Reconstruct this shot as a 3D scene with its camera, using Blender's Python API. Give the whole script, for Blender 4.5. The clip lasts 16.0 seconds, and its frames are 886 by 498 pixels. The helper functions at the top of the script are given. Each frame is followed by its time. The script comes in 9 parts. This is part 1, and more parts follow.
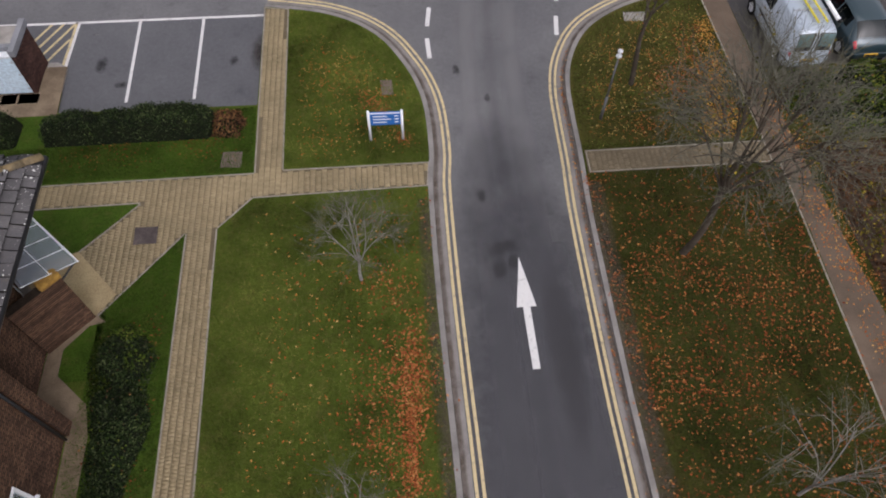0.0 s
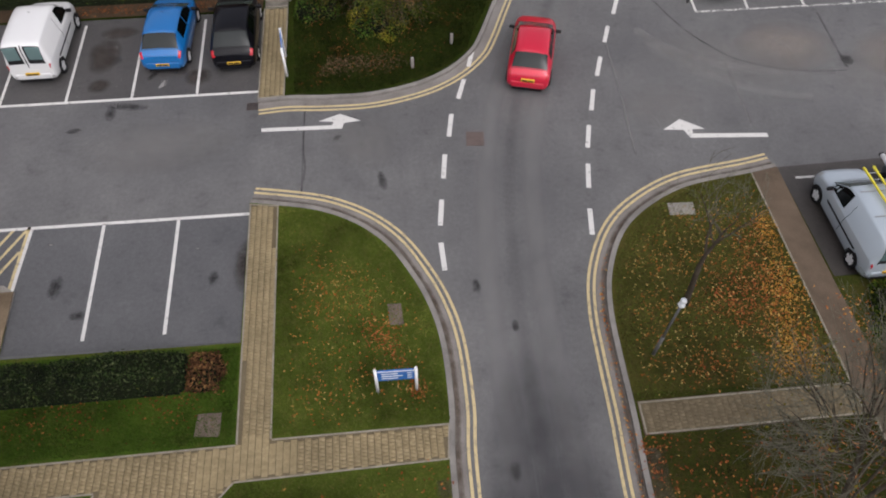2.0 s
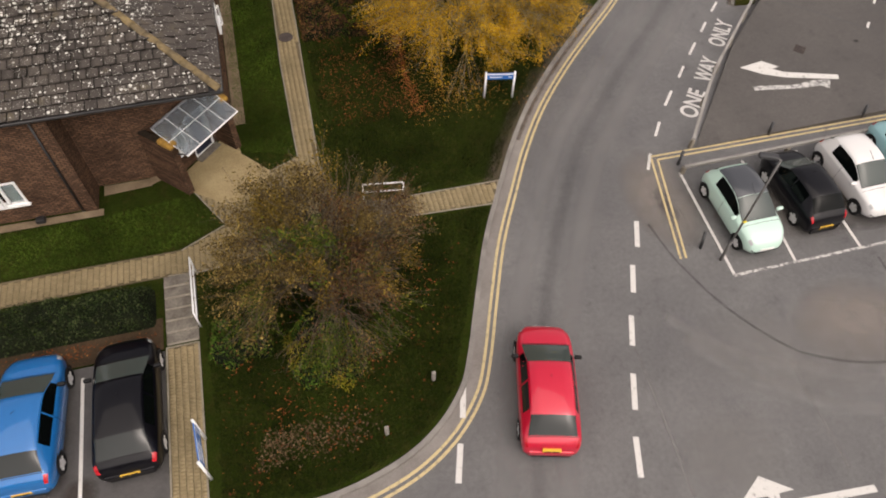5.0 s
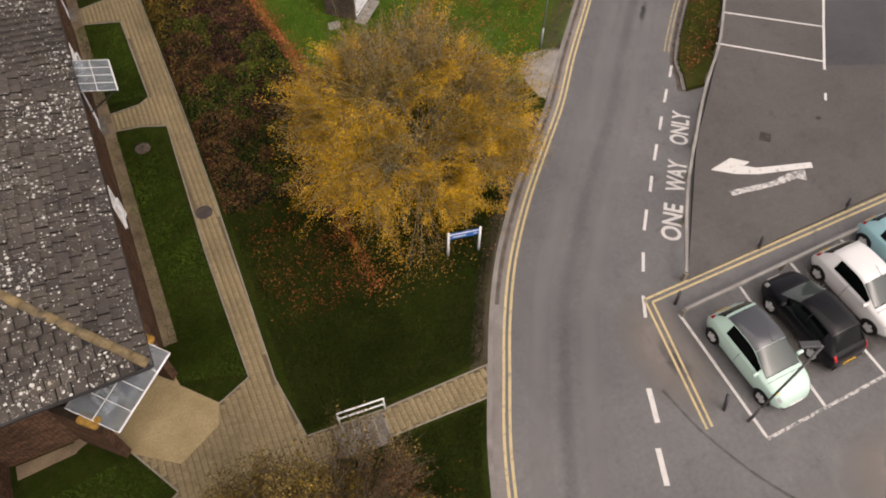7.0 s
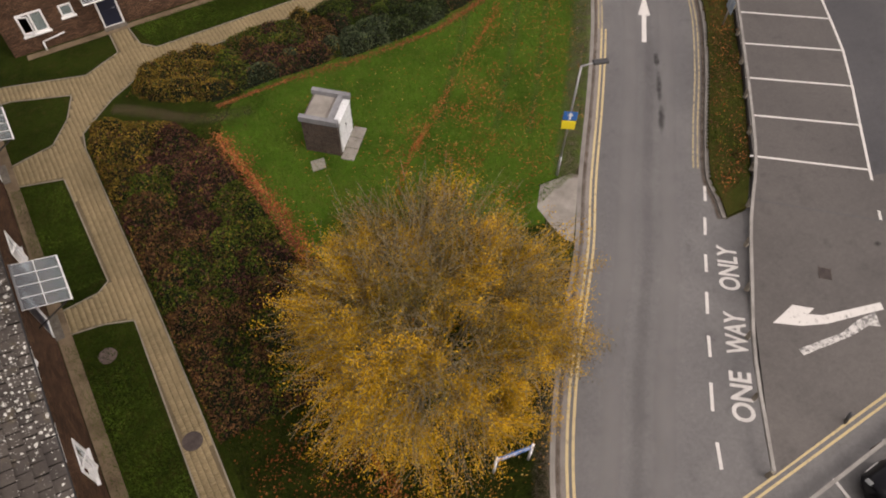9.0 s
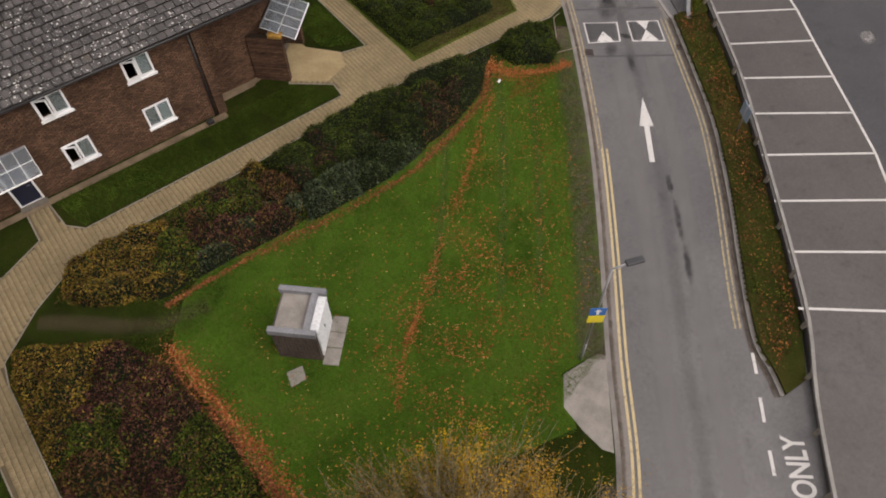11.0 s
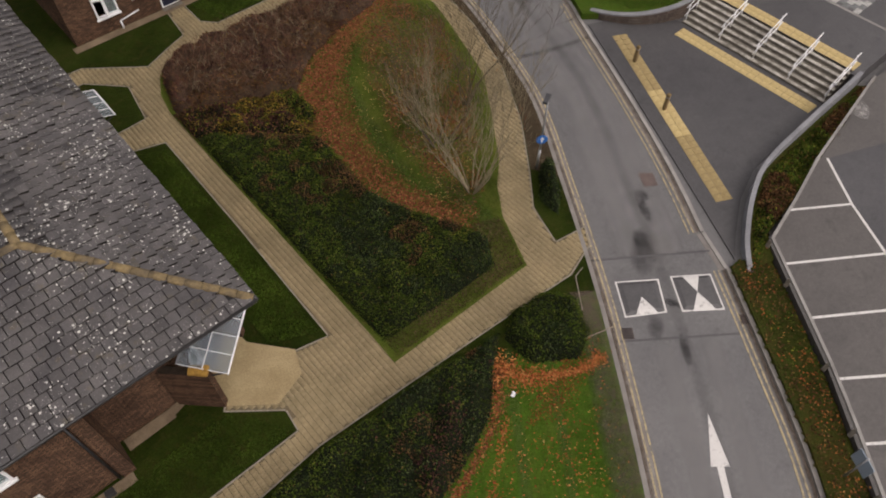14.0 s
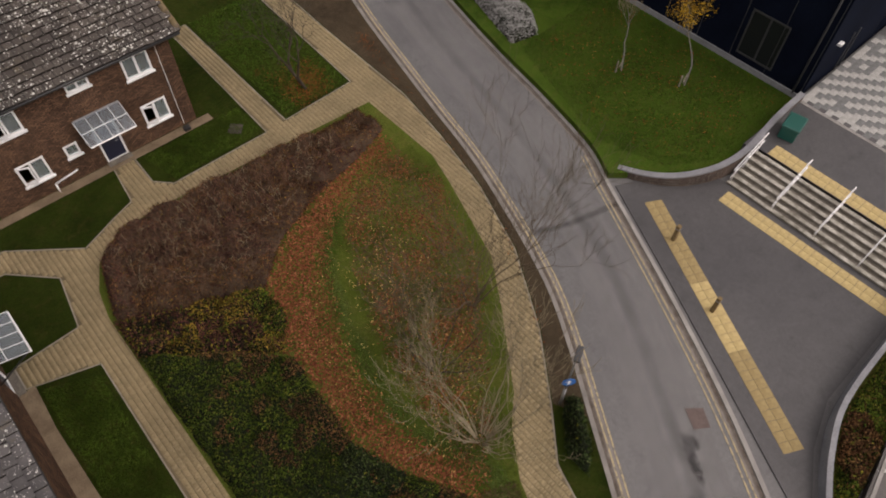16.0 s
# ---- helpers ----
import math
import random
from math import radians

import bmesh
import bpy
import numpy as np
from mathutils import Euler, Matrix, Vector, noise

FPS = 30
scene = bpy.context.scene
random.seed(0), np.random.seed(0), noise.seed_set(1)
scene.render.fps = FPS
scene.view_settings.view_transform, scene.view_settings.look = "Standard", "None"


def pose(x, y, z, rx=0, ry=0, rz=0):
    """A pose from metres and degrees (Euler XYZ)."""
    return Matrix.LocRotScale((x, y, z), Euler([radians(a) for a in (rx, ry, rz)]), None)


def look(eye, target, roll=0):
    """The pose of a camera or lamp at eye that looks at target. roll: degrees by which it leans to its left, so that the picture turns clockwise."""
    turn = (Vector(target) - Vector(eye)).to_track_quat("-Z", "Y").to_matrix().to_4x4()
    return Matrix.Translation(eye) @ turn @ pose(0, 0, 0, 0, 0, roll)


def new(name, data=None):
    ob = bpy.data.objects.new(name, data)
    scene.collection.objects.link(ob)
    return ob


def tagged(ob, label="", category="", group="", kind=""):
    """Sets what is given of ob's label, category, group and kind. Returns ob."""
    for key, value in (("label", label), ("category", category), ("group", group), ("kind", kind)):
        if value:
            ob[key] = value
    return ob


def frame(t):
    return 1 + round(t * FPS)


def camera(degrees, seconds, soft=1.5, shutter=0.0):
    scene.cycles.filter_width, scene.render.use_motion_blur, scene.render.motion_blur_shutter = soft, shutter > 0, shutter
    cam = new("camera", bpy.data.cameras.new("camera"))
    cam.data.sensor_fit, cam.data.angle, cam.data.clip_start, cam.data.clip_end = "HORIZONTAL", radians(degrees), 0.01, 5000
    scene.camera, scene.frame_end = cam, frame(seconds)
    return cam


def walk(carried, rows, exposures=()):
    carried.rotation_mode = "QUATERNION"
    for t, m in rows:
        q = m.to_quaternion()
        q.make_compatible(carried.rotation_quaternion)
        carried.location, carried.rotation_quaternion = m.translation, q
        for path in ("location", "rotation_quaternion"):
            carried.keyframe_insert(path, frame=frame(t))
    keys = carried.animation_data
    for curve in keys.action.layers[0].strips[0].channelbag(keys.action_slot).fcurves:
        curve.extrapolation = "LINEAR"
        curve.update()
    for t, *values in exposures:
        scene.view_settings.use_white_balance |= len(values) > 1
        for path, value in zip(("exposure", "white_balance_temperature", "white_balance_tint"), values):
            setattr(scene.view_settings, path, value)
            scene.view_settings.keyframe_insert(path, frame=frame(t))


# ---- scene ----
cam = camera(65.0, 16.0, soft=1.95)
PATH = [
    (0, (-0.05, 0.006, 18.476), (0.06, 1.069, 16.785), 1.3),
    (0.5, (-0.122, 1.871, 18.542), (-0.011, 2.958, 16.867), 1.3),
    (1, (-0.147, 3.818, 18.618), (-0.037, 4.924, 16.955), 1.2),
    (1.5, (-0.166, 5.881, 18.682), (-0.051, 7.005, 17.031), 1.1),
    (2, (-0.114, 8.048, 18.743), (0.017, 9.185, 17.103), 1.0),
    (2.5, (-0.063, 10.299, 18.82), (0.086, 11.444, 17.187), 1.0),
    (3, (-0.054, 12.691, 18.919), (0.112, 13.839, 17.289), 1.1),
    (3.5, (0.081, 15.175, 19.054), (0.259, 16.32, 17.423), 1.1),
    (4, (0.185, 17.73, 19.195), (0.393, 18.868, 17.563), 1.2),
    (4.5, (0.263, 20.315, 19.371), (0.522, 21.438, 17.737), 1.6),
    (5, (0.421, 22.567, 19.492), (0.741, 23.68, 17.862), 2.0),
    (7.3, (1.338, 31.327, 20.563), (1.872, 32.35, 18.929), 1.1),
    (7.5, (1.467, 32.099, 20.6), (2.005, 33.12, 18.967), 1.0),
    (8, (1.857, 34.053, 20.729), (2.412, 35.065, 19.095), 1.1),
    (8.5, (2.285, 36.135, 20.855), (2.887, 37.117, 19.219), 1.3),
    (9, (2.706, 38.09, 20.96), (3.335, 39.058, 19.327), 1.5),
    (9.2, (2.938, 38.848, 20.978), (3.574, 39.811, 19.345), 1.5),
    (11.3, (7.245, 46.931, 21.513), (7.959, 47.827, 19.874), -0.8),
    (11.5, (7.712, 47.742, 21.533), (8.438, 48.628, 19.894), -0.7),
    (12, (9.098, 49.838, 21.563), (9.842, 50.708, 19.923), -0.3),
    (12.5, (10.456, 51.869, 21.526), (11.211, 52.735, 19.89), -0.0),
    (13, (11.909, 53.824, 21.468), (12.677, 54.69, 19.837), 0.3),
    (13.5, (13.48, 55.774, 21.484), (14.256, 56.641, 19.857), 0.5),
    (14, (15.152, 57.749, 21.572), (15.934, 58.617, 19.949), 0.6),
    (14.5, (16.775, 59.651, 21.66), (17.56, 60.518, 20.038), 0.7),
    (15, (18.407, 61.63, 21.816), (19.196, 62.493, 20.193), 1.0),
    (15.5, (20.096, 63.604, 21.947), (20.887, 64.462, 20.322), 1.2),
    (16, (21.641, 65.518, 22.007), (22.44, 66.375, 20.386), 1.5),
]
walk(cam, [(t, look(eye, target, roll)) for t, eye, target, roll in PATH],
     exposures=((0, 0.12, 6250, 19), (1, 0.06, 6330, 17), (2.5, 0.1, 6450, 15), (4, 0.2, 6950, 16), (4.5, 0.28, 7200, 16), (5, 0.34, 7250, 17), (8.5, 0.22, 7350, 20), (12.5, 0.02, 6850, 17), (16, 0.0, 7150, 20)))

# ---- light ----
world = bpy.data.worlds.new("overcast_sky")
scene.world = world
world.use_nodes = True
wn, wl = world.node_tree.nodes, world.node_tree.links
sky = wn.new("ShaderNodeTexSky")
sky.sky_type = 'NISHITA'
sky.sun_disc = False
sky.sun_elevation, sky.sun_rotation = radians(50), radians(150)
sky.dust_density = 4.0
grey = wn.new("ShaderNodeHueSaturation")
grey.inputs["Saturation"].default_value = 0.22
wl.new(sky.outputs["Color"], grey.inputs["Color"])
wl.new(grey.outputs["Color"], wn["Background"].inputs["Color"])
wn["Background"].inputs["Strength"].default_value = 0.15
sun = new("sun", bpy.data.lights.new("sun", "SUN"))
sun.data.energy, sun.data.angle, sun.data.color = 1.2, radians(95), (1.0, 0.96, 0.9)
sun.matrix_world = look((0, 0, 50), (12, 22, 0))

# ---- materials ----
def principled(name, colour, rough=0.8, metal=0.0, spec=0.5):
    m = bpy.data.materials.new(name)
    m.use_nodes = True
    b = m.node_tree.nodes["Principled BSDF"]
    b.inputs["Base Color"].default_value = (*colour, 1)
    b.inputs["Roughness"].default_value = rough
    b.inputs["Metallic"].default_value = metal
    b.inputs["Specular IOR Level"].default_value = spec
    return m


def node(m, kind, **sets):
    n = m.node_tree.nodes.new(kind)
    for k, v in sets.items():
        n.inputs[k.replace("_", " ")].default_value = v
    return n


def wire(m, a, b):
    m.node_tree.links.new(a, b)


def coords(m, scale=(1, 1, 1), turn=0.0):
    tc = node(m, "ShaderNodeTexCoord")
    mp = node(m, "ShaderNodeMapping")
    mp.inputs["Scale"].default_value = scale
    mp.inputs["Rotation"].default_value = (0, 0, turn)
    wire(m, tc.outputs["Object"], mp.inputs["Vector"])
    return mp.outputs["Vector"]


def noisy(m, vec, scale, detail=4.0, rough=0.6):
    n = node(m, "ShaderNodeTexNoise", Scale=scale, Detail=detail, Roughness=rough)
    wire(m, vec, n.inputs["Vector"])
    return n.outputs["Fac"]


def ramp(m, fac, stops):
    r = m.node_tree.nodes.new("ShaderNodeValToRGB")
    e = r.color_ramp.elements
    while len(e) < len(stops):
        e.new(0.5)
    for el, (p, c) in zip(e, stops):
        el.position = p
        el.color = (*c, 1) if len(c) == 3 else c
    wire(m, fac, r.inputs["Fac"])
    return r.outputs["Color"]


def mix(m, fac, a, b, mode="MIX"):
    n = m.node_tree.nodes.new("ShaderNodeMix")
    n.data_type, n.blend_type = "RGBA", mode
    if isinstance(fac, float):
        n.inputs["Factor"].default_value = fac
    else:
        wire(m, fac, n.inputs["Factor"])
    for s, v in ((n.inputs[6], a), (n.inputs[7], b)):
        if isinstance(v, tuple):
            s.default_value = (*v, 1)
        else:
            wire(m, v, s)
    return n.outputs[2]


def bump(m, height, strength=0.4, distance=0.02):
    b = node(m, "ShaderNodeBump", Strength=strength, Distance=distance)
    wire(m, height, b.inputs["Height"])
    wire(m, b.outputs["Normal"], m.node_tree.nodes["Principled BSDF"].inputs["Normal"])


def base(m, colour):
    wire(m, colour, m.node_tree.nodes["Principled BSDF"].inputs["Base Color"])


def mottled(name, dark, light, fine=40.0, coarse=0.6, rough=0.9, relief=0.3, depth=0.01, spec=0.12):
    """Two scales of variation between two colours, with a fine relief."""
    m = principled(name, light, rough, spec=spec)
    v = coords(m)
    a, b = noisy(m, v, coarse, 5), noisy(m, v, fine, 3)
    mid = tuple((p + q) / 2 for p, q in zip(dark, light))
    c1 = ramp(m, a, [(0.3, dark), (0.5, mid), (0.72, light)])
    c2 = ramp(m, b, [(0.25, (0.72,) * 3), (0.75, (1.2,) * 3)])
    base(m, mix(m, 1.0, c1, c2, "MULTIPLY"))
    bump(m, b, relief, depth)
    return m


def asphalt_material(name, dark, light):
    m = principled(name, light, 0.55, spec=0.6)
    v = coords(m)
    big, mid, fine = noisy(m, v, 0.16, 6, 0.62), noisy(m, v, 1.3, 6, 0.7), noisy(m, v, 70, 2)
    c = ramp(m, big, [(0.3, dark), (0.7, light)])
    stain = ramp(m, mid, [(0.28, (0.62,) * 3), (0.42, (0.95,) * 3), (0.7, (1.08,) * 3)])
    c = mix(m, 1.0, c, stain, "MULTIPLY")
    c = mix(m, 1.0, c, ramp(m, noisy(m, v, 7.0, 6, 0.75), [(0.3, (0.8,) * 3), (0.7, (1.17,) * 3)]), "MULTIPLY")
    c = mix(m, 1.0, c, ramp(m, fine, [(0.2, (0.62,) * 3), (0.8, (1.34,) * 3)]), "MULTIPLY")
    base(m, c)
    bump(m, fine, 0.35, 0.006)
    return m


def worn_paint(name, colour, under, wear=0.42):
    """Thermoplastic line paint with the tarmac showing through where it has worn."""
    m = principled(name, colour, 0.6, spec=0.3)
    v = coords(m)
    a, b = noisy(m, v, 5.0, 8, 0.75), noisy(m, v, 40, 3)
    mask = ramp(m, a, [(wear - 0.08, (0, 0, 0)), (wear + 0.06, (1, 1, 1))])
    c = mix(m, mask, under, tuple(colour))
    base(m, mix(m, 1.0, c, ramp(m, b, [(0.2, (0.85,) * 3), (0.8, (1.06,) * 3)]), "MULTIPLY"))
    return m


def block_material(name, tones):
    """Concrete paving blocks, each of its own tone, with traffic stains over them."""
    m = principled(name, tones[1], 0.9, spec=0.1)
    g, oi = node(m, "ShaderNodeNewGeometry"), node(m, "ShaderNodeObjectInfo")
    add, fr = node(m, "ShaderNodeMath"), node(m, "ShaderNodeMath")
    fr.operation = "FRACT"
    wire(m, g.outputs["Random Per Island"], add.inputs[0])
    wire(m, oi.outputs["Random"], add.inputs[1])
    wire(m, add.outputs[0], fr.inputs[0])
    c = ramp(m, fr.outputs[0], [(0.0, tones[0]), (0.5, tones[1]), (1.0, tones[2])])
    pos = g.outputs["Position"]
    c = mix(m, 1.0, c, ramp(m, noisy(m, pos, 0.45, 5, 0.65), [(0.3, (0.76, 0.76, 0.74)), (0.7, (1.14, 1.12, 1.08))]), "MULTIPLY")
    fine = noisy(m, pos, 14, 4)
    base(m, mix(m, 1.0, c, ramp(m, fine, [(0.25, (0.8,) * 3), (0.75, (1.14,) * 3)]), "MULTIPLY"))
    bump(m, fine, 0.3, 0.006)
    return m


def grass_material(name, dark, light, dry):
    m = principled(name, light, 0.95, spec=0.03)
    v = coords(m)
    a, b, f = noisy(m, v, 0.35, 6, 0.65), noisy(m, v, 3.2, 5, 0.7), noisy(m, v, 45, 3, 0.7)
    c = ramp(m, a, [(0.32, dark), (0.55, light), (0.75, tuple(0.6 * p + 0.4 * q for p, q in zip(light, dry)))])
    c = mix(m, ramp(m, b, [(0.5, (0, 0, 0)), (0.78, (0.75,) * 3)]), c, tuple(dry))
    base(m, mix(m, 1.0, c, ramp(m, f, [(0.28, (0.45,) * 3), (0.72, (1.55,) * 3)]), "MULTIPLY"))
    bump(m, f, 0.9, 0.05)
    return m


def island_colours(name, stops, rough=0.85, spec=0.05, drift=0.0):
    """One colour per loose piece, for leaves and joined pieces."""
    m = principled(name, stops[0][1], rough, spec=spec)
    g = node(m, "ShaderNodeNewGeometry")
    c = ramp(m, g.outputs["Random Per Island"], stops)
    if drift:
        c = mix(m, 1.0, c, ramp(m, noisy(m, g.outputs["Position"], drift, 4, 0.65), [(0.33, (0.45, 0.42, 0.42)), (0.5, (1.0,) * 3), (0.68, (1.7, 1.65, 1.5))]), "MULTIPLY")
    base(m, c)
    return m


def brick_material(name, c1, c2, mortar):
    m = principled(name, c1, 0.92, spec=0.06)
    tc = node(m, "ShaderNodeTexCoord")
    geo = node(m, "ShaderNodeNewGeometry")
    sep, nsep, cmb = node(m, "ShaderNodeSeparateXYZ"), node(m, "ShaderNodeSeparateXYZ"), node(m, "ShaderNodeCombineXYZ")
    add = node(m, "ShaderNodeMath")
    wire(m, tc.outputs["Object"], sep.inputs[0])
    wire(m, sep.outputs["X"], add.inputs[0])
    wire(m, sep.outputs["Y"], add.inputs[1])
    wire(m, add.outputs[0], cmb.inputs["X"])
    wire(m, sep.outputs["Z"], cmb.inputs["Y"])
    br = node(m, "ShaderNodeTexBrick")
    br.inputs["Color1"].default_value, br.inputs["Color2"].default_value = (*c1, 1), (*c2, 1)
    br.inputs["Mortar"].default_value = (*mortar, 1)
    for k, x in (("Scale", 1.0), ("Mortar Size", 0.015), ("Mortar Smooth", 0.3), ("Brick Width", 0.225), ("Row Height", 0.075)):
        br.inputs[k].default_value = x
    wire(m, cmb.outputs[0], br.inputs["Vector"])
    a, b = noisy(m, tc.outputs["Object"], 0.9, 5), noisy(m, tc.outputs["Object"], 9, 4)
    c = mix(m, 1.0, br.outputs["Color"], ramp(m, a, [(0.3, (0.62, 0.6, 0.58)), (0.7, (1.25, 1.2, 1.12))]), "MULTIPLY")
    base(m, mix(m, 1.0, c, ramp(m, b, [(0.25, (0.6,) * 3), (0.75, (1.38,) * 3)]), "MULTIPLY"))
    bump(m, br.outputs["Fac"], -0.9, 0.015)
    return m


def tile_material(name, spread, biggest, tint):
    """Grey concrete roof tiles, each a little different, with pale lichen spots and ochre moss."""
    m = principled(name, (0.1, 0.1, 0.1), 0.88, spec=0.12)
    oi, geo = node(m, "ShaderNodeObjectInfo"), node(m, "ShaderNodeNewGeometry")
    add = node(m, "ShaderNodeMath")
    wire(m, oi.outputs["Random"], add.inputs[0])
    wire(m, geo.outputs["Random Per Island"], add.inputs[1])
    fr = node(m, "ShaderNodeMath")
    fr.operation = "FRACT"
    wire(m, add.outputs[0], fr.inputs[0])
    tone = ramp(m, fr.outputs[0], [(0.0, tuple(0.06 * t for t in tint)), (0.04, tuple(0.092 * t for t in tint)), (0.6, tuple(0.104 * t for t in tint)), (1.0, tuple(0.118 * t for t in tint))])
    pos = geo.outputs["Position"]
    stain = noisy(m, pos, 0.8, 6, 0.65)
    tone = mix(m, 1.0, tone, ramp(m, stain, [(0.3, (0.66, 0.64, 0.64)), (0.7, (1.25, 1.2, 1.12))]), "MULTIPLY")
    warp = node(m, "ShaderNodeTexNoise", Scale=14.0, Detail=3.0)
    wire(m, pos, warp.inputs["Vector"])
    where = mix(m, 0.06, pos, warp.outputs["Color"])
    c = tone
    for scale, lo, hi, pale in ((8.5, spread, biggest, (0.52, 0.52, 0.48)), (17.0, spread - 0.04, biggest * 0.8, (0.27, 0.265, 0.245))):
        spots = node(m, "ShaderNodeTexVoronoi", Scale=scale, Randomness=1.0)
        wire(m, where, spots.inputs["Vector"])
        patch = noisy(m, pos, 0.5, 5, 0.7)
        each = node(m, "ShaderNodeSeparateXYZ")
        wire(m, spots.outputs["Color"], each.inputs[0])
        size = node(m, "ShaderNodeMath")
        size.operation = "MULTIPLY"
        wire(m, ramp(m, patch, [(lo, (0.03,) * 3), (lo + 0.3, (hi,) * 3)]), size.inputs[0])
        wire(m, each.outputs["X"], size.inputs[1])
        less = node(m, "ShaderNodeMath")
        less.operation = "LESS_THAN"
        wire(m, spots.outputs["Distance"], less.inputs[0])
        wire(m, size.outputs[0], less.inputs[1])
        c = mix(m, less.outputs[0], c, pale)
    moss = ramp(m, noisy(m, pos, 1.7, 6, 0.7), [(0.57, (0, 0, 0)), (0.75, (0.55,) * 3)])
    c = mix(m, moss, c, (0.13, 0.105, 0.055))
    fine = noisy(m, pos, 30, 3)
    base(m, mix(m, 1.0, c, ramp(m, fine, [(0.2, (0.72,) * 3), (0.8, (1.22,) * 3)]), "MULTIPLY"))
    bump(m, fine, 0.4, 0.008)
    return m


def soft_patch(name, colour, most=0.8, low=0.25, high=0.75, scale=3.0, across=False):
    """A thin worn or stained patch that fades out irregularly towards its rim; across: only towards the two sides of a strip."""
    m = principled(name, colour, 0.8, spec=0.3)
    tc, sep = node(m, "ShaderNodeTexCoord"), node(m, "ShaderNodeSeparateXYZ")
    wire(m, tc.outputs["UV"], sep.inputs[0])

    def calc(op, a, b=None):
        n = m.node_tree.nodes.new("ShaderNodeMath")
        n.operation = op
        for s, v in zip(n.inputs, (a, b)):
            if isinstance(v, float):
                s.default_value = v
            elif v is not None:
                wire(m, v, s)
        return n.outputs[0]

    y = calc("SUBTRACT", sep.outputs["Y"], 0.5)
    r = calc("MULTIPLY", calc("MULTIPLY", y, y), 4.0)
    if not across:
        x = calc("SUBTRACT", sep.outputs["X"], 0.5)
        r = calc("ADD", r, calc("MULTIPLY", calc("MULTIPLY", x, x), 4.0))
    fall = calc("SUBTRACT", 1.0, r)
    n1 = noisy(m, tc.outputs["Object"], scale, 7, 0.72)
    full = calc("MULTIPLY", fall, calc("MULTIPLY", n1, 1.6))
    a = ramp(m, full, [(low, (0, 0, 0)), (high, (most,) * 3)])
    wire(m, a, m.node_tree.nodes["Principled BSDF"].inputs["Alpha"])
    fine = noisy(m, tc.outputs["Object"], 60, 2)
    base(m, ramp(m, fine, [(0.2, tuple(c * 0.75 for c in colour)), (0.8, tuple(c * 1.2 for c in colour))]))
    return m


ASPHALT = asphalt_material("worn_asphalt", (0.082, 0.081, 0.084), (0.142, 0.14, 0.139))
DARK_ASPHALT = asphalt_material("darker_asphalt", (0.043, 0.042, 0.045), (0.074, 0.072, 0.073))
TOP_BAY = asphalt_material("brown_stained_bay_asphalt", (0.05, 0.047, 0.047), (0.083, 0.079, 0.078))
BAY_ASPHALT = asphalt_material("bluish_bay_asphalt", (0.06, 0.061, 0.066), (0.1, 0.1, 0.104))
LOT_ASPHALT = asphalt_material("brownish_lot_asphalt", (0.055, 0.05, 0.047), (0.092, 0.084, 0.078))
LANE_ASPHALT = asphalt_material("smooth_lane_asphalt", (0.034, 0.034, 0.038), (0.06, 0.059, 0.062))
PATCH = asphalt_material("tarmac_patch", (0.045, 0.045, 0.047), (0.08, 0.078, 0.08))
STAIN = soft_patch("oil_stain", (0.036, 0.035, 0.036), 0.72, 0.34, 0.9, 4.5)
BLOTCH = soft_patch("pale_tarmac_blotch", (0.32, 0.31, 0.3), 0.65, 0.4, 0.8, 2.2)
POLISH = soft_patch("polished_wheel_lane", (0.25, 0.247, 0.245), 0.36, 0.2, 1.05, 0.45, True)
TYRE_ARC = soft_patch("pale_tyre_scuff", (0.27, 0.265, 0.26), 0.38, 0.3, 1.0, 1.6, True)
CLOUD = soft_patch("dusty_tarmac_bloom", (0.24, 0.232, 0.223), 0.36, 0.25, 0.95, 2.0)
DAMP = soft_patch("dark_damp_tarmac", (0.05, 0.048, 0.05), 0.5, 0.25, 0.9, 1.1)
NEWER = soft_patch("newer_dark_tarmac", (0.06, 0.06, 0.066), 0.68, 0.05, 0.5, 0.35)
GRIME = soft_patch("dark_oil_lane", (0.06, 0.059, 0.061), 0.2, 0.3, 1.1, 0.35, True)
BARE = soft_patch("bare_worn_turf", (0.095, 0.072, 0.05), 0.75, 0.3, 0.9, 2.2, True)
TRACK = soft_patch("trodden_grass_track", (0.066, 0.052, 0.024), 0.7, 0.2, 0.9, 2.6, True)
MOWN = soft_patch("paler_mown_stripe", (0.085, 0.125, 0.028), 0.5, 0.25, 1.0, 1.2, True)
SILT = soft_patch("silt_and_leaf_dust", (0.11, 0.078, 0.052), 0.6, 0.3, 0.9, 2.5, True)
WHITE = worn_paint("white_line_paint", (0.6, 0.59, 0.57), (0.14, 0.14, 0.138), 0.385)
WORN_YELLOW = worn_paint("worn_yellow_line_paint", (0.4, 0.33, 0.19), (0.15, 0.14, 0.125), 0.47)
YELLOW = worn_paint("yellow_line_paint", (0.53, 0.43, 0.235), (0.16, 0.15, 0.13), 0.41)
FADED = worn_paint("faded_line_paint", (0.55, 0.54, 0.52), (0.14, 0.14, 0.14), 0.5)
KERB = mottled("kerb_concrete", (0.15, 0.14, 0.13), (0.27, 0.255, 0.235), 35, 1.2)
CHANNEL = mottled("channel_concrete", (0.16, 0.145, 0.135), (0.25, 0.235, 0.22), 35, 0.9)
PALE_KERB = mottled("pale_kerb_concrete", (0.2, 0.19, 0.18), (0.34, 0.33, 0.31), 35, 1.0)
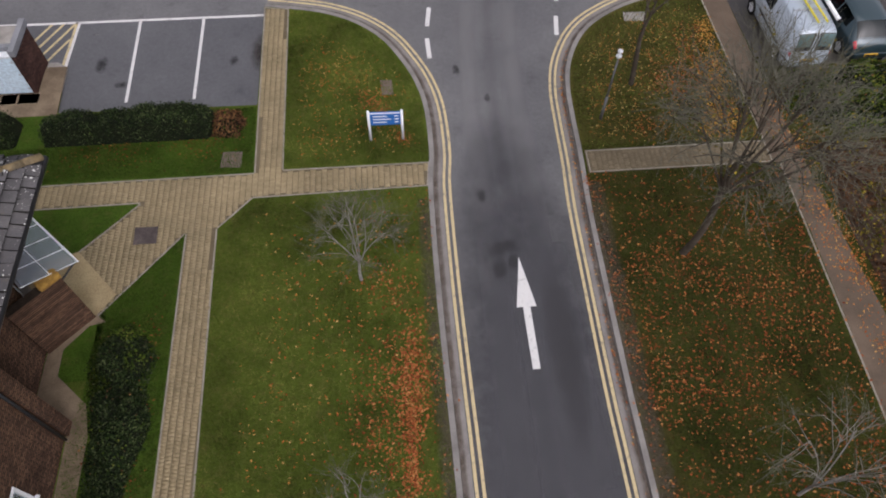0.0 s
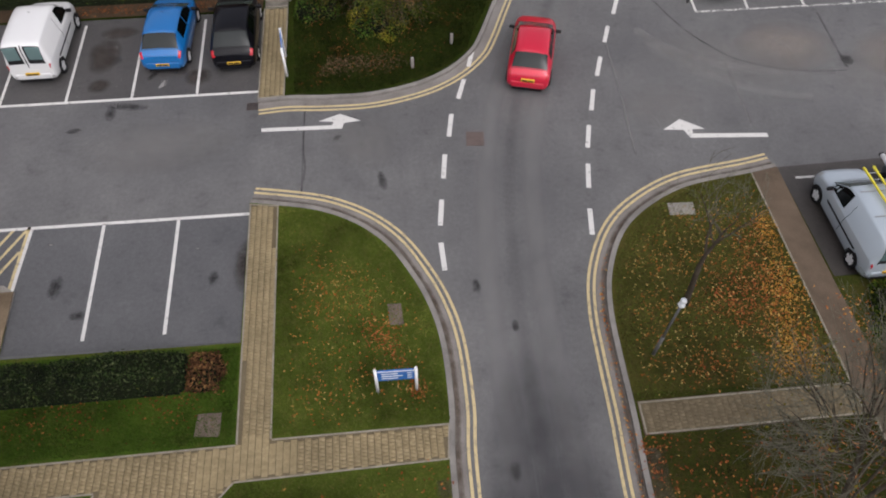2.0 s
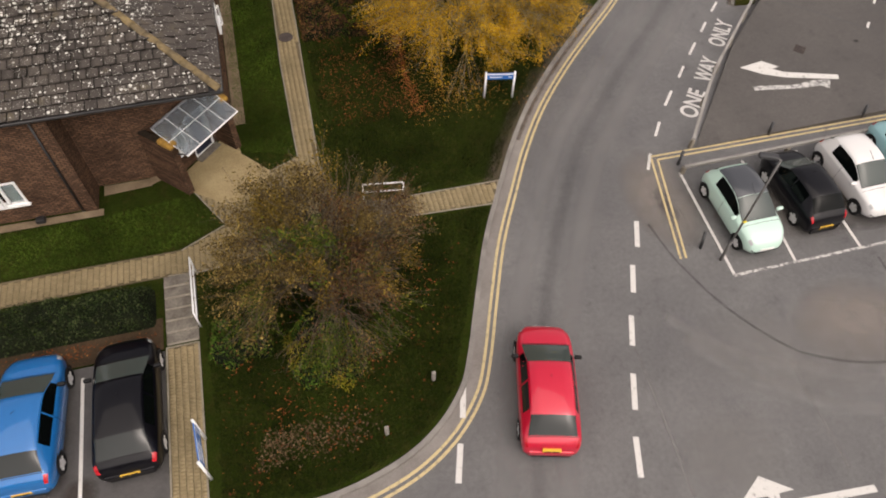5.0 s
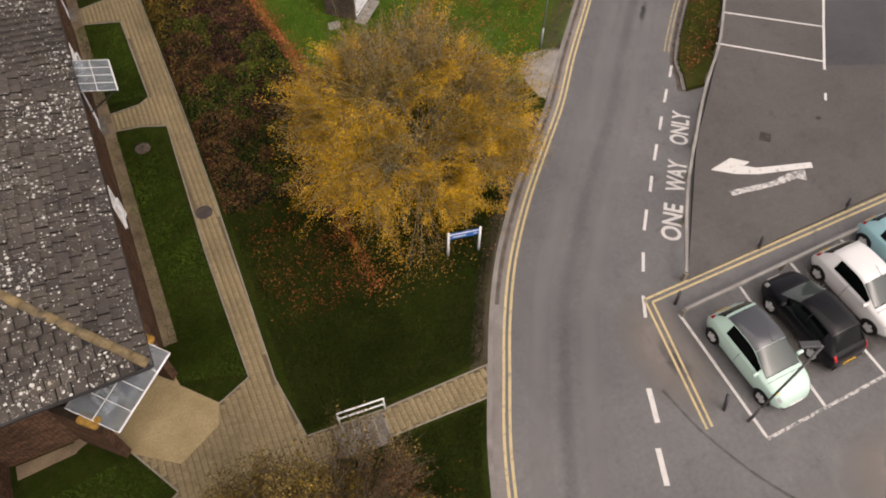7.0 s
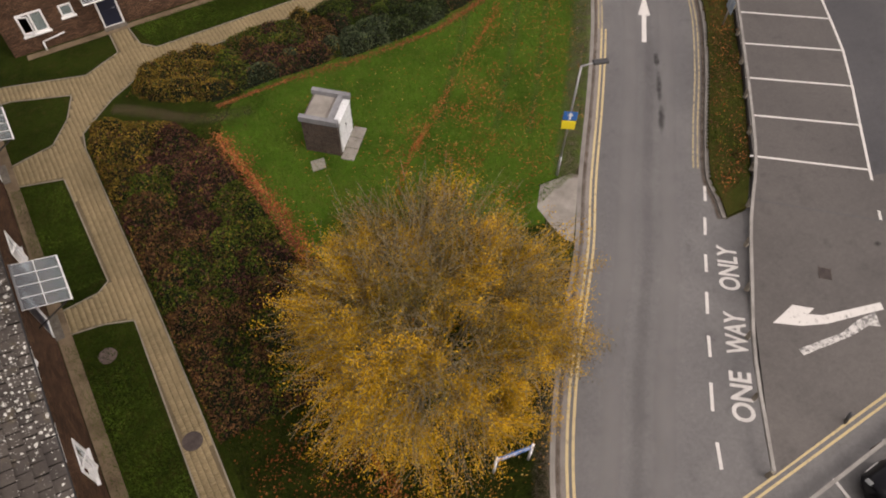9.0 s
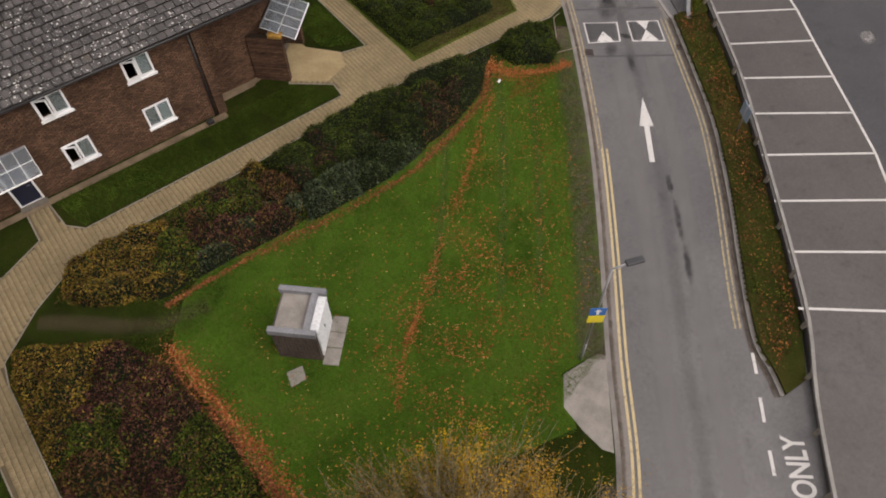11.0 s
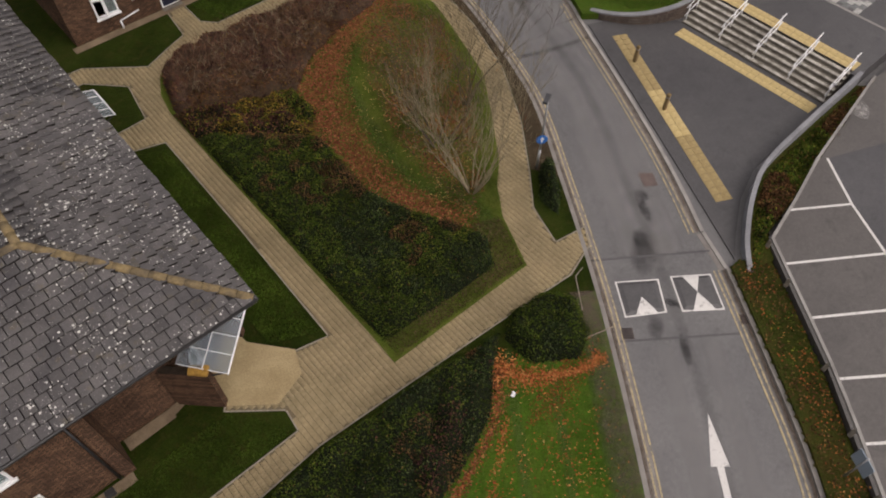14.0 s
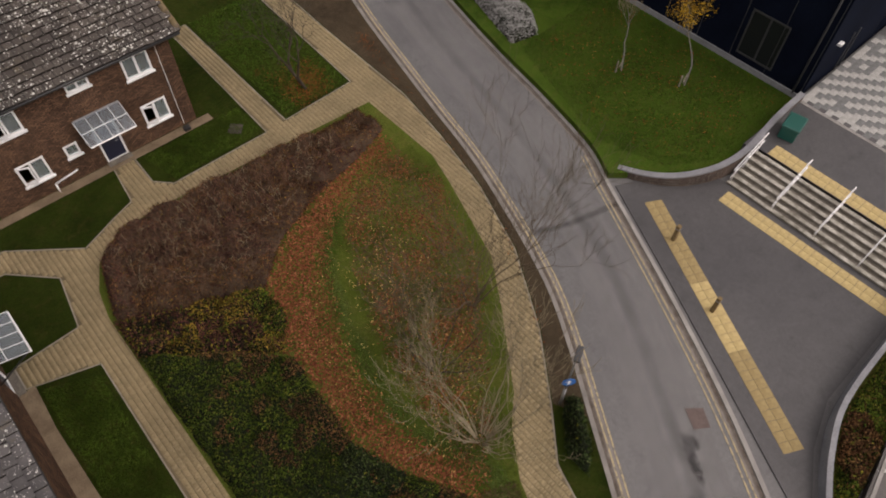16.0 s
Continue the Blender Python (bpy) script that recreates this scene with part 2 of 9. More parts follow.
SLAB = mottled("concrete_slab", (0.2, 0.185, 0.165), (0.33, 0.31, 0.28), 30, 1.5)
GRASS = grass_material("mown_grass", (0.031, 0.070, 0.008), (0.064, 0.134, 0.014), (0.11, 0.112, 0.026))
CORNER_GRASS = grass_material("leafy_corner_grass", (0.045, 0.045, 0.012), (0.075, 0.074, 0.018), (0.12, 0.085, 0.034))
OLIVE_GRASS = grass_material("olive_mown_grass", (0.042, 0.06, 0.010), (0.078, 0.105, 0.017), (0.125, 0.105, 0.034))
# darker copy of the mown grass; beside houses its tone includes their shade
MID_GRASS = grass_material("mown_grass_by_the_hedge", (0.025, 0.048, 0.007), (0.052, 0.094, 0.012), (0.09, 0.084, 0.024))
# rougher, darker grass; shade by trees and houses is put into its colour too
DARK_GRASS = grass_material("rough_grass_with_shade", (0.011, 0.018, 0.003), (0.024, 0.036, 0.006), (0.046, 0.037, 0.012))
VAN_BAY = asphalt_material("oily_brown_bay_asphalt", (0.034, 0.029, 0.026), (0.062, 0.054, 0.048))
DRY_GRASS = grass_material("thin_dry_grass", (0.024, 0.031, 0.007), (0.046, 0.054, 0.012), (0.08, 0.05, 0.018))
EARTH = grass_material("dry_verge_earth", (0.04, 0.03, 0.02), (0.065, 0.05, 0.032), (0.10, 0.07, 0.045))
SOIL = mottled("bed_soil", (0.03, 0.02, 0.012), (0.075, 0.05, 0.03), 14, 1.3, relief=0.8, depth=0.04)
# near-black: the shade deep between the leaves is put into this colour
THICKET = mottled("inner_growth_with_shade", (0.004, 0.006, 0.003), (0.012, 0.015, 0.006), 16, 1.6, relief=0.9, depth=0.05)
TWIG_MAT = mottled("brown_twig_mat", (0.042, 0.028, 0.019), (0.09, 0.06, 0.04), 16, 1.6, relief=0.9, depth=0.05)
PAVERS = mottled("sanded_joint_bed", (0.1, 0.08, 0.048), (0.155, 0.125, 0.078), 30, 0.8)
DIRTY_BLOCK = block_material("dirty_paving_block", ((0.15, 0.122, 0.08), (0.165, 0.134, 0.088), (0.185, 0.15, 0.1)))
BLOCK = block_material("buff_paving_block", ((0.25, 0.2, 0.118), (0.268, 0.216, 0.128), (0.288, 0.234, 0.142)))
EDGING = mottled("pale_path_edging", (0.19, 0.168, 0.13), (0.3, 0.272, 0.22), 24, 1.3)
BROWN_PATH = mottled("brown_path_surface", (0.085, 0.064, 0.046), (0.15, 0.112, 0.08), 40, 0.8)
SAND_PAD = mottled("sandy_entrance_paving", (0.25, 0.19, 0.1), (0.38, 0.3, 0.17), 30, 1.0)
BRICK = brick_material("red_brown_brick", (0.165, 0.096, 0.062), (0.085, 0.05, 0.036), (0.036, 0.028, 0.022))
KIOSK_BRICK = brick_material("dark_red_brick", (0.1, 0.052, 0.043), (0.06, 0.033, 0.03), (0.03, 0.022, 0.02))
DARK_BRICK = brick_material("dark_brick", (0.09, 0.062, 0.052), (0.06, 0.045, 0.042), (0.12, 0.11, 0.1))
TILE = tile_material("lichened_roof_tile", 0.335, 0.45, (0.9, 0.89, 0.93))
LICHEN_TILE = tile_material("heavily_lichened_roof_tile", 0.29, 0.52, (0.7, 0.64, 0.6))
# tile edges: lap grime together with the rows' shadow lines, painted dark
LAP = mottled("shadow_and_grime_tile_edge", (0.012, 0.011, 0.010), (0.035, 0.03, 0.026), 20, 1.5)
MARGIN = mottled("sandy_gravel_margin", (0.12, 0.09, 0.06), (0.235, 0.18, 0.12), 26, 1.4, relief=0.6)
MOSS_CAP = mottled("orange_mossy_stone", (0.2, 0.11, 0.03), (0.46, 0.27, 0.06), 14, 5.0, relief=0.8, depth=0.03)
RIDGE = mottled("mossy_ridge_tile", (0.085, 0.072, 0.055), (0.25, 0.185, 0.09), 9, 1.6, relief=0.6, depth=0.03)
UPVC = principled("white_frame", (0.78, 0.79, 0.79), 0.35)
WHITE_PAINT = mottled("white_painted_metal", (0.62, 0.65, 0.67), (0.78, 0.8, 0.82), 18, 1.0, rough=0.5, relief=0.05)
GLASS = principled("window_glass", (0.75, 0.85, 0.85), 0.04)
GLASS.node_tree.nodes["Principled BSDF"].inputs["Transmission Weight"].default_value = 0.85
CANOPY_GLASS = principled("canopy_glass", (0.62, 0.7, 0.76), 0.2)
CANOPY_GLASS.node_tree.nodes["Principled BSDF"].inputs["Transmission Weight"].default_value = 0.86
CURTAIN = mottled("grey_curtain", (0.22, 0.27, 0.28), (0.34, 0.4, 0.4), 8, 2.0, relief=0.1)
ROOM = principled("dark_room", (0.02, 0.02, 0.022), 0.9)
BLACK_PIPE = principled("black_plastic", (0.02, 0.02, 0.021), 0.45)
NAVY = mottled("navy_panel", (0.0025, 0.004, 0.010), (0.005, 0.008, 0.018), 8, 0.6, rough=0.8, relief=0.08, spec=0.05)
DOOR_BLUE = principled("dark_blue_door", (0.012, 0.016, 0.035), 0.35)
TYRE = principled("tyre_rubber", (0.011, 0.011, 0.012), 0.85, spec=0.2)
RIM = principled("alloy", (0.6, 0.6, 0.61), 0.4, 0.2)
TINT = principled("tinted_car_glass", (0.055, 0.07, 0.066), 0.05, spec=0.6)
REAR_GLASS = principled("dark_rear_glass", (0.013, 0.017, 0.017), 0.05, spec=0.45)
SIDE_GLASS = principled("black_side_glass", (0.002, 0.003, 0.003), 0.08, spec=0.12)
TEAL_TINT = principled("pale_car_glass", (0.11, 0.17, 0.17), 0.06, spec=0.6)
TRIM = principled("black_trim", (0.009, 0.009, 0.01), 0.5, spec=0.25)
LENS = principled("clear_lamp", (0.42, 0.44, 0.45), 0.1)
RED_LENS = principled("red_lamp", (0.42, 0.012, 0.02), 0.15)
PLATE_Y = principled("yellow_plate", (0.6, 0.36, 0.03), 0.5)
PLATE_W = principled("white_plate", (0.7, 0.7, 0.68), 0.5)
STEEL = principled("galvanised_steel", (0.36, 0.37, 0.38), 0.42, 0.7)
DARK_STEEL = principled("dark_steel", (0.06, 0.062, 0.066), 0.5, 0.4)
SIGN_BLUE = principled("blue_sign_face", (0.02, 0.13, 0.42), 0.4)
SIGN_YELLOW = principled("yellow_sign_face", (0.75, 0.62, 0.03), 0.4)
SIGN_WHITE = principled("white_sign_paint", (0.78, 0.79, 0.8), 0.4)
TIMBER = mottled("weathered_timber", (0.17, 0.15, 0.12), (0.3, 0.275, 0.23), 22, 2.0)
BOLLARD_WOOD = mottled("oak_bollard_timber", (0.14, 0.10, 0.05), (0.26, 0.19, 0.1), 22, 2.0)
TACTILE = mottled("buff_tactile_paving", (0.36, 0.28, 0.13), (0.55, 0.43, 0.21), 26, 0.7)
TACTILE_OLD = mottled("worn_tactile_paving", (0.24, 0.18, 0.085), (0.36, 0.28, 0.14), 26, 0.9)
NOSING = mottled("stained_step_nosing", (0.13, 0.12, 0.095), (0.56, 0.54, 0.48), 9, 1.8)
STEP_DARK = mottled("stained_step_concrete", (0.10, 0.09, 0.075), (0.2, 0.18, 0.155), 14, 2.5)
COPING = mottled("grey_wall_coping", (0.17, 0.175, 0.185), (0.27, 0.275, 0.29), 20, 1.0)
IRON = mottled("rusty_cast_iron", (0.055, 0.045, 0.042), (0.1, 0.082, 0.076), 30, 3.0)
RUST_PATCH = mottled("reddish_cover", (0.10, 0.078, 0.072), (0.15, 0.115, 0.105), 30, 3.0)
PINK_SLAB = mottled("weathered_pinkish_slab", (0.11, 0.085, 0.072), (0.2, 0.155, 0.13), 22, 2.5)
BIN_GREEN = principled("green_plastic", (0.006, 0.075, 0.06), 0.45)
BARK = mottled("grey_bark", (0.035, 0.028, 0.02), (0.09, 0.074, 0.055), 12, 2.0, relief=0.7, depth=0.02)
PALE_BARK = mottled("pale_bark", (0.14, 0.13, 0.11), (0.27, 0.255, 0.225), 9, 3.0, relief=0.4)
RED_TWIG = mottled("reddish_twig_bark", (0.085, 0.045, 0.03), (0.2, 0.115, 0.075), 9, 3.0, relief=0.4)
DULL_TWIG = mottled("dull_twig_bark", (0.07, 0.055, 0.036), (0.15, 0.12, 0.08), 9, 3.0, relief=0.4)
TAN_TWIG = mottled("tan_twig_bark", (0.15, 0.125, 0.08), (0.3, 0.255, 0.17), 9, 3.0, relief=0.4)
GREY_TWIG = mottled("grey_green_twig_bark", (0.07, 0.068, 0.05), (0.17, 0.165, 0.125), 9, 3.0, relief=0.4)
LEAF_LITTER = island_colours("orange_leaf_litter", [(0.0, (0.22, 0.06, 0.018)), (0.35, (0.33, 0.105, 0.026)), (0.7, (0.42, 0.185, 0.045)), (0.9, (0.5, 0.33, 0.12)), (1.0, (0.16, 0.065, 0.03))])
RUST_LITTER = island_colours("rust_leaf_litter", [(0.0, (0.13, 0.036, 0.014)), (0.35, (0.24, 0.07, 0.024)), (0.75, (0.35, 0.115, 0.036)), (1.0, (0.44, 0.22, 0.08))])
WOODY_LITTER = island_colours("red_brown_leaf_litter", [(0.0, (0.085, 0.026, 0.011)), (0.35, (0.16, 0.045, 0.016)), (0.75, (0.26, 0.075, 0.022)), (1.0, (0.36, 0.16, 0.05))])
AMBER_LITTER = island_colours("amber_leaf_litter", [(0.0, (0.22, 0.09, 0.02)), (0.5, (0.38, 0.18, 0.035)), (0.85, (0.48, 0.27, 0.05)), (1.0, (0.5, 0.36, 0.13))])
TAN_LITTER = island_colours("tan_leaf_litter", [(0.0, (0.045, 0.03, 0.016)), (0.5, (0.09, 0.06, 0.032)), (1.0, (0.15, 0.105, 0.058))])
RED_LITTER = island_colours("russet_leaf_litter", [(0.0, (0.0704, 0.0252, 0.0108)), (0.5, (0.15, 0.0468, 0.0162)), (0.85, (0.229, 0.0765, 0.0234)), (1.0, (0.299, 0.144, 0.045))])
PALE_LITTER = island_colours("yellow_leaf_litter", [(0.0, (0.45, 0.3, 0.09)), (0.6, (0.55, 0.42, 0.16)), (1.0, (0.4, 0.2, 0.05))])
HEDGE_LEAF = island_colours("dark_hedge_leaf", [(0.0, (0.007, 0.014, 0.005)), (0.5, (0.019, 0.032, 0.010)), (0.85, (0.04, 0.056, 0.02)), (1.0, (0.085, 0.1, 0.048))], 0.7, drift=1.2)
FRESH_LEAF = island_colours("fresh_green_leaf", [(0.0, (0.02, 0.045, 0.006)), (0.5, (0.045, 0.09, 0.012)), (1.0, (0.085, 0.14, 0.025))], 0.75, drift=1.2)
SHRUB_LEAF = island_colours("green_shrub_leaf", [(0.0, (0.0207, 0.0391, 0.0063)), (0.5, (0.0437, 0.0713, 0.0098)), (0.8, (0.0805, 0.103, 0.0154)), (1.0, (0.149, 0.138, 0.021))], 0.8, drift=1.5)
RUSSET_LEAF = island_colours("russet_shrub_leaf", [(0.0, (0.03, 0.015, 0.009)), (0.4, (0.066, 0.033, 0.016)), (0.75, (0.115, 0.057, 0.026)), (1.0, (0.17, 0.1, 0.04))], 0.8, drift=1.3)
MAROON_LEAF = island_colours("dark_maroon_leaf", [(0.0, (0.016, 0.008, 0.008)), (0.5, (0.048, 0.02, 0.018)), (0.85, (0.09, 0.036, 0.03)), (1.0, (0.15, 0.08, 0.045))], 0.8, drift=1.3)
OCHRE_LEAF = island_colours("ochre_autumn_leaf", [(0.0, (0.055, 0.04, 0.008)), (0.5, (0.115, 0.082, 0.015)), (0.85, (0.19, 0.128, 0.022)), (1.0, (0.28, 0.18, 0.04))], 0.8, drift=1.3)
SWATH_LITTER = island_colours("brick_red_leaf_litter", [(0.0, (0.06, 0.022, 0.012)), (0.45, (0.15, 0.052, 0.024)), (0.85, (0.235, 0.088, 0.038)), (1.0, (0.34, 0.165, 0.075))])
COVER_LEAF = island_colours("low_ground_cover_leaf", [(0.0, (0.014, 0.024, 0.004)), (0.5, (0.034, 0.056, 0.008)), (0.85, (0.062, 0.09, 0.013)), (1.0, (0.11, 0.115, 0.024))], 0.85, drift=0.7)
OLIVE_LEAF = island_colours("olive_yellow_leaf", [(0.0, (0.05, 0.045, 0.008)), (0.5, (0.10, 0.085, 0.012)), (0.85, (0.165, 0.125, 0.018)), (1.0, (0.24, 0.18, 0.03))], 0.8, drift=1.5)
GREY_LEAF = island_colours("grey_green_leaf", [(0.0, (0.0255, 0.0382, 0.0195)), (0.6, (0.051, 0.0723, 0.039)), (1.0, (0.0935, 0.111, 0.065))], 0.8, drift=1.5)
GOLD_LEAF = island_colours("golden_autumn_leaf", [(0.0, (0.25, 0.13, 0.010)), (0.4, (0.4, 0.23, 0.014)), (0.8, (0.5, 0.31, 0.022)), (1.0, (0.58, 0.39, 0.05))], 0.8, drift=0.8)
TAN_LEAF = island_colours("brown_tan_leaf", [(0.0, (0.04, 0.028, 0.010)), (0.4, (0.11, 0.077, 0.024)), (0.8, (0.19, 0.135, 0.042)), (1.0, (0.28, 0.205, 0.072))], 0.8, drift=1.4)
LIME_LEAF = island_colours("yellow_green_leaf", [(0.0, (0.075, 0.075, 0.008)), (0.5, (0.16, 0.145, 0.014)), (0.85, (0.25, 0.21, 0.022)), (1.0, (0.33, 0.27, 0.04))], 0.8, drift=1.3)
SILVER_LEAF = island_colours("silvery_hedge_leaf", [(0.0, (0.2, 0.2, 0.19)), (0.6, (0.36, 0.36, 0.35)), (1.0, (0.5, 0.5, 0.49))], 0.7)


def paint(name, colour, metal=0.15):
    m = principled(name, colour, 0.3, metal, 0.35)
    m.node_tree.nodes["Principled BSDF"].inputs["Coat Weight"].default_value = 0.9
    m.node_tree.nodes["Principled BSDF"].inputs["Coat Roughness"].default_value = 0.05
    m.node_tree.nodes["Principled BSDF"].inputs["Coat IOR"].default_value = 1.6
    return m

# ---- building helpers ----
def thing(name, label, category, group="", kind="", at=None):
    """An empty at the base of a thing, that carries its parts."""
    ob = tagged(new(name), label, category, group, kind)
    ob.empty_display_size = 0.3
    if at is not None:
        ob.matrix_basis = at
    return ob


def part(name, bm, material, parent=None, label="", smooth=False):
    me = bpy.data.meshes.new(name)
    bm.to_mesh(me)
    bm.free()
    me.materials.append(material)
    if smooth:
        me.polygons.foreach_set("use_smooth", [True] * len(me.polygons))
    ob = new(name, me)
    ob.parent = parent
    if label:
        ob["label"] = label
    return ob


def raw(name, verts, faces, material, parent=None, label="", smooth=False):
    """A mesh object from arrays; several materials with a list of (material, face count)."""
    me = bpy.data.meshes.new(name)
    me.from_pydata([tuple(v) for v in verts], [], [tuple(f) for f in faces])
    me.materials.append(material)
    if smooth:
        me.polygons.foreach_set("use_smooth", [True] * len(me.polygons))
    ob = new(name, me)
    ob.parent = parent
    if label:
        ob["label"] = label
    return ob


def box(bm, lo, hi, m=None, bevel=0.0):
    x0, y0, z0 = lo
    x1, y1, z1 = hi
    vs = [bm.verts.new(p) for p in ((x0, y0, z0), (x1, y0, z0), (x1, y1, z0), (x0, y1, z0), (x0, y0, z1), (x1, y0, z1), (x1, y1, z1), (x0, y1, z1))]
    fs = [bm.faces.new([vs[i] for i in f]) for f in ((0, 3, 2, 1), (4, 5, 6, 7), (0, 1, 5, 4), (1, 2, 6, 5), (2, 3, 7, 6), (3, 0, 4, 7))]
    if bevel:
        es = list({e for f in fs for e in f.edges})
        r = bmesh.ops.bevel(bm, geom=es, offset=bevel, segments=2, affect='EDGES', profile=0.5)
        vs = list({v for f in r["faces"] for v in f.verts} | {v for v in vs if v.is_valid})
    if m is not None:
        bmesh.ops.transform(bm, matrix=m, verts=vs)
    return vs


def boxed(name, lo, hi, material, parent=None, label="", m=None, bevel=0.0):
    bm = bmesh.new()
    box(bm, lo, hi, m, bevel)
    return part(name, bm, material, parent, label)


def tube(bm, a, b, r0, r1=None, sides=8, cap=True):
    a, b = Vector(a), Vector(b)
    r1 = r0 if r1 is None else r1
    q = (b - a).to_track_quat("Z", "Y").to_matrix()
    rings = []
    for p, r in ((a, r0), (b, r1)):
        rings.append([bm.verts.new(p + q @ Vector((r * math.cos(k * math.tau / sides), r * math.sin(k * math.tau / sides), 0))) for k in range(sides)])
    for k in range(sides):
        j = (k + 1) % sides
        bm.faces.new((rings[0][k], rings[0][j], rings[1][j], rings[1][k]))
    if cap:
        bm.faces.new(rings[0][::-1])
        bm.faces.new(rings[1])
    return rings[0] + rings[1]


def tubes(name, segs, material, parent=None, label="", sides=8):
    bm = bmesh.new()
    for s in segs:
        tube(bm, *s, sides=sides)
    return part(name, bm, material, parent, label, smooth=sides > 6)


def spline(pts, n=6):
    """A smooth line through plan points."""
    p = [Vector(q) for q in pts]
    p = [2 * p[0] - p[1]] + p + [2 * p[-1] - p[-2]]
    out = []
    for i in range(1, len(p) - 2):
        a, b, c, d = p[i - 1], p[i], p[i + 1], p[i + 2]
        for k in range(n):
            t = k / n
            out.append(0.5 * ((2 * b) + (c - a) * t + (2 * a - 5 * b + 4 * c - d) * t * t + (3 * b - a - 3 * c + d) * t ** 3))
    out.append(p[-2])
    return out


def offset(line, d):
    """The line moved d to its right."""
    out = []
    for i, p in enumerate(line):
        t = (line[min(i + 1, len(line) - 1)] - line[max(i - 1, 0)]).normalized()
        out.append(p + Vector((t.y, -t.x)) * d)
    return out


def slab(name, outline, z0, z1, material, parent=None, label=""):
    """A flat raised piece of ground with its rim."""
    bm = bmesh.new()
    pts = [Vector(p) for p in outline]
    area = sum(a.x * b.y - b.x * a.y for a, b in zip(pts, pts[1:] + pts[:1]))
    if area < 0:
        pts.reverse()
    top = [bm.verts.new((p.x, p.y, z1)) for p in pts]
    f = bm.faces.new(top)
    f.normal_update()
    low = [bm.verts.new((p.x, p.y, z0)) for p in pts]
    for i in range(len(pts)):
        j = (i + 1) % len(pts)
        bm.faces.new((low[i], low[j], top[j], top[i]))
    bmesh.ops.triangulate(bm, faces=[f])
    return part(name, bm, material, parent, label)


def band(name, line, d0, d1, z0, z1, material, parent=None, label=""):
    """A strip that follows a line between two offsets."""
    a, b = offset(line, d0), offset(line, d1)
    v, f = [], []
    for p, q in zip(a, b):
        v += [(p.x, p.y, z0), (p.x, p.y, z1), (q.x, q.y, z1), (q.x, q.y, z0)]
    n = len(a)
    for i in range(n - 1):
        k = 4 * i
        f += [(k, k + 1, k + 5, k + 4), (k + 1, k + 2, k + 6, k + 5), (k + 2, k + 3, k + 7, k + 6)]
    f += [(0, 3, 2, 1), (4 * n - 4, 4 * n - 3, 4 * n - 2, 4 * n - 1)]
    return raw(name, v, f, material, parent, label)


def V(*pairs):
    return [Vector((pairs[i], pairs[i + 1])) for i in range(0, len(pairs), 2)]


def inside(x, y, poly):
    """Which of the points lie in the outline."""
    c = np.zeros(len(x), bool)
    n = len(poly)
    for i in range(n):
        (x0, y0), (x1, y1) = poly[i], poly[(i + 1) % n]
        if y0 != y1:
            c ^= ((y0 > y) != (y1 > y)) & (x < (x1 - x0) * (y - y0) / (y1 - y0) + x0)
    return c


def scatter(poly, n, rng):
    p = np.array([tuple(q) for q in poly])
    lo, hi = p.min(0), p.max(0)
    q = lo + rng.random((n * 4, 2)) * (hi - lo)
    q = q[inside(q[:, 0], q[:, 1], p)]
    return q[:n]


def leaf_quads(centres, sizes, rng, flat=0.0, droop=0.0):
    """Small folded leaves of two triangles pairs at the given centres; flat 1 lays them down."""
    n = len(centres)
    d = rng.normal(size=(n, 3))
    d[:, 2] = d[:, 2] * (1 - flat) - droop
    d /= np.linalg.norm(d, axis=1)[:, None]
    e = rng.normal(size=(n, 3))
    e[:, 2] *= 1 - flat
    e -= d * (e * d).sum(1)[:, None]
    e /= np.linalg.norm(e, axis=1)[:, None]
    s = np.asarray(sizes)[:, None]
    v = np.stack([centres - d * s * 0.5, centres + e * s * 0.3, centres + d * s * 0.5, centres - e * s * 0.3], 1).reshape(-1, 3)
    f = np.arange(4 * n).reshape(-1, 4)
    return v, f


def fast(name, v, f, material, parent=None, label=""):
    """A large mesh of quads from arrays."""
    me = bpy.data.meshes.new(name)
    v, f = np.asarray(v, np.float32), np.asarray(f, np.int32)
    me.vertices.add(len(v))
    me.vertices.foreach_set("co", v.ravel())
    me.loops.add(f.size)
    me.loops.foreach_set("vertex_index", f.ravel())
    me.polygons.add(len(f))
    me.polygons.foreach_set("loop_start", np.arange(0, f.size, f.shape[1], dtype=np.int32))
    me.update(calc_edges=True)
    me.materials.append(material)
    ob = new(name, me)
    ob.parent = parent
    if label:
        ob["label"] = label
    return ob


# ---- ground ----
LAWN = 0.10   # lawns and footpaths stand a kerb's height over the road
g = 1500
ground = raw("ground", [(-g, -g, -0.05), (g, -g, -0.05), (g, g, -0.05), (-g, g, -0.05)], [(0, 1, 2, 3)], GRASS)
tagged(ground, "wide grassy ground around the site", "ground", kind="structure")
tarmac = slab("road", V(-45, -40, 75, -40, 75, 140, -45, 140), -0.04, 0.0, ASPHALT)
tagged(tarmac, "worn grey asphalt road and car parks", "road", kind="structure")

EDGE_SW = spline(V(0.95, -38, 0.9, -8, 0.87, 4.07, 0.84, 6.83, 0.81, 10.44, 0.86, 14.0, 1.0, 15.6, 0.96, 17.6, 0.68, 18.99, 0.19, 20.2, -0.48, 21.36, -1.44, 22.29, -2.64, 22.94, -4.01, 23.3, -5.0, 23.5))
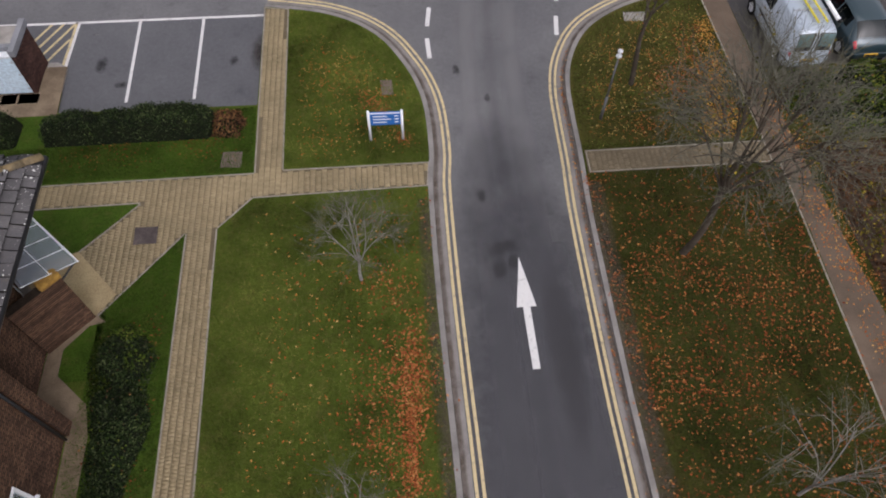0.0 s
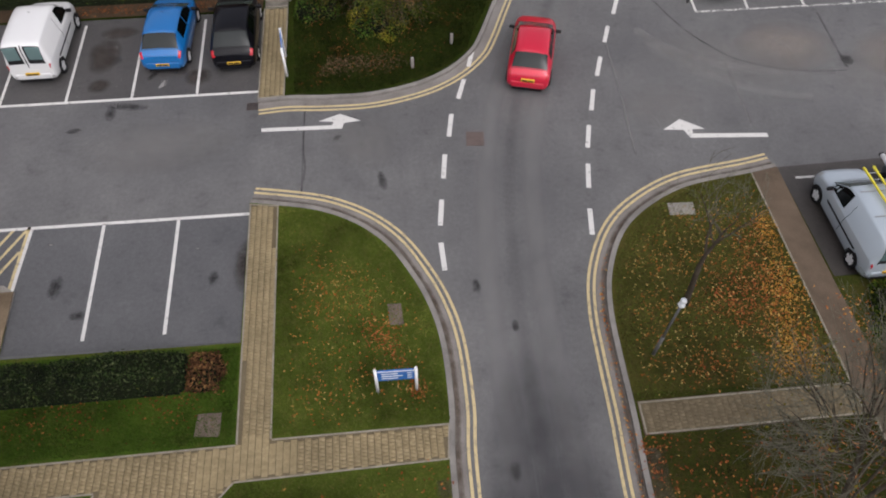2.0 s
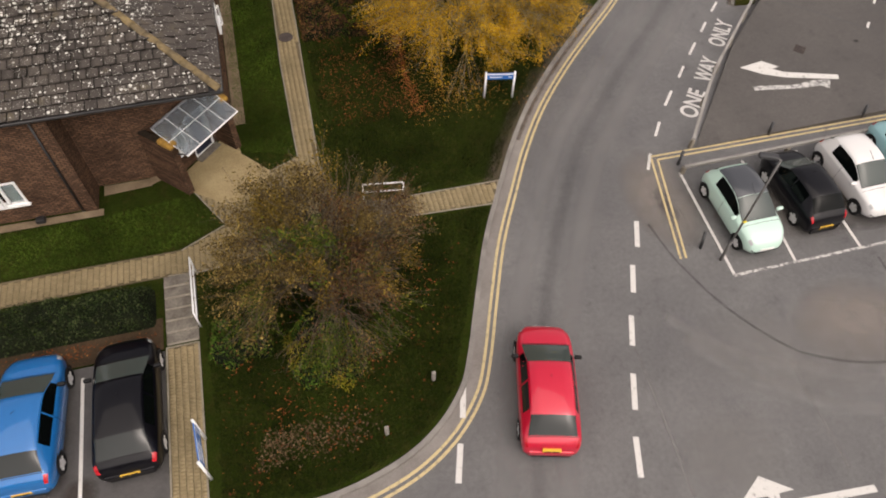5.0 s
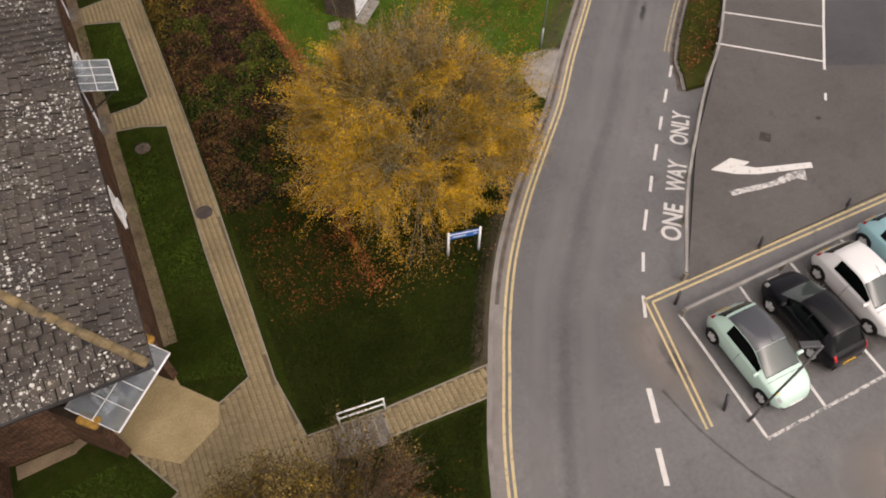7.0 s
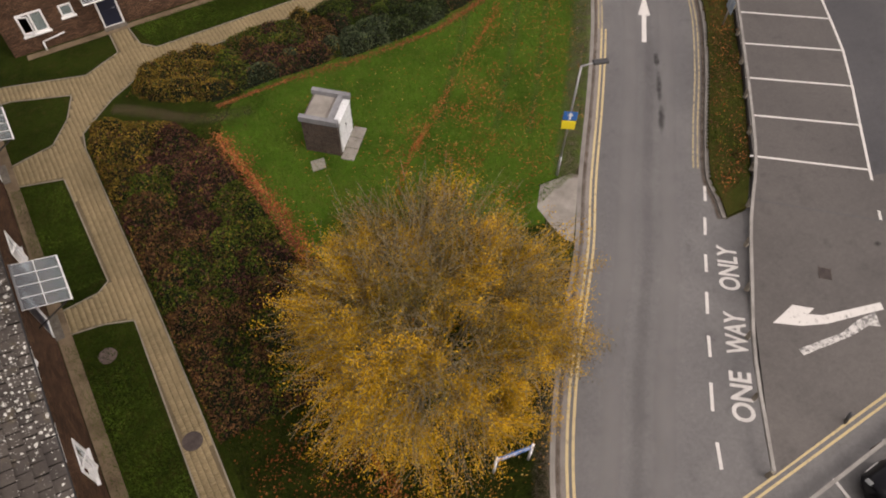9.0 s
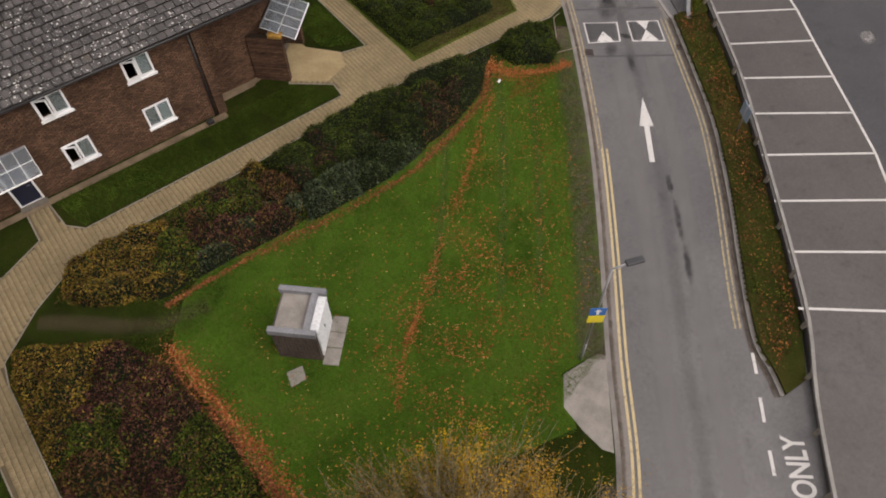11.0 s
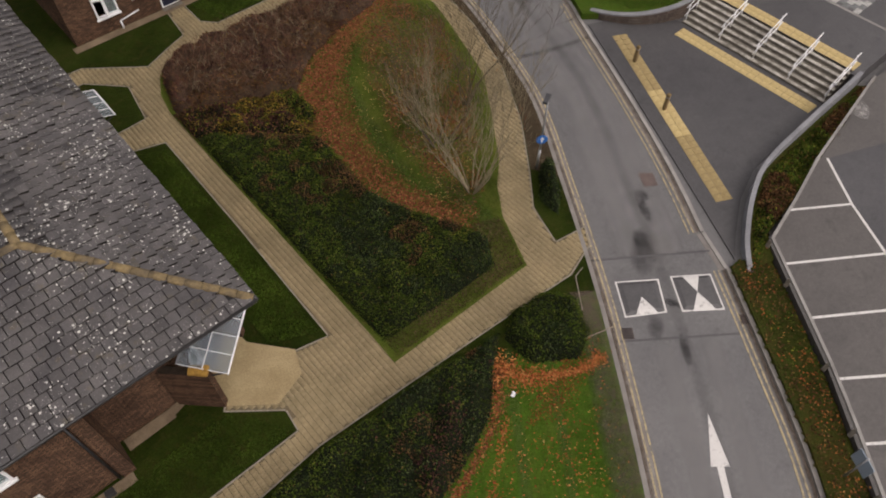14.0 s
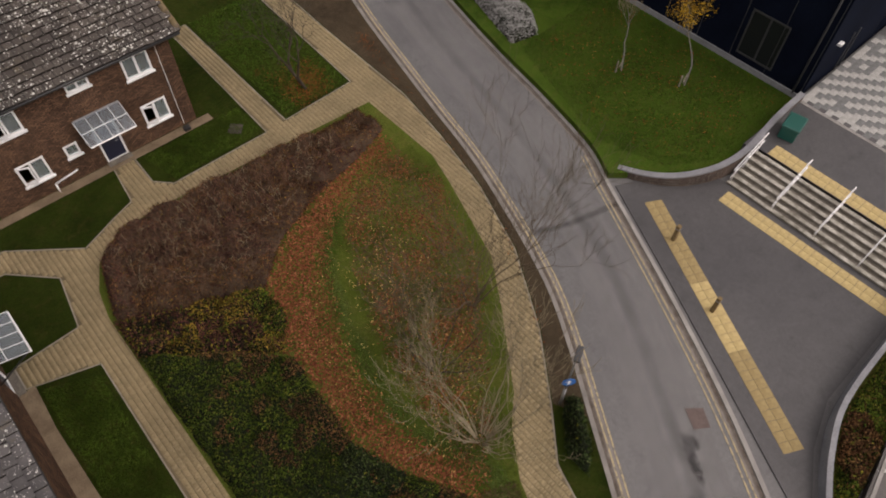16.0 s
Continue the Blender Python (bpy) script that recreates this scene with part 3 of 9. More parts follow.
EDGE_SE = spline(V(6.1, -38, 6.05, -8, 6.03, 3.65, 6.01, 6.42, 6.06, 10.0, 6.12, 12.8, 6.24, 14.8, 6.3, 16.7, 6.39, 18.2, 6.69, 19.57, 7.41, 21.0, 8.46, 22.0, 10.15, 22.84, 12.63, 23.25, 13.65, 23.45))
EDGE_NW = spline(V(-5.0, 28.62, -3.82, 28.7, -2.25, 28.6, -0.57, 28.63, 1.19, 29.07, 2.45, 29.76, 3.4, 30.7, 3.95, 31.7, 4.85, 33.9, 5.75, 36.0, 6.85, 38.05, 7.95, 40.0, 9.33, 42.05, 11.1, 44.15, 13.05, 46.15, 15.05, 48.15, 17.15, 50.6, 19.9, 53.6, 22.0, 55.95, 24.0, 58.3, 26.15, 61.05, 28.15, 63.75, 29.85, 66.25, 31.5, 68.8, 33.1, 71.3, 34.3, 73.5, 35.45, 76.5, 36.57, 80.0, 37.37, 83.5, 38.2, 87.0, 39.14, 90.8, 41.5, 99, 44, 109, 46, 120, 47, 138))
EDGE_BANK = spline(V(20.8, 46.1, 21.25, 46.9, 21.8, 48.0, 23.6, 49.95, 25.2, 51.55, 26.6, 53.0, 28.9, 55.6, 31.0, 58.55, 32.4, 60.6, 33.0, 61.5))
EDGE_NE = spline(V(33.75, 63.2, 35.0, 65.2, 36.24, 67.4, 37.66, 70.15, 38.9, 72.7, 40.0, 75.0, 41.0, 77.1, 41.85, 80.65, 42.5, 84.1, 43.6, 88.9, 46, 98, 48.5, 109, 50.5, 120, 51.5, 138))

lawn_sw = slab("lawn_1", [Vector((-45, -38))] + EDGE_SW + V(-4.97, 18.15, -12.0, 18.25, -12.15, 20.6, -14.6, 20.6, -14.6, 18.3, -45, 18.3), -0.03, LAWN, OLIVE_GRASS)
lawn_se = slab("lawn_2", EDGE_SE + V(13.75, 18.75, 16, 18.75, 75, 18.75, 75, -38), -0.03, LAWN, DRY_GRASS)
corner = slab("lawn_12", [p for p in EDGE_SE if 15.25 < p.y < 23.2 and p.x < 12.6] + V(12.66, 23.2, 12.68, 15.25), LAWN - 0.02, LAWN + 0.002, CORNER_GRASS)
tagged(corner, "olive mown corner lawn with fallen leaves", "lawn", kind="structure")
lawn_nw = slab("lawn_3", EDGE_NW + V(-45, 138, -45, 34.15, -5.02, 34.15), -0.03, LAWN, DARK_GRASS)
for ob, text in ((lawn_sw, "green lawn with scattered fallen leaves"), (lawn_se, "thin brownish lawn covered with fallen leaves"), (lawn_nw, "long green lawn beside the road")):
    tagged(ob, text, "lawn", kind="structure")

# bank between the road and the raised car park, with its rail
RAIL = spline(V(14.75, 38.3, 16.96, 41.2, 19.0, 43.35, 21.05, 45.4, 23.2, 47.25, 25.35, 49.55, 27.6, 52.1, 29.6, 54.4, 31.7, 56.95, 34.7, 61.1), 3)
bank = slab("lawn_4", EDGE_BANK + list(reversed([p for p in RAIL if p.y > 45.5])), -0.03, 0.22, DRY_GRASS)
tagged(bank, "narrow weedy verge with brown leaves", "verge", kind="structure")
WALL_R = spline(V(33.3, 60.85, 33.85, 61.4, 34.56, 61.95, 36.2, 62.85, 38.1, 63.45, 41.6, 63.6, 45.6, 63.65), 5)
bank2 = slab("lawn_5", list(WALL_R) + V(46.0, 63.2, 40.2, 62.1, 35.3, 61.45, 34.4, 60.6), -0.03, 0.3, DRY_GRASS)
tagged(bank2, "weedy planted bank behind a low wall", "verge", kind="structure")
lawn_ne = slab("lawn_6", [p for p in EDGE_NE if p.y > 75.2] + V(75, 138, 75, 84, 50.3, 84, 50.3, 72.4, 48.0, 72.4, 45.4, 72.4, 43.6, 72.6, 42.3, 73.3, 41.4, 74.3), -0.03, 0.35, MID_GRASS)
tagged(lawn_ne, "green lawn in front of the dark building", "lawn", kind="structure")

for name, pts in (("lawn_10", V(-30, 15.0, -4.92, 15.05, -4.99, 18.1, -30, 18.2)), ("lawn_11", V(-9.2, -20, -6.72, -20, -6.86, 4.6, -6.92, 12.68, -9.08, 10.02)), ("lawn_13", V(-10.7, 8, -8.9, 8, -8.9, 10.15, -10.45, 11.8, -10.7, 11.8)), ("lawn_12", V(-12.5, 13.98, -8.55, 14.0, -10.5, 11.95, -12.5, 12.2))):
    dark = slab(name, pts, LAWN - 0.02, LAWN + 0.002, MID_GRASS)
    tagged(dark, "darker grass beside house and hedge, shade in its colour", "lawn", kind="structure")
lawn_mid = slab("lawn_9", V(6.0, 56.5, 6.0, 53.0, 8.0, 51.5, 12.0, 50.2, 14.7, 49.5, 15.6, 51.15, 17.2, 51.0) + [p for p in EDGE_NW if 50.8 < p.y < 64.2] + V(27.6, 64.4, 24.6, 64.2, 20.5, 63, 17, 62, 9.0, 62.6, 7.2, 61.8, 6.0, 60.4, 5.7, 59.6), LAWN - 0.02, LAWN + 0.002, GRASS)
tagged(lawn_mid, "bright green mown lawn with leaf drifts", "lawn", kind="structure")
# kerbs, channels and double yellow lines
def kerb(line, side, material=KERB, channel=0.3, yellow=True, z=LAWN + 0.012, cut=None):
    k = band("kerb", line, 0, side * 0.16, -0.02, z, material)
    tagged(k, "concrete kerb along the road edge", "kerb", kind="structure")
    if channel:
        c = band("channel", line, side * 0.16, side * (0.16 + channel), -0.02, 0.006, CHANNEL)
        tagged(c, "pale concrete channel beside the kerb", "channel", kind="structure")
    if yellow:
        sub = line if cut is None else [p for p in line if cut(p)]
        for d in (0.53, 0.72):
            y = band("yellow_line", sub, side * (d - 0.045), side * (d + 0.045), 0.001, 0.010, YELLOW)
            tagged(y, "worn yellow no-parking line", "road marking", kind="structure")


kerb(EDGE_SW, 1)
kerb(EDGE_SE, -1)
kerb(EDGE_NW, 1, channel=0.34, cut=lambda p: p.y < 58)
for d in (0.38, 0.55):
    y = band("yellow_line", [p for p in EDGE_NW if p.y >= 57.5], d - 0.03, d + 0.03, 0.001, 0.011, WORN_YELLOW)
    tagged(y, "worn yellow no-parking line", "road marking", kind="structure")
kerb(EDGE_BANK, -1, yellow=False, channel=0.1)
for d in (0.42, 0.6):
    y = band("yellow_line", [p for p in EDGE_BANK if p.y > 48.2], -(d - 0.035), -(d + 0.035), 0.001, 0.011, WORN_YELLOW)
    tagged(y, "broken worn yellow no-parking line", "road marking", kind="structure")
kerb(spline(V(33.0, 61.55, 33.35, 62.3, 33.75, 63.15), 3), -1, PALE_KERB, channel=0.2, yellow=False, z=0.045)
kerb(EDGE_NE, -1, PALE_KERB, channel=0.22, yellow=False, z=0.06)
for d in (0.42, 0.6):
    y = band("yellow_line", [p for p in EDGE_NE if p.y < 77], -(d - 0.028), -(d + 0.028), 0.001, 0.011, WORN_YELLOW)
    tagged(y, "broken worn yellow no-parking line", "road marking", kind="structure")


def wear(name, line, d0, d1, z, material, label, category="road wear"):
    """A worn strip along a line, that fades out to both sides."""
    a, b = offset(line, d0), offset(line, d1)
    v, f = [], []
    for p, q in zip(a, b):
        v += [(p.x, p.y, z), (q.x, q.y, z)]
    f = [(2 * i, 2 * i + 1, 2 * i + 3, 2 * i + 2) for i in range(len(a) - 1)]
    if d1 > d0:
        f = [q[::-1] for q in f]
    ob = raw(name, v, f, material)
    uv = ob.data.uv_layers.new(name="UVMap")
    for loop in ob.data.loops:
        uv.data[loop.index].uv = (0.0, loop.vertex_index % 2)
    return tagged(ob, label, category, kind="structure")


NORTH = [p for p in EDGE_NW if 40 < p.y < 110]
LANE = spline(V(3.45, -8, 3.45, 4, 3.45, 12, 3.5, 17, 3.65, 20.5, 4.0, 23.7, 4.65, 26.8, 5.6, 29.8, 6.8, 32.6, 8.1, 35.2, 9.5, 37.7, 10.9, 39.9)) + offset([p for p in EDGE_NW if 42.5 < p.y < 110], 2.72)
for d in (-0.83, 0.83):
    wear("wheel_lane", LANE, d - 0.45, d + 0.45, 0.0035, POLISH, "paler polished wheel lane on the road")
wear("wheel_lane", [p for p in EDGE_NW if 63 < p.y < 95], 0.8, 3.6, 0.003, POLISH, "broad paler worn stretch of the road")
wear("tyre_scuff", spline(V(10.6, 31.6, 11.45, 30.5, 12.9, 29.35, 15.8, 28.4, 18.0, 28.3)), -0.3, 0.3, 0.0052, TYRE_ARC, "pale curved tyre scuff on the tarmac")
wear("tyre_scuff", spline(V(10.8, 30.7, 11.9, 29.4, 13.2, 28.3, 14.6, 27.4, 16.5, 26.9)), -0.35, 0.35, 0.0056, TYRE_ARC, "pale curved tyre scuff on the tarmac")
wear("oil_lane", LANE, -0.32, 0.32, 0.0045, GRIME, "dark oily streak between the wheel lanes")
for d in (-2.2, -3.6, -6.0):
    wear("mown_stripe", [p for p in EDGE_NW if 52 < p.y < 62.5], d - 0.28, d + 0.28, LAWN + 0.005, MOWN, "paler mower stripe in the lawn", "lawn")
wear("bare_strip", [p for p in EDGE_NW if 50.5 < p.y < 64.5], -1.25, 0.35, LAWN + 0.007, BARE, "worn brown grass along the kerb", "verge")
wear("bare_strip", [p for p in EDGE_NW if 38 < p.y < 47.5], -0.7, 0.3, LAWN + 0.007, BARE, "worn brown grass along the kerb", "verge")
wear("bare_strip", [p for p in EDGE_SE if p.y < 14], -0.3, 0.7, LAWN + 0.007, BARE, "worn brown grass along the kerb", "verge")
wear("bare_strip", [p for p in EDGE_SW if -8 < p.y < 14], -0.5, 0.2, LAWN + 0.007, BARE, "worn brown grass along the kerb", "verge")
for line, side in ((EDGE_SW, 1), (EDGE_SE, -1), (NORTH, 1), (EDGE_BANK, -1), (EDGE_NE, -1)):
    wear("silt_strip", line, side * 0.1, side * 0.38, 0.0085, SILT, "brown silt gathered in the channel")

wear("bare_strip", spline(V(2.6, 63.9, 3.6, 63.1, 4.8, 62.0, 6.0, 61.2, 7.6, 60.9)), -0.45, 0.45, LAWN + 0.007, TRACK, "worn earth track between the shrub beds", "verge")
apron = slab("margin", V(-14.6, 18.15, -11.98, 18.15, -12.1, 20.6, -14.6, 20.6), LAWN - 0.02, LAWN + 0.01, MARGIN)
tagged(apron, "sandy concrete apron around the kiosk", "margin", kind="structure")
soil = slab("bed_edge", V(-30, 34.16, -5.06, 34.16, -5.06, 35.3, -30, 35.3), LAWN - 0.02, LAWN + 0.008, SOIL)
tagged(soil, "bare brown soil strip below the hedge", "soil", kind="structure")

# ---- footpaths ----
BLOCK_PATHS = []
def path(name, outline, material, label, z=LAWN + 0.003):
    """A footpath's bed; those with a jointed bed get their blocks and edging further down."""
    ob = slab(name, outline, LAWN - 0.03, z, material)
    if material is PAVERS:
        BLOCK_PATHS.append((ob, [Vector(p) for p in outline], z))
    return tagged(ob, label, "footpath", kind="structure")


BUFF = "buff block-paved footpath between the lawns"
path("pavement_1", V(-12.5, 14.0, -8.5, 14.03, -9.3, 13.15, -10.55, 11.85, -9.1, 10.0, -6.91, 12.72, -6.9, 11.3, -6.84, 4.6, -6.7, -20, -5.65, -20, -5.78, 4.6, -5.9, 11.3, -5.92, 12.85, -4.88, 13.98, 0.86, 14.06, 0.98, 15.08, -3.93, 15.1, -4.02, 23.3, -5.0, 23.45, -4.9, 15.03, -12.5, 15.0, -30, 15.0, -30, 14.0), PAVERS, BUFF)
path("pavement_2", V(6.3, 14.2, 12.9, 14.2, 12.95, 11.2, 12.75, 5, 12.3, -20, 13.7, -20, 14.1, 8.2, 13.9, 11.5, 13.8, 14.2, 13.68, 18.7, 13.66, 23.45, 12.65, 23.25, 12.7, 15.2, 6.34, 15.2), BROWN_PATH, "brown worn footpath littered with leaves")
path("pavement_14", V(6.34, 14.22, 12.72, 14.22, 12.7, 15.18, 6.36, 15.18), PAVERS, "dirty brown block-paved footpath", z=LAWN + 0.005)
for k, (a, b, y0, y1) in enumerate(((12.69, 12.64, 15.22, 23.24), (12.74, 12.93, 5.0, 14.18))):
    kerb_strip = slab("path_edging", V(a - .03, y0, a + .03, y0, b + .03, y1, b - .03, y1), LAWN - 0.03, LAWN + 0.012, EDGING)
    tagged(kerb_strip, "thin pale edging board along the brown path", "edging", kind="structure")
path("pavement_3", V(-5.0, 28.62, -3.98, 28.68, -3.98, 34.2, -5.0, 34.2), PAVERS, "buff paved path up to the garden steps", z=LAWN + 0.004)
GARDEN_SIDE = V(-30, 36.85, -4.85, 36.85, -3.9, 36.78, -1.9, 36.9, 0.9, 37.5, 1.8, 37.55, 3.1, 37.45, 6.55, 37.3, 7.0, 38.35, 3.3, 38.4, 1.0, 38.6, 0.72, 40.8, 0.97, 48.9, 1.03, 54, 1.0, 62.1, 1.15, 63.05, 2.73, 64.45, 4.9, 65.75, 10, 65.65, 12.9, 65.75, 17.5, 66.05, 21.1, 65.8, 25.0, 65.5, 28.3, 65.2, 29.85, 65.65, 30.4, 66.4, 29.0, 66.65, 29.55, 68.35)
ROAD_SIDE = V(30.9, 69.9, 32.7, 72.15, 34.6, 75.3, 35.8, 78.6, 36.5, 81.8, 37.0, 84.9, 37.1, 91.4, 37.3, 96, 37.3, 110, 36.0, 110, 36.0, 96, 35.6, 87.2, 31.9, 87.05, 31.95, 96, 31.0, 96, 30.8, 86.95, 26.3, 86.95, 25.7, 87.6, 25.75, 89.6, 24.8, 89.6, 24.5, 87.2, 23.7, 86.9, 22.1, 86.2, 19.7, 88.1, 17, 88.2, 17, 87.1, 19.3, 87.0, 20.75, 85.5)
HOUSE_SIDE = V(20.35, 83.1, 18.0, 83.0, 18.0, 81.95, 20.3, 81.2, 20.2, 75.4, 20.0, 69.1, 18.75, 69.4, 17.35, 70.8, 15.8, 69.05, 17.35, 67.75, 17.25, 66.95, 5.5, 66.9, 4.95, 67.5, 4.8, 69.3, 3.9, 69.3, 3.85, 67.4, 2.2, 66.6, -1, 67.6, -8, 67.8, -8, 66.8, -1, 66.5, 1.3, 65.6, 0.77, 64.25, -0.1, 63.05, -2.3, 62.6, -2.5, 61.65, -0.2, 60.95, -0.12, 55.4)
YARD_SIDE = V(-0.54, 55.1, -2.45, 54.95, -2.44, 54.0, -0.74, 53.72, 0.18, 53.35, -0.05, 46.6, -0.05, 41.2, -1.35, 40.65, -2.2, 41.85, -3.85, 40.3, -2.9, 38.6, -4.4, 37.85, -30, 37.95)
path("pavement_4", GARDEN_SIDE + ROAD_SIDE + HOUSE_SIDE + YARD_SIDE, PAVERS, BUFF)
path("pavement_5", V(30.2, 71.0, 31.0, 70.0, 29.6, 68.4, 28.95, 66.75, 27.4, 66.6, 28.3, 68.85, 29.3, 70.2), PAVERS, BUFF, z=LAWN + 0.0015)
path("pavement_6", V(29.3, 70.2, 30.9, 69.9, 32.7, 72.15, 34.6, 75.3, 35.8, 78.6, 36.5, 81.8, 36.9, 85.0, 35.6, 85.7, 35.4, 81.1, 34.9, 79.4, 33.6, 75.6, 32.2, 73.6, 30.25, 71.05), PAVERS, BUFF, z=LAWN + 0.002)
path("pavement_7", V(-4.9, 41.35, -3.85, 40.3, -2.6, 39.35, -1.3, 40.05, -1.1, 40.75, -2.05, 41.85, -2.26, 43.2, -4.1, 41.38), SAND_PAD, "sandy yellow paved entrance by the porch", z=LAWN + 0.014)
path("pavement_8", V(15.06, 70.27, 16.0, 69.15, 17.3, 68.1, 18.5, 68.5, 18.85, 69.4, 17.75, 70.75, 17.7, 72.1, 15.9, 70.33), SAND_PAD, "sandy yellow paved entrance by the porch", z=LAWN + 0.014)
path("pavement_9", V(-9.2, 10.0, -10.38, 9.85, -12.2, 11.68, -11.0, 12.0, -10.1, 12.3, -8.7, 10.7), SAND_PAD, "sandy yellow paved entrance by the porch", z=LAWN + 0.014)
path("pavement_10", V(14.8, 49.3, 14.87, 50.25, 15.65, 51.1, 17.1, 50.95, 17.25, 50.7, 15.05, 48.2, 14.85, 48.5), SLAB, "pale concrete pad on the verge")

BED_LOOP = V(21.1, 66.75, 27.35, 66.6, 28.3, 68.85, 29.3, 70.2, 30.25, 71.05, 32.2, 73.6, 33.6, 75.6, 34.9, 79.4, 35.4, 81.1, 35.4, 85.5, 30, 85.85, 25.2, 86.15, 23.4, 86.1, 22.2, 85.2, 21.6, 84.0, 21.35, 82.7, 21.25, 75, 21.15, 68)
bed_loop = slab("lawn_7", BED_LOOP, LAWN - 0.03, LAWN + 0.03, OLIVE_GRASS)
verge = slab("lawn_8", V(30.95, 69.9, 32.75, 72.15, 34.65, 75.3, 35.85, 78.6, 36.55, 81.8, 37.05, 84.9, 37.15, 91.4, 37.35, 96, 37.35, 110) + list(reversed(offset([p for p in EDGE_NW if 68.5 < p.y < 108], -0.01))), LAWN - 0.03, LAWN + 0.012, EARTH)
tagged(verge, "dry brown verge between footpath and road", "verge", kind="structure")
tagged(bed_loop, "rough autumn lawn ringed by footpaths", "lawn", kind="structure")
wear("mown_stripe", spline(V(30.4, 81.2, 29.2, 80.3, 28.4, 79.0, 27.6, 76.8, 27.0, 74.2, 26.9, 72.4, 27.3, 70.8, 27.8, 69.6, 27.5, 68.6)), -0.5, 0.5, LAWN + 0.036, MOWN, "greener grass strip in the oval", "lawn")
# raised platform behind the stairs
platform = slab("pavement_11", V(45.35, 63.65, 75, 63.65, 75, 72.4, 45.35, 72.4), -0.03, 0.9, DARK_ASPHALT)
tagged(platform, "dark tarmac terrace above the stairs", "terrace", kind="structure")
plaza = slab("road_2", V(33.5, 61.6, 34.4, 62.2, 36.2, 63.2, 38.1, 63.8, 43.75, 63.9, 43.75, 72.2, 42.2, 73.2, 41.3, 74.3, 40.1, 74.8, 38.0, 70.5, 36.4, 67.3), -0.03, 0.05, DARK_ASPHALT)
tagged(plaza, "dark smooth tarmac forecourt", "forecourt", kind="structure")
def lot_z(x, y):
    """The upper car park rises gently to the north-east."""
    return 0.006 + 0.4 * min(1.0, max(0.0, (x + y - 52) / 18))


bm = bmesh.new()
f = bm.faces.new([bm.verts.new((p.x, p.y, 0)) for p in V(14.9, 38.2, 26, 38.2, 75, 38.2, 75, 63.2, 46.2, 63.2, 40.0, 62.15, 34.9, 61.2, 31.75, 56.85, 27.65, 52.0, 23.3, 47.2, 19.1, 43.25)])
f.normal_update()
bmesh.ops.triangulate(bm, faces=[f])
for k in (52.0, 70.0):
    bmesh.ops.bisect_plane(bm, geom=list(bm.verts) + list(bm.edges) + list(bm.faces), plane_co=(k / 2, k / 2, 0), plane_no=(1, 1, 0))
for v in bm.verts:
    v.co.z = lot_z(v.co.x, v.co.y)
rim = [e for e in bm.edges if e.is_boundary]
low = bmesh.ops.extrude_edge_only(bm, edges=rim)
for v in low["geom"]:
    if isinstance(v, bmesh.types.BMVert):
        v.co.z = -0.03
bmesh.ops.recalc_face_normals(bm, faces=bm.faces)
east_lot = part("road_3", bm, LOT_ASPHALT)
tagged(east_lot, "darker asphalt car park", "car park", kind="structure")
van_bay = slab("road_8", V(13.72, 18.8, 26, 18.8, 26, 23.75, 13.7, 23.5), -0.03, 0.0042, VAN_BAY)
tagged(van_bay, "dark brown oily tarmac of the parking bays", "tarmac", kind="structure")
low_lot = slab("road_4", V(-45, 18.4, -12.3, 18.4, -4.97, 18.2, -4.97, 23.1, -45, 23.2), -0.03, 0.004, BAY_ASPHALT)
tagged(low_lot, "darker asphalt of the parking bays", "car park", kind="structure")
top_lot = slab("road_5", V(-45, 29.2, -5.02, 29.15, -5.02, 34.12, -45, 34.12), -0.03, 0.004, TOP_BAY)
tagged(top_lot, "darker asphalt of the parking bays", "car park", kind="structure")

# ---- road markings ----
MARK = 0.012
def marking(pts, material=WHITE, label="white road line", z=MARK):
    ob = slab("road_marking", pts, 0.0, z, material)
    return tagged(ob, label, "road marking", kind="structure")


def line_mark(a, b, w=0.1, material=WHITE, label="white parking bay line", z=MARK):
    a, b = Vector(a), Vector(b)
    n = (b - a).normalized()
    n = Vector((-n.y, n.x)) * w / 2
    return marking([a - n, b - n, b + n, a + n], material, label, z)


def dashes(line, material=WHITE, w=0.17):
    for i in range(0, len(line) - 1, 2):
        line_mark(line[i], line[i + 1], w, material, "white give-way dash")


dashes(V(3.6, 30.9, 3.3, 29.85, 3.03, 29.12, 2.68, 28.05, 2.33, 27.23, 2.11, 26.08, 1.87, 25.2, 1.7, 24.07, 1.55, 23.11, 1.39, 22.01, 1.34, 21.3, 1.36, 20.2))
dashes(V(11.25, 35.43, 10.83, 34.38, 10.36, 33.71, 9.94, 32.68, 9.52, 31.88, 9.12, 30.86, 8.75, 29.96, 8.34, 28.86, 8.02, 28.09, 7.69, 26.96, 7.42, 26.18, 7.12, 25.06, 6.96, 24.28, 6.74, 23.17, 6.57, 22.25, 6.41, 21.16))
dashes(V(21.28, 47.73, 20.76, 47.16, 20.16, 46.56, 19.58, 45.95, 18.95, 45.28, 18.43, 44.7, 17.82, 44.06, 17.21, 43.39, 16.62, 42.74, 16.1, 42.12, 15.45, 41.43, 14.8, 40.68, 14.18, 39.86, 13.69, 39.17, 13.1, 38.35, 12.67, 37.6), w=0.11)
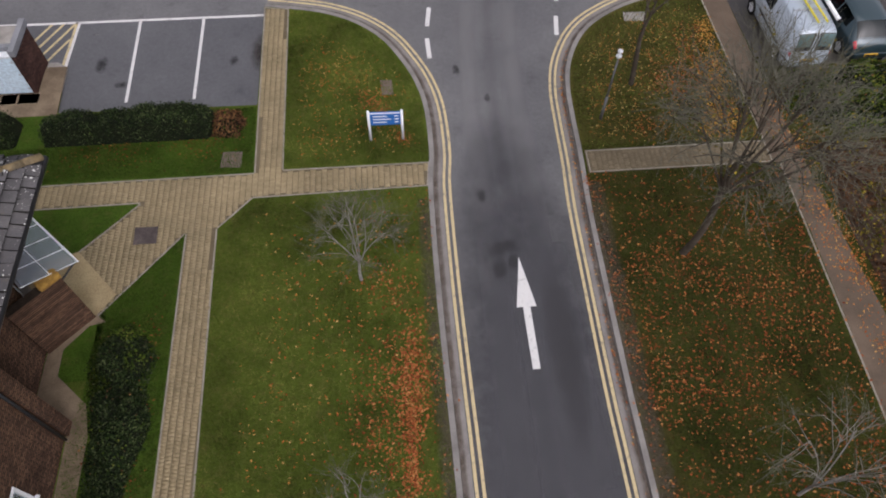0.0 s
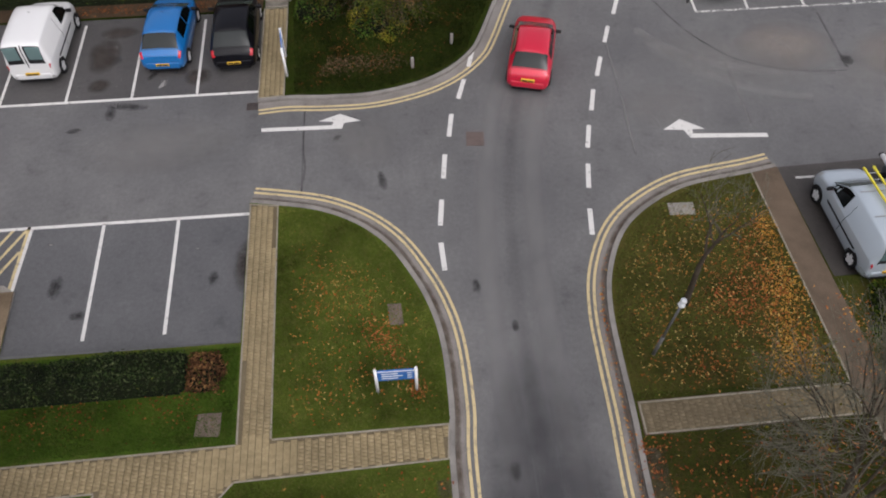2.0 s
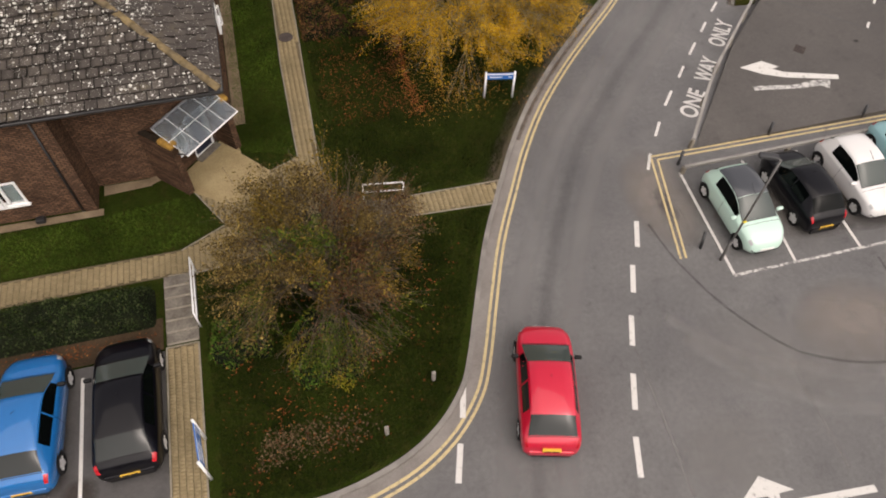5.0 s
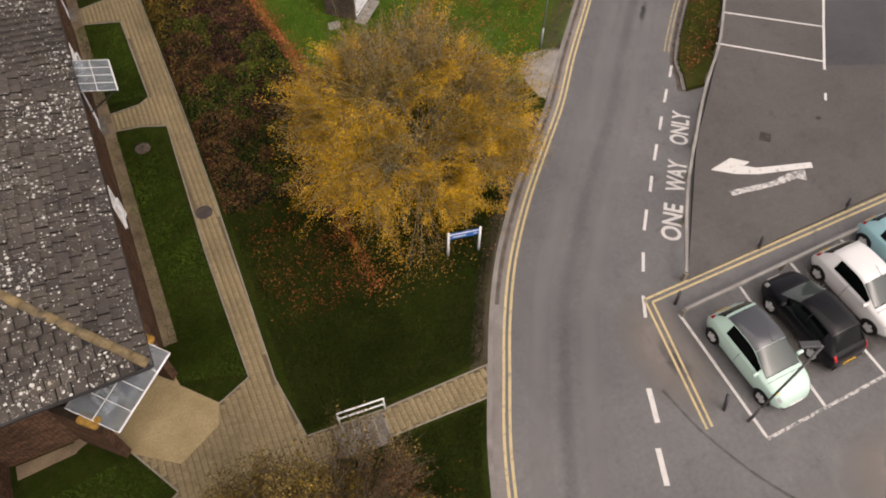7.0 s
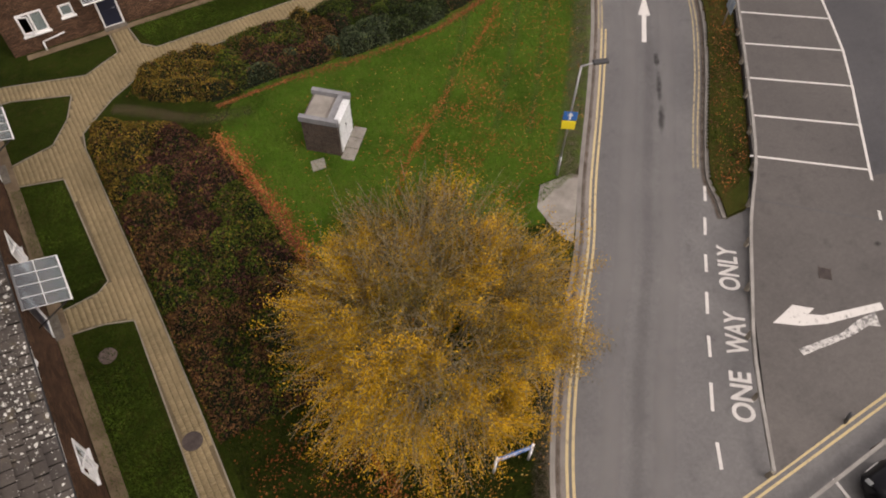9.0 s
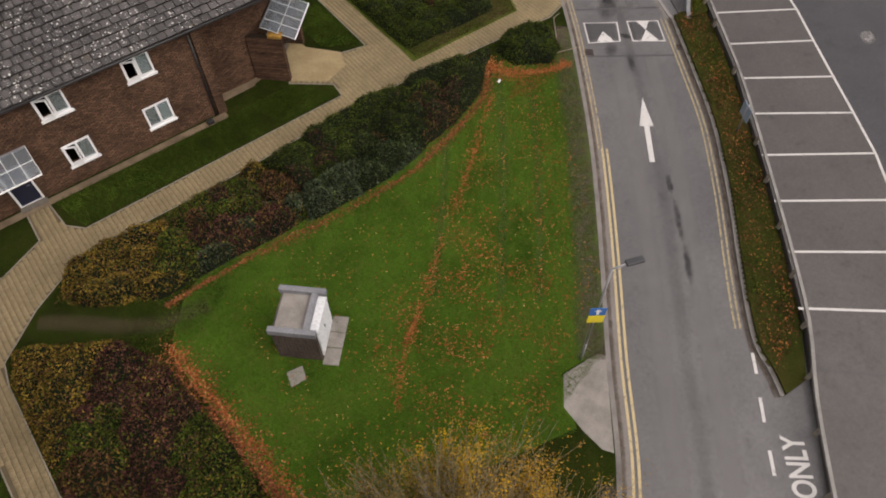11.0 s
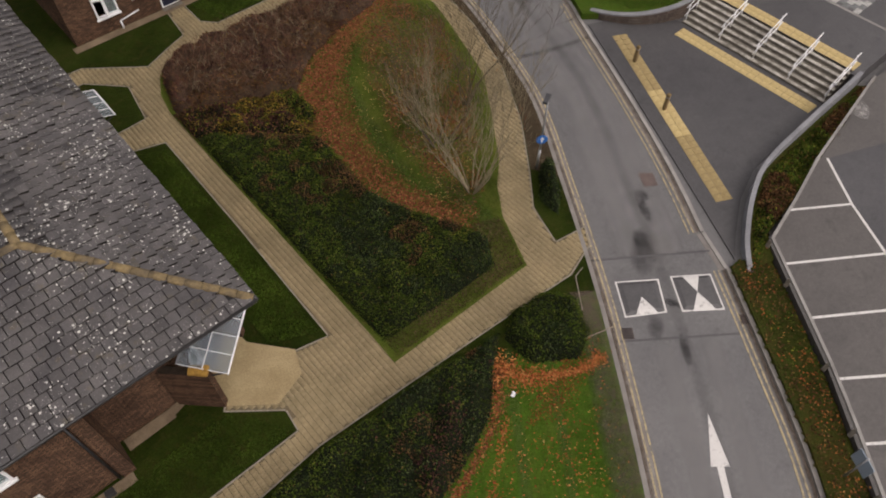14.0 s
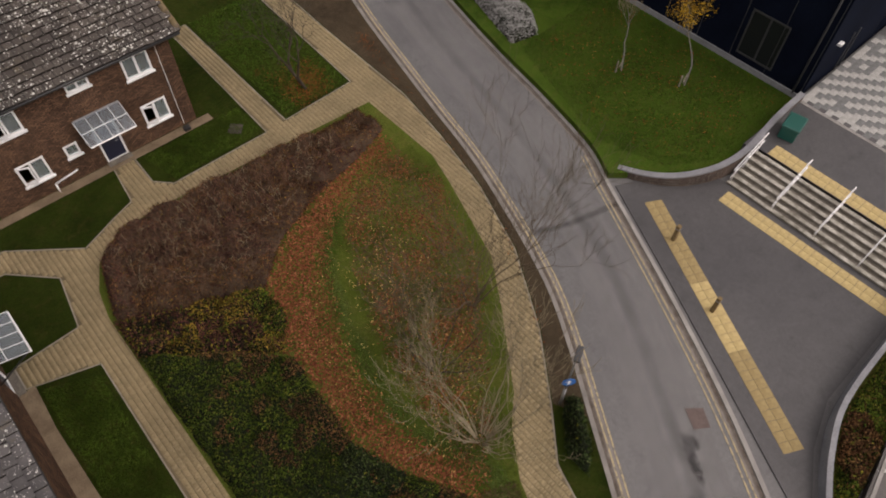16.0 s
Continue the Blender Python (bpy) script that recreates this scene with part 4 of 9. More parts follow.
# bays of the southern and northern lots
line_mark((-40, 23.32), (-4.95, 23.1), 0.12)
for x0, x1 in ((-7.36, -7.29), (-9.81, -9.7), (-12.16, -12.22)):
    line_mark((x0, 23.12), (x1, 18.7 if x0 > -12 else 20.6), 0.11)
line_mark((-40, 29.25), (-4.99, 29.13), 0.12)
for i, x in enumerate((-7.37, -9.84, -12.3, -14.75)):
    line_mark((x, 29.22), (x - 0.08, 33.8), 0.1)
for k in range(4):
    line_mark((-14.3 + 0.45 * k, 21.0 + 0.02 * k), (-13.2 + 0.45 * k - (0.5 if k == 3 else 0), 23.1 - (0.9 if k == 3 else 0)), 0.09, YELLOW, "yellow hatching line")
line_mark((-12.32, 20.6), (-12.25, 23.2), 0.1, YELLOW, "yellow hatching line")
# right-hand lot
line_mark((13.55, 32.5), (26, 32.5), 0.1, FADED)
for x0, x1 in ((13.79, 13.57), (16.39, 15.9), (18.7, 18.47), (21.1, 20.8), (23.4, 23.1)):
    line_mark((x0, 37.2), (x1, 32.5), 0.1)
for d in (0.0, 0.2):
    line_mark((13.05 + d, 38.2 - d), (24.5, 38.1 - d), 0.08, YELLOW, "yellow no-parking line")
    line_mark((13.05 + d, 38.2 - d), (12.08 + d, 33.55), 0.08, YELLOW, "yellow no-parking line")
line_mark((14.2, 22.95), (16.8, 22.95), 0.1, FADED)
# bays of the upper lot: a slanted row along the verge
def lot_line(a, b, w, material=WHITE, label="white parking bay line"):
    a, b = Vector(a), Vector(b)
    n = (b - a).normalized()
    n = Vector((-n.y, n.x)) * w / 2
    q = [a - n, b - n, b + n, a + n]
    ob = raw("road_marking", [(p.x, p.y, lot_z(p.x, p.y) + 0.008) for p in q], [(0, 1, 2, 3)], material)
    return tagged(ob, label, "road marking", kind="structure")


inner = V(23.65, 47.78, 25.4, 49.45, 26.97, 51.25, 28.55, 53.05, 30.2, 54.78, 31.64, 56.47, 33.08, 58.31, 34.43, 60.19, 36.84, 61.49)
outer = V(27.2, 44.75, 28.94, 46.62, 30.63, 48.41, 32.24, 50.25, 33.6, 52.15, 34.9, 54.02, 36.33, 56.04, 37.7, 57.95, 38.94, 60.05)
for a, b in zip(inner, outer):
    lot_line(a, b, 0.1)
for a, b in zip([Vector((25.5, 42.85))] + outer, outer + V(40.44, 62.0)):
    lot_line(a, b, 0.11)
lot_line((22.04, 46.14), (25.49, 42.84), 0.07, PATCH, "dark tarmac seam")
lane = [Vector((25.5, 42.85))] + outer + V(40.44, 62.0)
v = []
for p in lane:
    q = p + Vector((14.0, -6.0))
    v += [(p.x, p.y, lot_z(p.x, p.y) + 0.004), (q.x, q.y, lot_z(q.x, q.y) + 0.004)]
dark_lane = raw("road_7", v, [(2 * i, 2 * i + 1, 2 * i + 3, 2 * i + 2) for i in range(len(lane) - 1)], LANE_ASPHALT)
tagged(dark_lane, "darker smooth driving lane of the car park", "car park", kind="structure")
# speed cushions' painted boxes and points
def cushion(c):
    c = [Vector(p) for p in c]
    mid = sum(c, Vector((0, 0))) / 4
    bm = bmesh.new()
    low = [bm.verts.new((p.x, p.y, 0.0)) for p in c]
    up = [bm.verts.new((*(p.lerp(mid, 0.28)), 0.065)) for p in c]
    for i in range(4):
        j = (i + 1) % 4
        bm.faces.new((low[i], low[j], up[j], up[i]))
    bm.faces.new(up)
    bmesh.ops.recalc_face_normals(bm, faces=bm.faces)
    ob = tagged(part("speed_cushion", bm, PATCH), "dark tarmac speed cushion with white painted outline", "speed cushion", "speed cushions across the road")
    for i in range(4):
        j = (i + 1) % 4
        p, q = c[i], c[j]
        n = (mid - (p + q) / 2).normalized() * 0.1
        raw("outline", [(*p, 0.012), (*q, 0.012), (*(q + n), 0.022), (*(p + n), 0.022)], [(0, 1, 2, 3)], WHITE, ob, "white painted border")
    return ob, c, mid


def point_mark(ob, a, b, tip):
    a, b, tip = Vector(a), Vector(b), Vector(tip)
    a1, b1 = a.lerp(tip, 0.28), b.lerp(tip, 0.28)
    raw("triangle", [(*a, 0.018), (*b, 0.018), (*b1, 0.071), (*a1, 0.071), (*tip, 0.071)], [(0, 1, 2, 3), (3, 2, 4)], WHITE, ob, "white painted triangle")


c1, q1, m1 = cushion(V(28.42, 62.72, 29.73, 61.86, 30.65, 62.98, 29.32, 63.97))
c2, q2, m2 = cushion(V(30.16, 61.52, 31.4, 60.55, 32.3, 61.83, 31.06, 62.77))
for ob, q, m in ((c1, q1, m1), (c2, q2, m2)):
    point_mark(ob, q[0].lerp(q[1], 0.25), q[0].lerp(q[1], 0.8), m)
point_mark(c2, q2[2].lerp(q2[3], 0.3), q2[2].lerp(q2[3], 0.75), m2)
slab_j = slab("road_6", V(27.3, 62.4, 31.05, 59.55, 33.05, 62.55, 29.3, 65.3), 0.0, 0.004, ASPHALT)
tagged(slab_j, "raised tarmac strip at the speed cushions", "road", kind="structure")
line_mark((27.45, 62.3), (31.05, 59.58), 0.08, PATCH, "dark tarmac seam", z=0.008)
line_mark((29.36, 65.2), (33.15, 62.5), 0.09, PATCH, "dark tarmac seam", z=0.008)
line_mark((-3.2, 28.0), (-3.28, 23.9), 0.04, PATCH, "dark crack in the tarmac", z=0.006)


def arrow(tip, tail, head=1.75, wide=0.3, shaft=0.11):
    tip, tail = Vector(tip), Vector(tail)
    d = (tip - tail).normalized()
    n = Vector((-d.y, d.x))
    h = tip - d * head
    marking([tip, h - n * wide, h - n * shaft, tail - n * shaft, tail + n * shaft, h + n * shaft, h + n * wide], WHITE, "white straight-ahead arrow on the road")


arrow((3.48, 11.14), (3.47, 7.4))
arrow((27.66, 58.6), (25.15, 55.74))
marking(V(-4.8, 27.12, -4.8, 26.94, -1.82, 26.84, -1.74, 27.13, -1.12, 27.2, -1.88, 27.62, -2.68, 27.3, -2.12, 27.22, -2.2, 27.04), WHITE, "white turn arrow on the road")
marking(V(13.98, 25.18, 13.98, 24.98, 11.05, 25.2, 10.91, 25.62, 10.17, 25.7, 10.93, 26.19, 11.71, 25.61, 11.25, 25.62, 11.2, 25.4), WHITE, "white turn arrow on the road")
def lot_shape(pts, material, label):
    ob = marking(pts, material, label, 0.0)
    for v in ob.data.vertices:
        v.co.z = lot_z(v.co.x, v.co.y) + 0.009
    return ob


lot_shape(V(22.57, 40.5, 22.45, 40.25, 20.3, 40.9, 19.5, 41.3, 18.75, 41.9, 19.85, 42.05, 20.4, 41.55, 20.05, 41.5, 20.45, 41.2), WHITE, "white turn arrow on the tarmac")
lot_shape(V(22.1, 40.35, 21.8, 39.85, 21.5, 40.1, 20.6, 40.15, 18.7, 40.5, 18.75, 40.75, 20.5, 40.4, 21.3, 40.45), FADED, "half-removed old arrow on the tarmac")

# ONE WAY ONLY, painted along the edge of the road
def letters(text, at, turn, size, stretch):
    cu = bpy.data.curves.new("road_lettering", "FONT")
    cu.body, cu.size, cu.extrude, cu.align_x = text, size, 0.003, "CENTER"
    cu.offset = 0.022
    tmp = bpy.data.objects.new("tmp", cu)
    scene.collection.objects.link(tmp)
    bpy.context.view_layer.update()
    me = bpy.data.meshes.new_from_object(tmp.evaluated_get(bpy.context.evaluated_depsgraph_get()))
    bpy.data.objects.remove(tmp)
    me.materials.clear()
    me.materials.append(WHITE)
    ob = new("road_lettering", me)
    ob.matrix_basis = pose(*at, 0, 0, turn) @ Matrix.Diagonal((1, stretch, 1, 1))
    return tagged(ob, "white painted words on the road", "road lettering", kind="structure")


for word, mid, span in (("ONE", (15.97, 40.55), 1.75), ("WAY", (17.5, 42.33), 1.65), ("ONLY", (19.24, 44.42), 1.95)):
    ob = letters(word, (0, 0, 0), 0, 1.0, 1.0)
    xs = [v.co.x for v in ob.data.vertices]
    ys = [v.co.y for v in ob.data.vertices]
    cx, cy, w, h = (min(xs) + max(xs)) / 2, (min(ys) + max(ys)) / 2, max(xs) - min(xs), max(ys) - min(ys)
    ob.matrix_basis = pose(mid[0], mid[1], 0.014, 0, 0, 49.5) @ Matrix.Diagonal((span / w, 0.74 / h, 1, 1)) @ Matrix.Translation((-cx, -cy, 0))

# ---- houses ----
EAVE, PITCH, OVER, HALF = 4.75, 0.5, 0.35, 4.1


def wall_run(name, a, b, z0, z1, holes, material, parent, thick=0.28):
    """A wall from a to b with the outer face on the right, and openings (from, to, bottom, top) through it."""
    a, b = Vector(a), Vector(b)
    length = (b - a).length
    m = Matrix.Translation((a.x, a.y, 0)) @ Matrix.Rotation(math.atan2(b.y - a.y, b.x - a.x), 4, "Z")
    xs = sorted({0.0, length, *[h[0] for h in holes], *[h[1] for h in holes]})
    zs = sorted({z0, z1, *[h[2] for h in holes], *[h[3] for h in holes]})
    bm = bmesh.new()
    nx, nz = len(xs) - 1, len(zs) - 1

    def solid(i, k):
        if not (0 <= i < nx and 0 <= k < nz):
            return False
        cx, cz = (xs[i] + xs[i + 1]) / 2, (zs[k] + zs[k + 1]) / 2
        return not any(h[0] < cx < h[1] and h[2] < cz < h[3] for h in holes)

    corner = {}

    def at(i, k, y):
        if (i, k, y) not in corner:
            corner[i, k, y] = bm.verts.new(m @ Vector((xs[i], y, zs[k])))
        return corner[i, k, y]

    for i in range(nx):
        for k in range(nz):
            if not solid(i, k):
                continue
            bm.faces.new((at(i, k, 0), at(i + 1, k, 0), at(i + 1, k + 1, 0), at(i, k + 1, 0)))
            bm.faces.new((at(i, k + 1, thick), at(i + 1, k + 1, thick), at(i + 1, k, thick), at(i, k, thick)))
            for di, dk, p, q in ((-1, 0, (i, k), (i, k + 1)), (1, 0, (i + 1, k), (i + 1, k + 1)), (0, -1, (i, k), (i + 1, k)), (0, 1, (i, k + 1), (i + 1, k + 1))):
                if not solid(i + di, k + dk):
                    bm.faces.new((at(*p, 0), at(*q, 0), at(*q, thick), at(*p, thick)))
    bmesh.ops.recalc_face_normals(bm, faces=bm.faces)
    return part(name, bm, material, parent)


def window_unit(a, b, span, z0, z1, parent, lights=2, curtain=True):
    """A white casement window in a wall from a to b: frame, mullions, panes, sill."""
    a, b = Vector(a), Vector(b)
    m = Matrix.Translation((a.x, a.y, 0)) @ Matrix.Rotation(math.atan2(b.y - a.y, b.x - a.x), 4, "Z")
    x0, x1 = span
    bm = bmesh.new()
    f = 0.075
    for lo, hi in (((x0, -0.03, z0), (x1, 0.09, z0 + f)), ((x0, -0.03, z1 - f), (x1, 0.09, z1)), ((x0, -0.03, z0 + f), (x0 + f, 0.09, z1 - f)), ((x1 - f, -0.03, z0 + f), (x1, 0.09, z1 - f))):
        box(bm, lo, hi, m)
    w = part("window", bm, UPVC, parent, "white framed casement window")
    for k in range(1, lights):
        x = x0 + (x1 - x0) * k / lights
        boxed("mullion", (x - 0.045, -0.032, z0 + f), (x + 0.045, 0.092, z1 - f), UPVC, w, m=m)
    for k in range(lights):
        p0, p1 = x0 + (x1 - x0) * k / lights + 0.04, x0 + (x1 - x0) * (k + 1) / lights - 0.04
        if k == 0 and lights == 2 and int(abs(x0) * 13 + z0 * 7) % 3 != 1:
            leaf = m @ Matrix.Translation((p0, 0.0, 0)) @ Matrix.Rotation(radians(-24), 4, "Z")
            sash = bmesh.new()
            for lo, hi in (((0, -.02, z0 + f), (.05, .03, z1 - f)), ((p1 - p0 - .05, -.02, z0 + f), (p1 - p0, .03, z1 - f)), ((.05, -.02, z0 + f), (p1 - p0 - .05, .03, z0 + f + .05)), ((.05, -.02, z1 - f - .05), (p1 - p0 - .05, .03, z1 - f))):
                box(sash, lo, hi, leaf)
            part("open_sash", sash, UPVC, w, "white sash standing open")
            continue
        boxed("pane", (p0, 0.02, z0 + f - 0.01), (p1, 0.036, z1 - f + 0.01), GLASS, w, "reflecting glass pane", m=m)
        if curtain and (k + int(x0 * 7)) % 3 == 0:
            boxed("blind", (p0, 0.16, z0), (p1, 0.175, z1), CURTAIN, w, "grey-green blind behind the glass", m=m)
    boxed("sill", (x0 - 0.06, -0.1, z0 - 0.07), (x1 + 0.06, 0.09, z0), UPVC, w, m=m)
    return w


def canopy(m, parent, width=1.9, depth=1.3, z0=2.35, z1=2.75):
    """A glazed lean-to canopy over a door, with white bars and black brackets; local x along the wall, -y outwards."""
    n = 4
    g = raw("canopy", [tuple(m @ Vector(p)) for p in ((-width / 2, -depth, z0), (width / 2, -depth, z0), (width / 2, 0, z1), (-width / 2, 0, z1), (-width / 2, -depth, z0 - 0.012), (width / 2, -depth, z0 - 0.012), (width / 2, 0, z1 - 0.012), (-width / 2, 0, z1 - 0.012))],
            [(0, 1, 2, 3), (7, 6, 5, 4), (0, 4, 5, 1), (1, 5, 6, 2), (2, 6, 7, 3), (3, 7, 4, 0)], CANOPY_GLASS, parent, "translucent glazed porch canopy")
    for k in range(n + 1):
        x = -width / 2 + width * k / n
        tubes("glazing_bar", [(m @ Vector((x, -depth, z0 + 0.015)), m @ Vector((x, 0, z1 + 0.015)), 0.010)], UPVC, g, sides=6)
    tubes("cross_rail", [(m @ Vector((-width / 2, -depth * .5, (z0 + z1) / 2 + .012)), m @ Vector((width / 2, -depth * .5, (z0 + z1) / 2 + .012)), 0.012)], UPVC, g, sides=6)
    tubes("back_rail", [(m @ Vector((-width / 2, -0.03, z1 + .01)), m @ Vector((width / 2, -0.03, z1 + .01)), 0.045)], COPING, g, "grey lead flashing", sides=6)
    tubes("front_rail", [(m @ Vector((-width / 2, -depth, z0)), m @ Vector((width / 2, -depth, z0)), 0.03)], UPVC, g, sides=6)
    for x in (-width / 2 + 0.06, width / 2 - 0.06):
        tubes("bracket", [(m @ Vector((x, -depth + 0.1, z0 - 0.02)), m @ Vector((x, 0, z0 - 0.75)), 0.03)], BLACK_PIPE, g, "black metal bracket", sides=6)
    return g


def front_door(m, parent, width=0.95, height=2.08):
    d = boxed("door", (-width / 2 + 0.08, 0.02, 0.16), (width / 2 - 0.08, 0.07, height - 0.07), DOOR_BLUE, parent, "dark blue panelled front door", m=m)
    bm = bmesh.new()
    for lo, hi in (((-width / 2, -0.03, 0.1), (-width / 2 + 0.08, 0.1, height)), ((width / 2 - 0.08, -0.03, 0.1), (width / 2, 0.1, height)), ((-width / 2 + 0.08, -0.03, height - 0.07), (width / 2 - 0.08, 0.1, height)), ((-width / 2 + 0.08, -0.03, 0.1), (width / 2 - 0.08, 0.1, 0.16))):
        box(bm, lo, hi, m)
    part("door_frame", bm, UPVC, d, "white door frame")
    for z in (0.4, 1.1):
        boxed("panel", (-width / 2 + 0.18, 0.008, z), (width / 2 - 0.18, 0.018, z + 0.55), DOOR_BLUE, d, m=m)
    tubes("handle", [(m @ Vector((width / 2 - 0.18, -0.03, 1.02)), m @ Vector((width / 2 - 0.3, -0.03, 1.02)), 0.014)], STEEL, d, "steel lever handle", sides=6)
    boxed("step", (-width / 2 - 0.05, -0.32, 0.06), (width / 2 + 0.05, 0.0, 0.15), STEP_DARK, parent, "concrete door step", m=m)
    return d


def tiled_slope(parent, eave_a, eave_b, ridge_a, ridge_b, near, rng, mat, tile=0.36, gauge=0.31):
    """Rows of tiles between an eave line and a ridge line; those in the near stretch (along the eave) are parts of their own."""
    ea, eb, ra, rb = (Vector(p) for p in (eave_a, eave_b, ridge_a, ridge_b))
    u = (eb - ea).normalized()
    up = (ra - ea) - u * (ra - ea).dot(u)
    length = up.length
    up.normalize()
    n = u.cross(up).normalized()
    if n.z < 0:
        n = -n
    rows = int(length / gauge)
    gauge = length / rows
    shared = []
    for k in range(6):
        w, t = tile - 0.028, 0.075
        lift, skew = 0.092 + 0.017 * (k % 3), 0.02 * (k - 2.5)
        p = [(-w / 2, -0.05, lift), (w / 2, -0.05, lift + skew * 0.6), (w / 2, gauge, 0.012), (-w / 2, gauge, 0.012)]
        v = p + [(x, y, z - t) for x, y, z in p]
        me = bpy.data.meshes.new("roof_tile")
        me.from_pydata(v, [], [(0, 1, 2, 3), (0, 4, 5, 1), (1, 5, 6, 2), (3, 7, 4, 0)])
        me.materials.append(mat)
        # front and side faces get the dark edge colour, drawing shadow lines between tiles
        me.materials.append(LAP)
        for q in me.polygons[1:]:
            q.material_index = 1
        shared.append((me, np.array(v)))
    frame_m = Matrix((u, up, n)).transposed()
    rv, rf, count = [], [], 0
    for r in range(rows):
        f0 = r * gauge / length
        f1 = (r + 0.5) * gauge / length
        la, lb = ea.lerp(ra, f1), eb.lerp(rb, f1)
        s0, s1 = (la - ea).dot(u), (lb - ea).dot(u)
        s = math.floor(s0 / tile) * tile + (tile / 2 if r % 2 else 0)
        while s < s1:
            if s > s0 - 0.1 and s < s1 + 0.1:
                centre = ea + u * s + up * (r * gauge) + n * 0.02
                k = int(rng.integers(6))
                if near and near[0] < s < near[1] and count < 300:
                    ob = new("roof_tile", shared[k][0])
                    ob.parent = parent
                    ob.matrix_basis = Matrix.Translation(centre) @ frame_m.to_4x4()
                    count += 1
                else:
                    i = 8 * len(rv)
                    rv.append(shared[k][1] @ np.array(frame_m.transposed()) + np.array(centre))
                    rf += [(i, i + 1, i + 2, i + 3), (i, i + 4, i + 5, i + 1), (i + 1, i + 5, i + 6, i + 2), (i + 3, i + 7, i + 4, i)]
            s += tile
    if rv:
        ob = fast("roof_tiles", np.concatenate(rv), rf, mat, parent, "rows of grey lichen-spotted roof tiles")
        ob["kind"] = "stuff"
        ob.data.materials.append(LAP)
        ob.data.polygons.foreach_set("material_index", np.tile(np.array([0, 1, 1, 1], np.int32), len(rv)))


def ridge_line(parent, a, b, rng):
    """Half-round ridge tiles laid end to end, mossy."""
    a, b = Vector(a), Vector(b)
    n = max(1, int((b - a).length / 0.45))
    q = (b - a).to_track_quat("Y", "Z").to_matrix()
    for k in range(n):
        p0, p1 = a.lerp(b, k / n), a.lerp(b, (k + 0.97) / n)
        v = []
        r = 0.125 + 0.012 * rng.random()
        for p, rr in ((p0, r), (p1, r * 0.93)):
            for i in range(7):
                w = math.pi * i / 6
                v.append(p + q @ Vector((rr * math.cos(w), 0, rr * 0.75 * math.sin(w) - 0.01)))
        f = [(i, i + 1, i + 8, i + 7) for i in range(6)] + [tuple(range(6, -1, -1)), tuple(range(7, 14))]
        raw("ridge_tile", v, f, RIDGE, parent, "" if k else "half-round ridge tile with ochre moss", smooth=True)


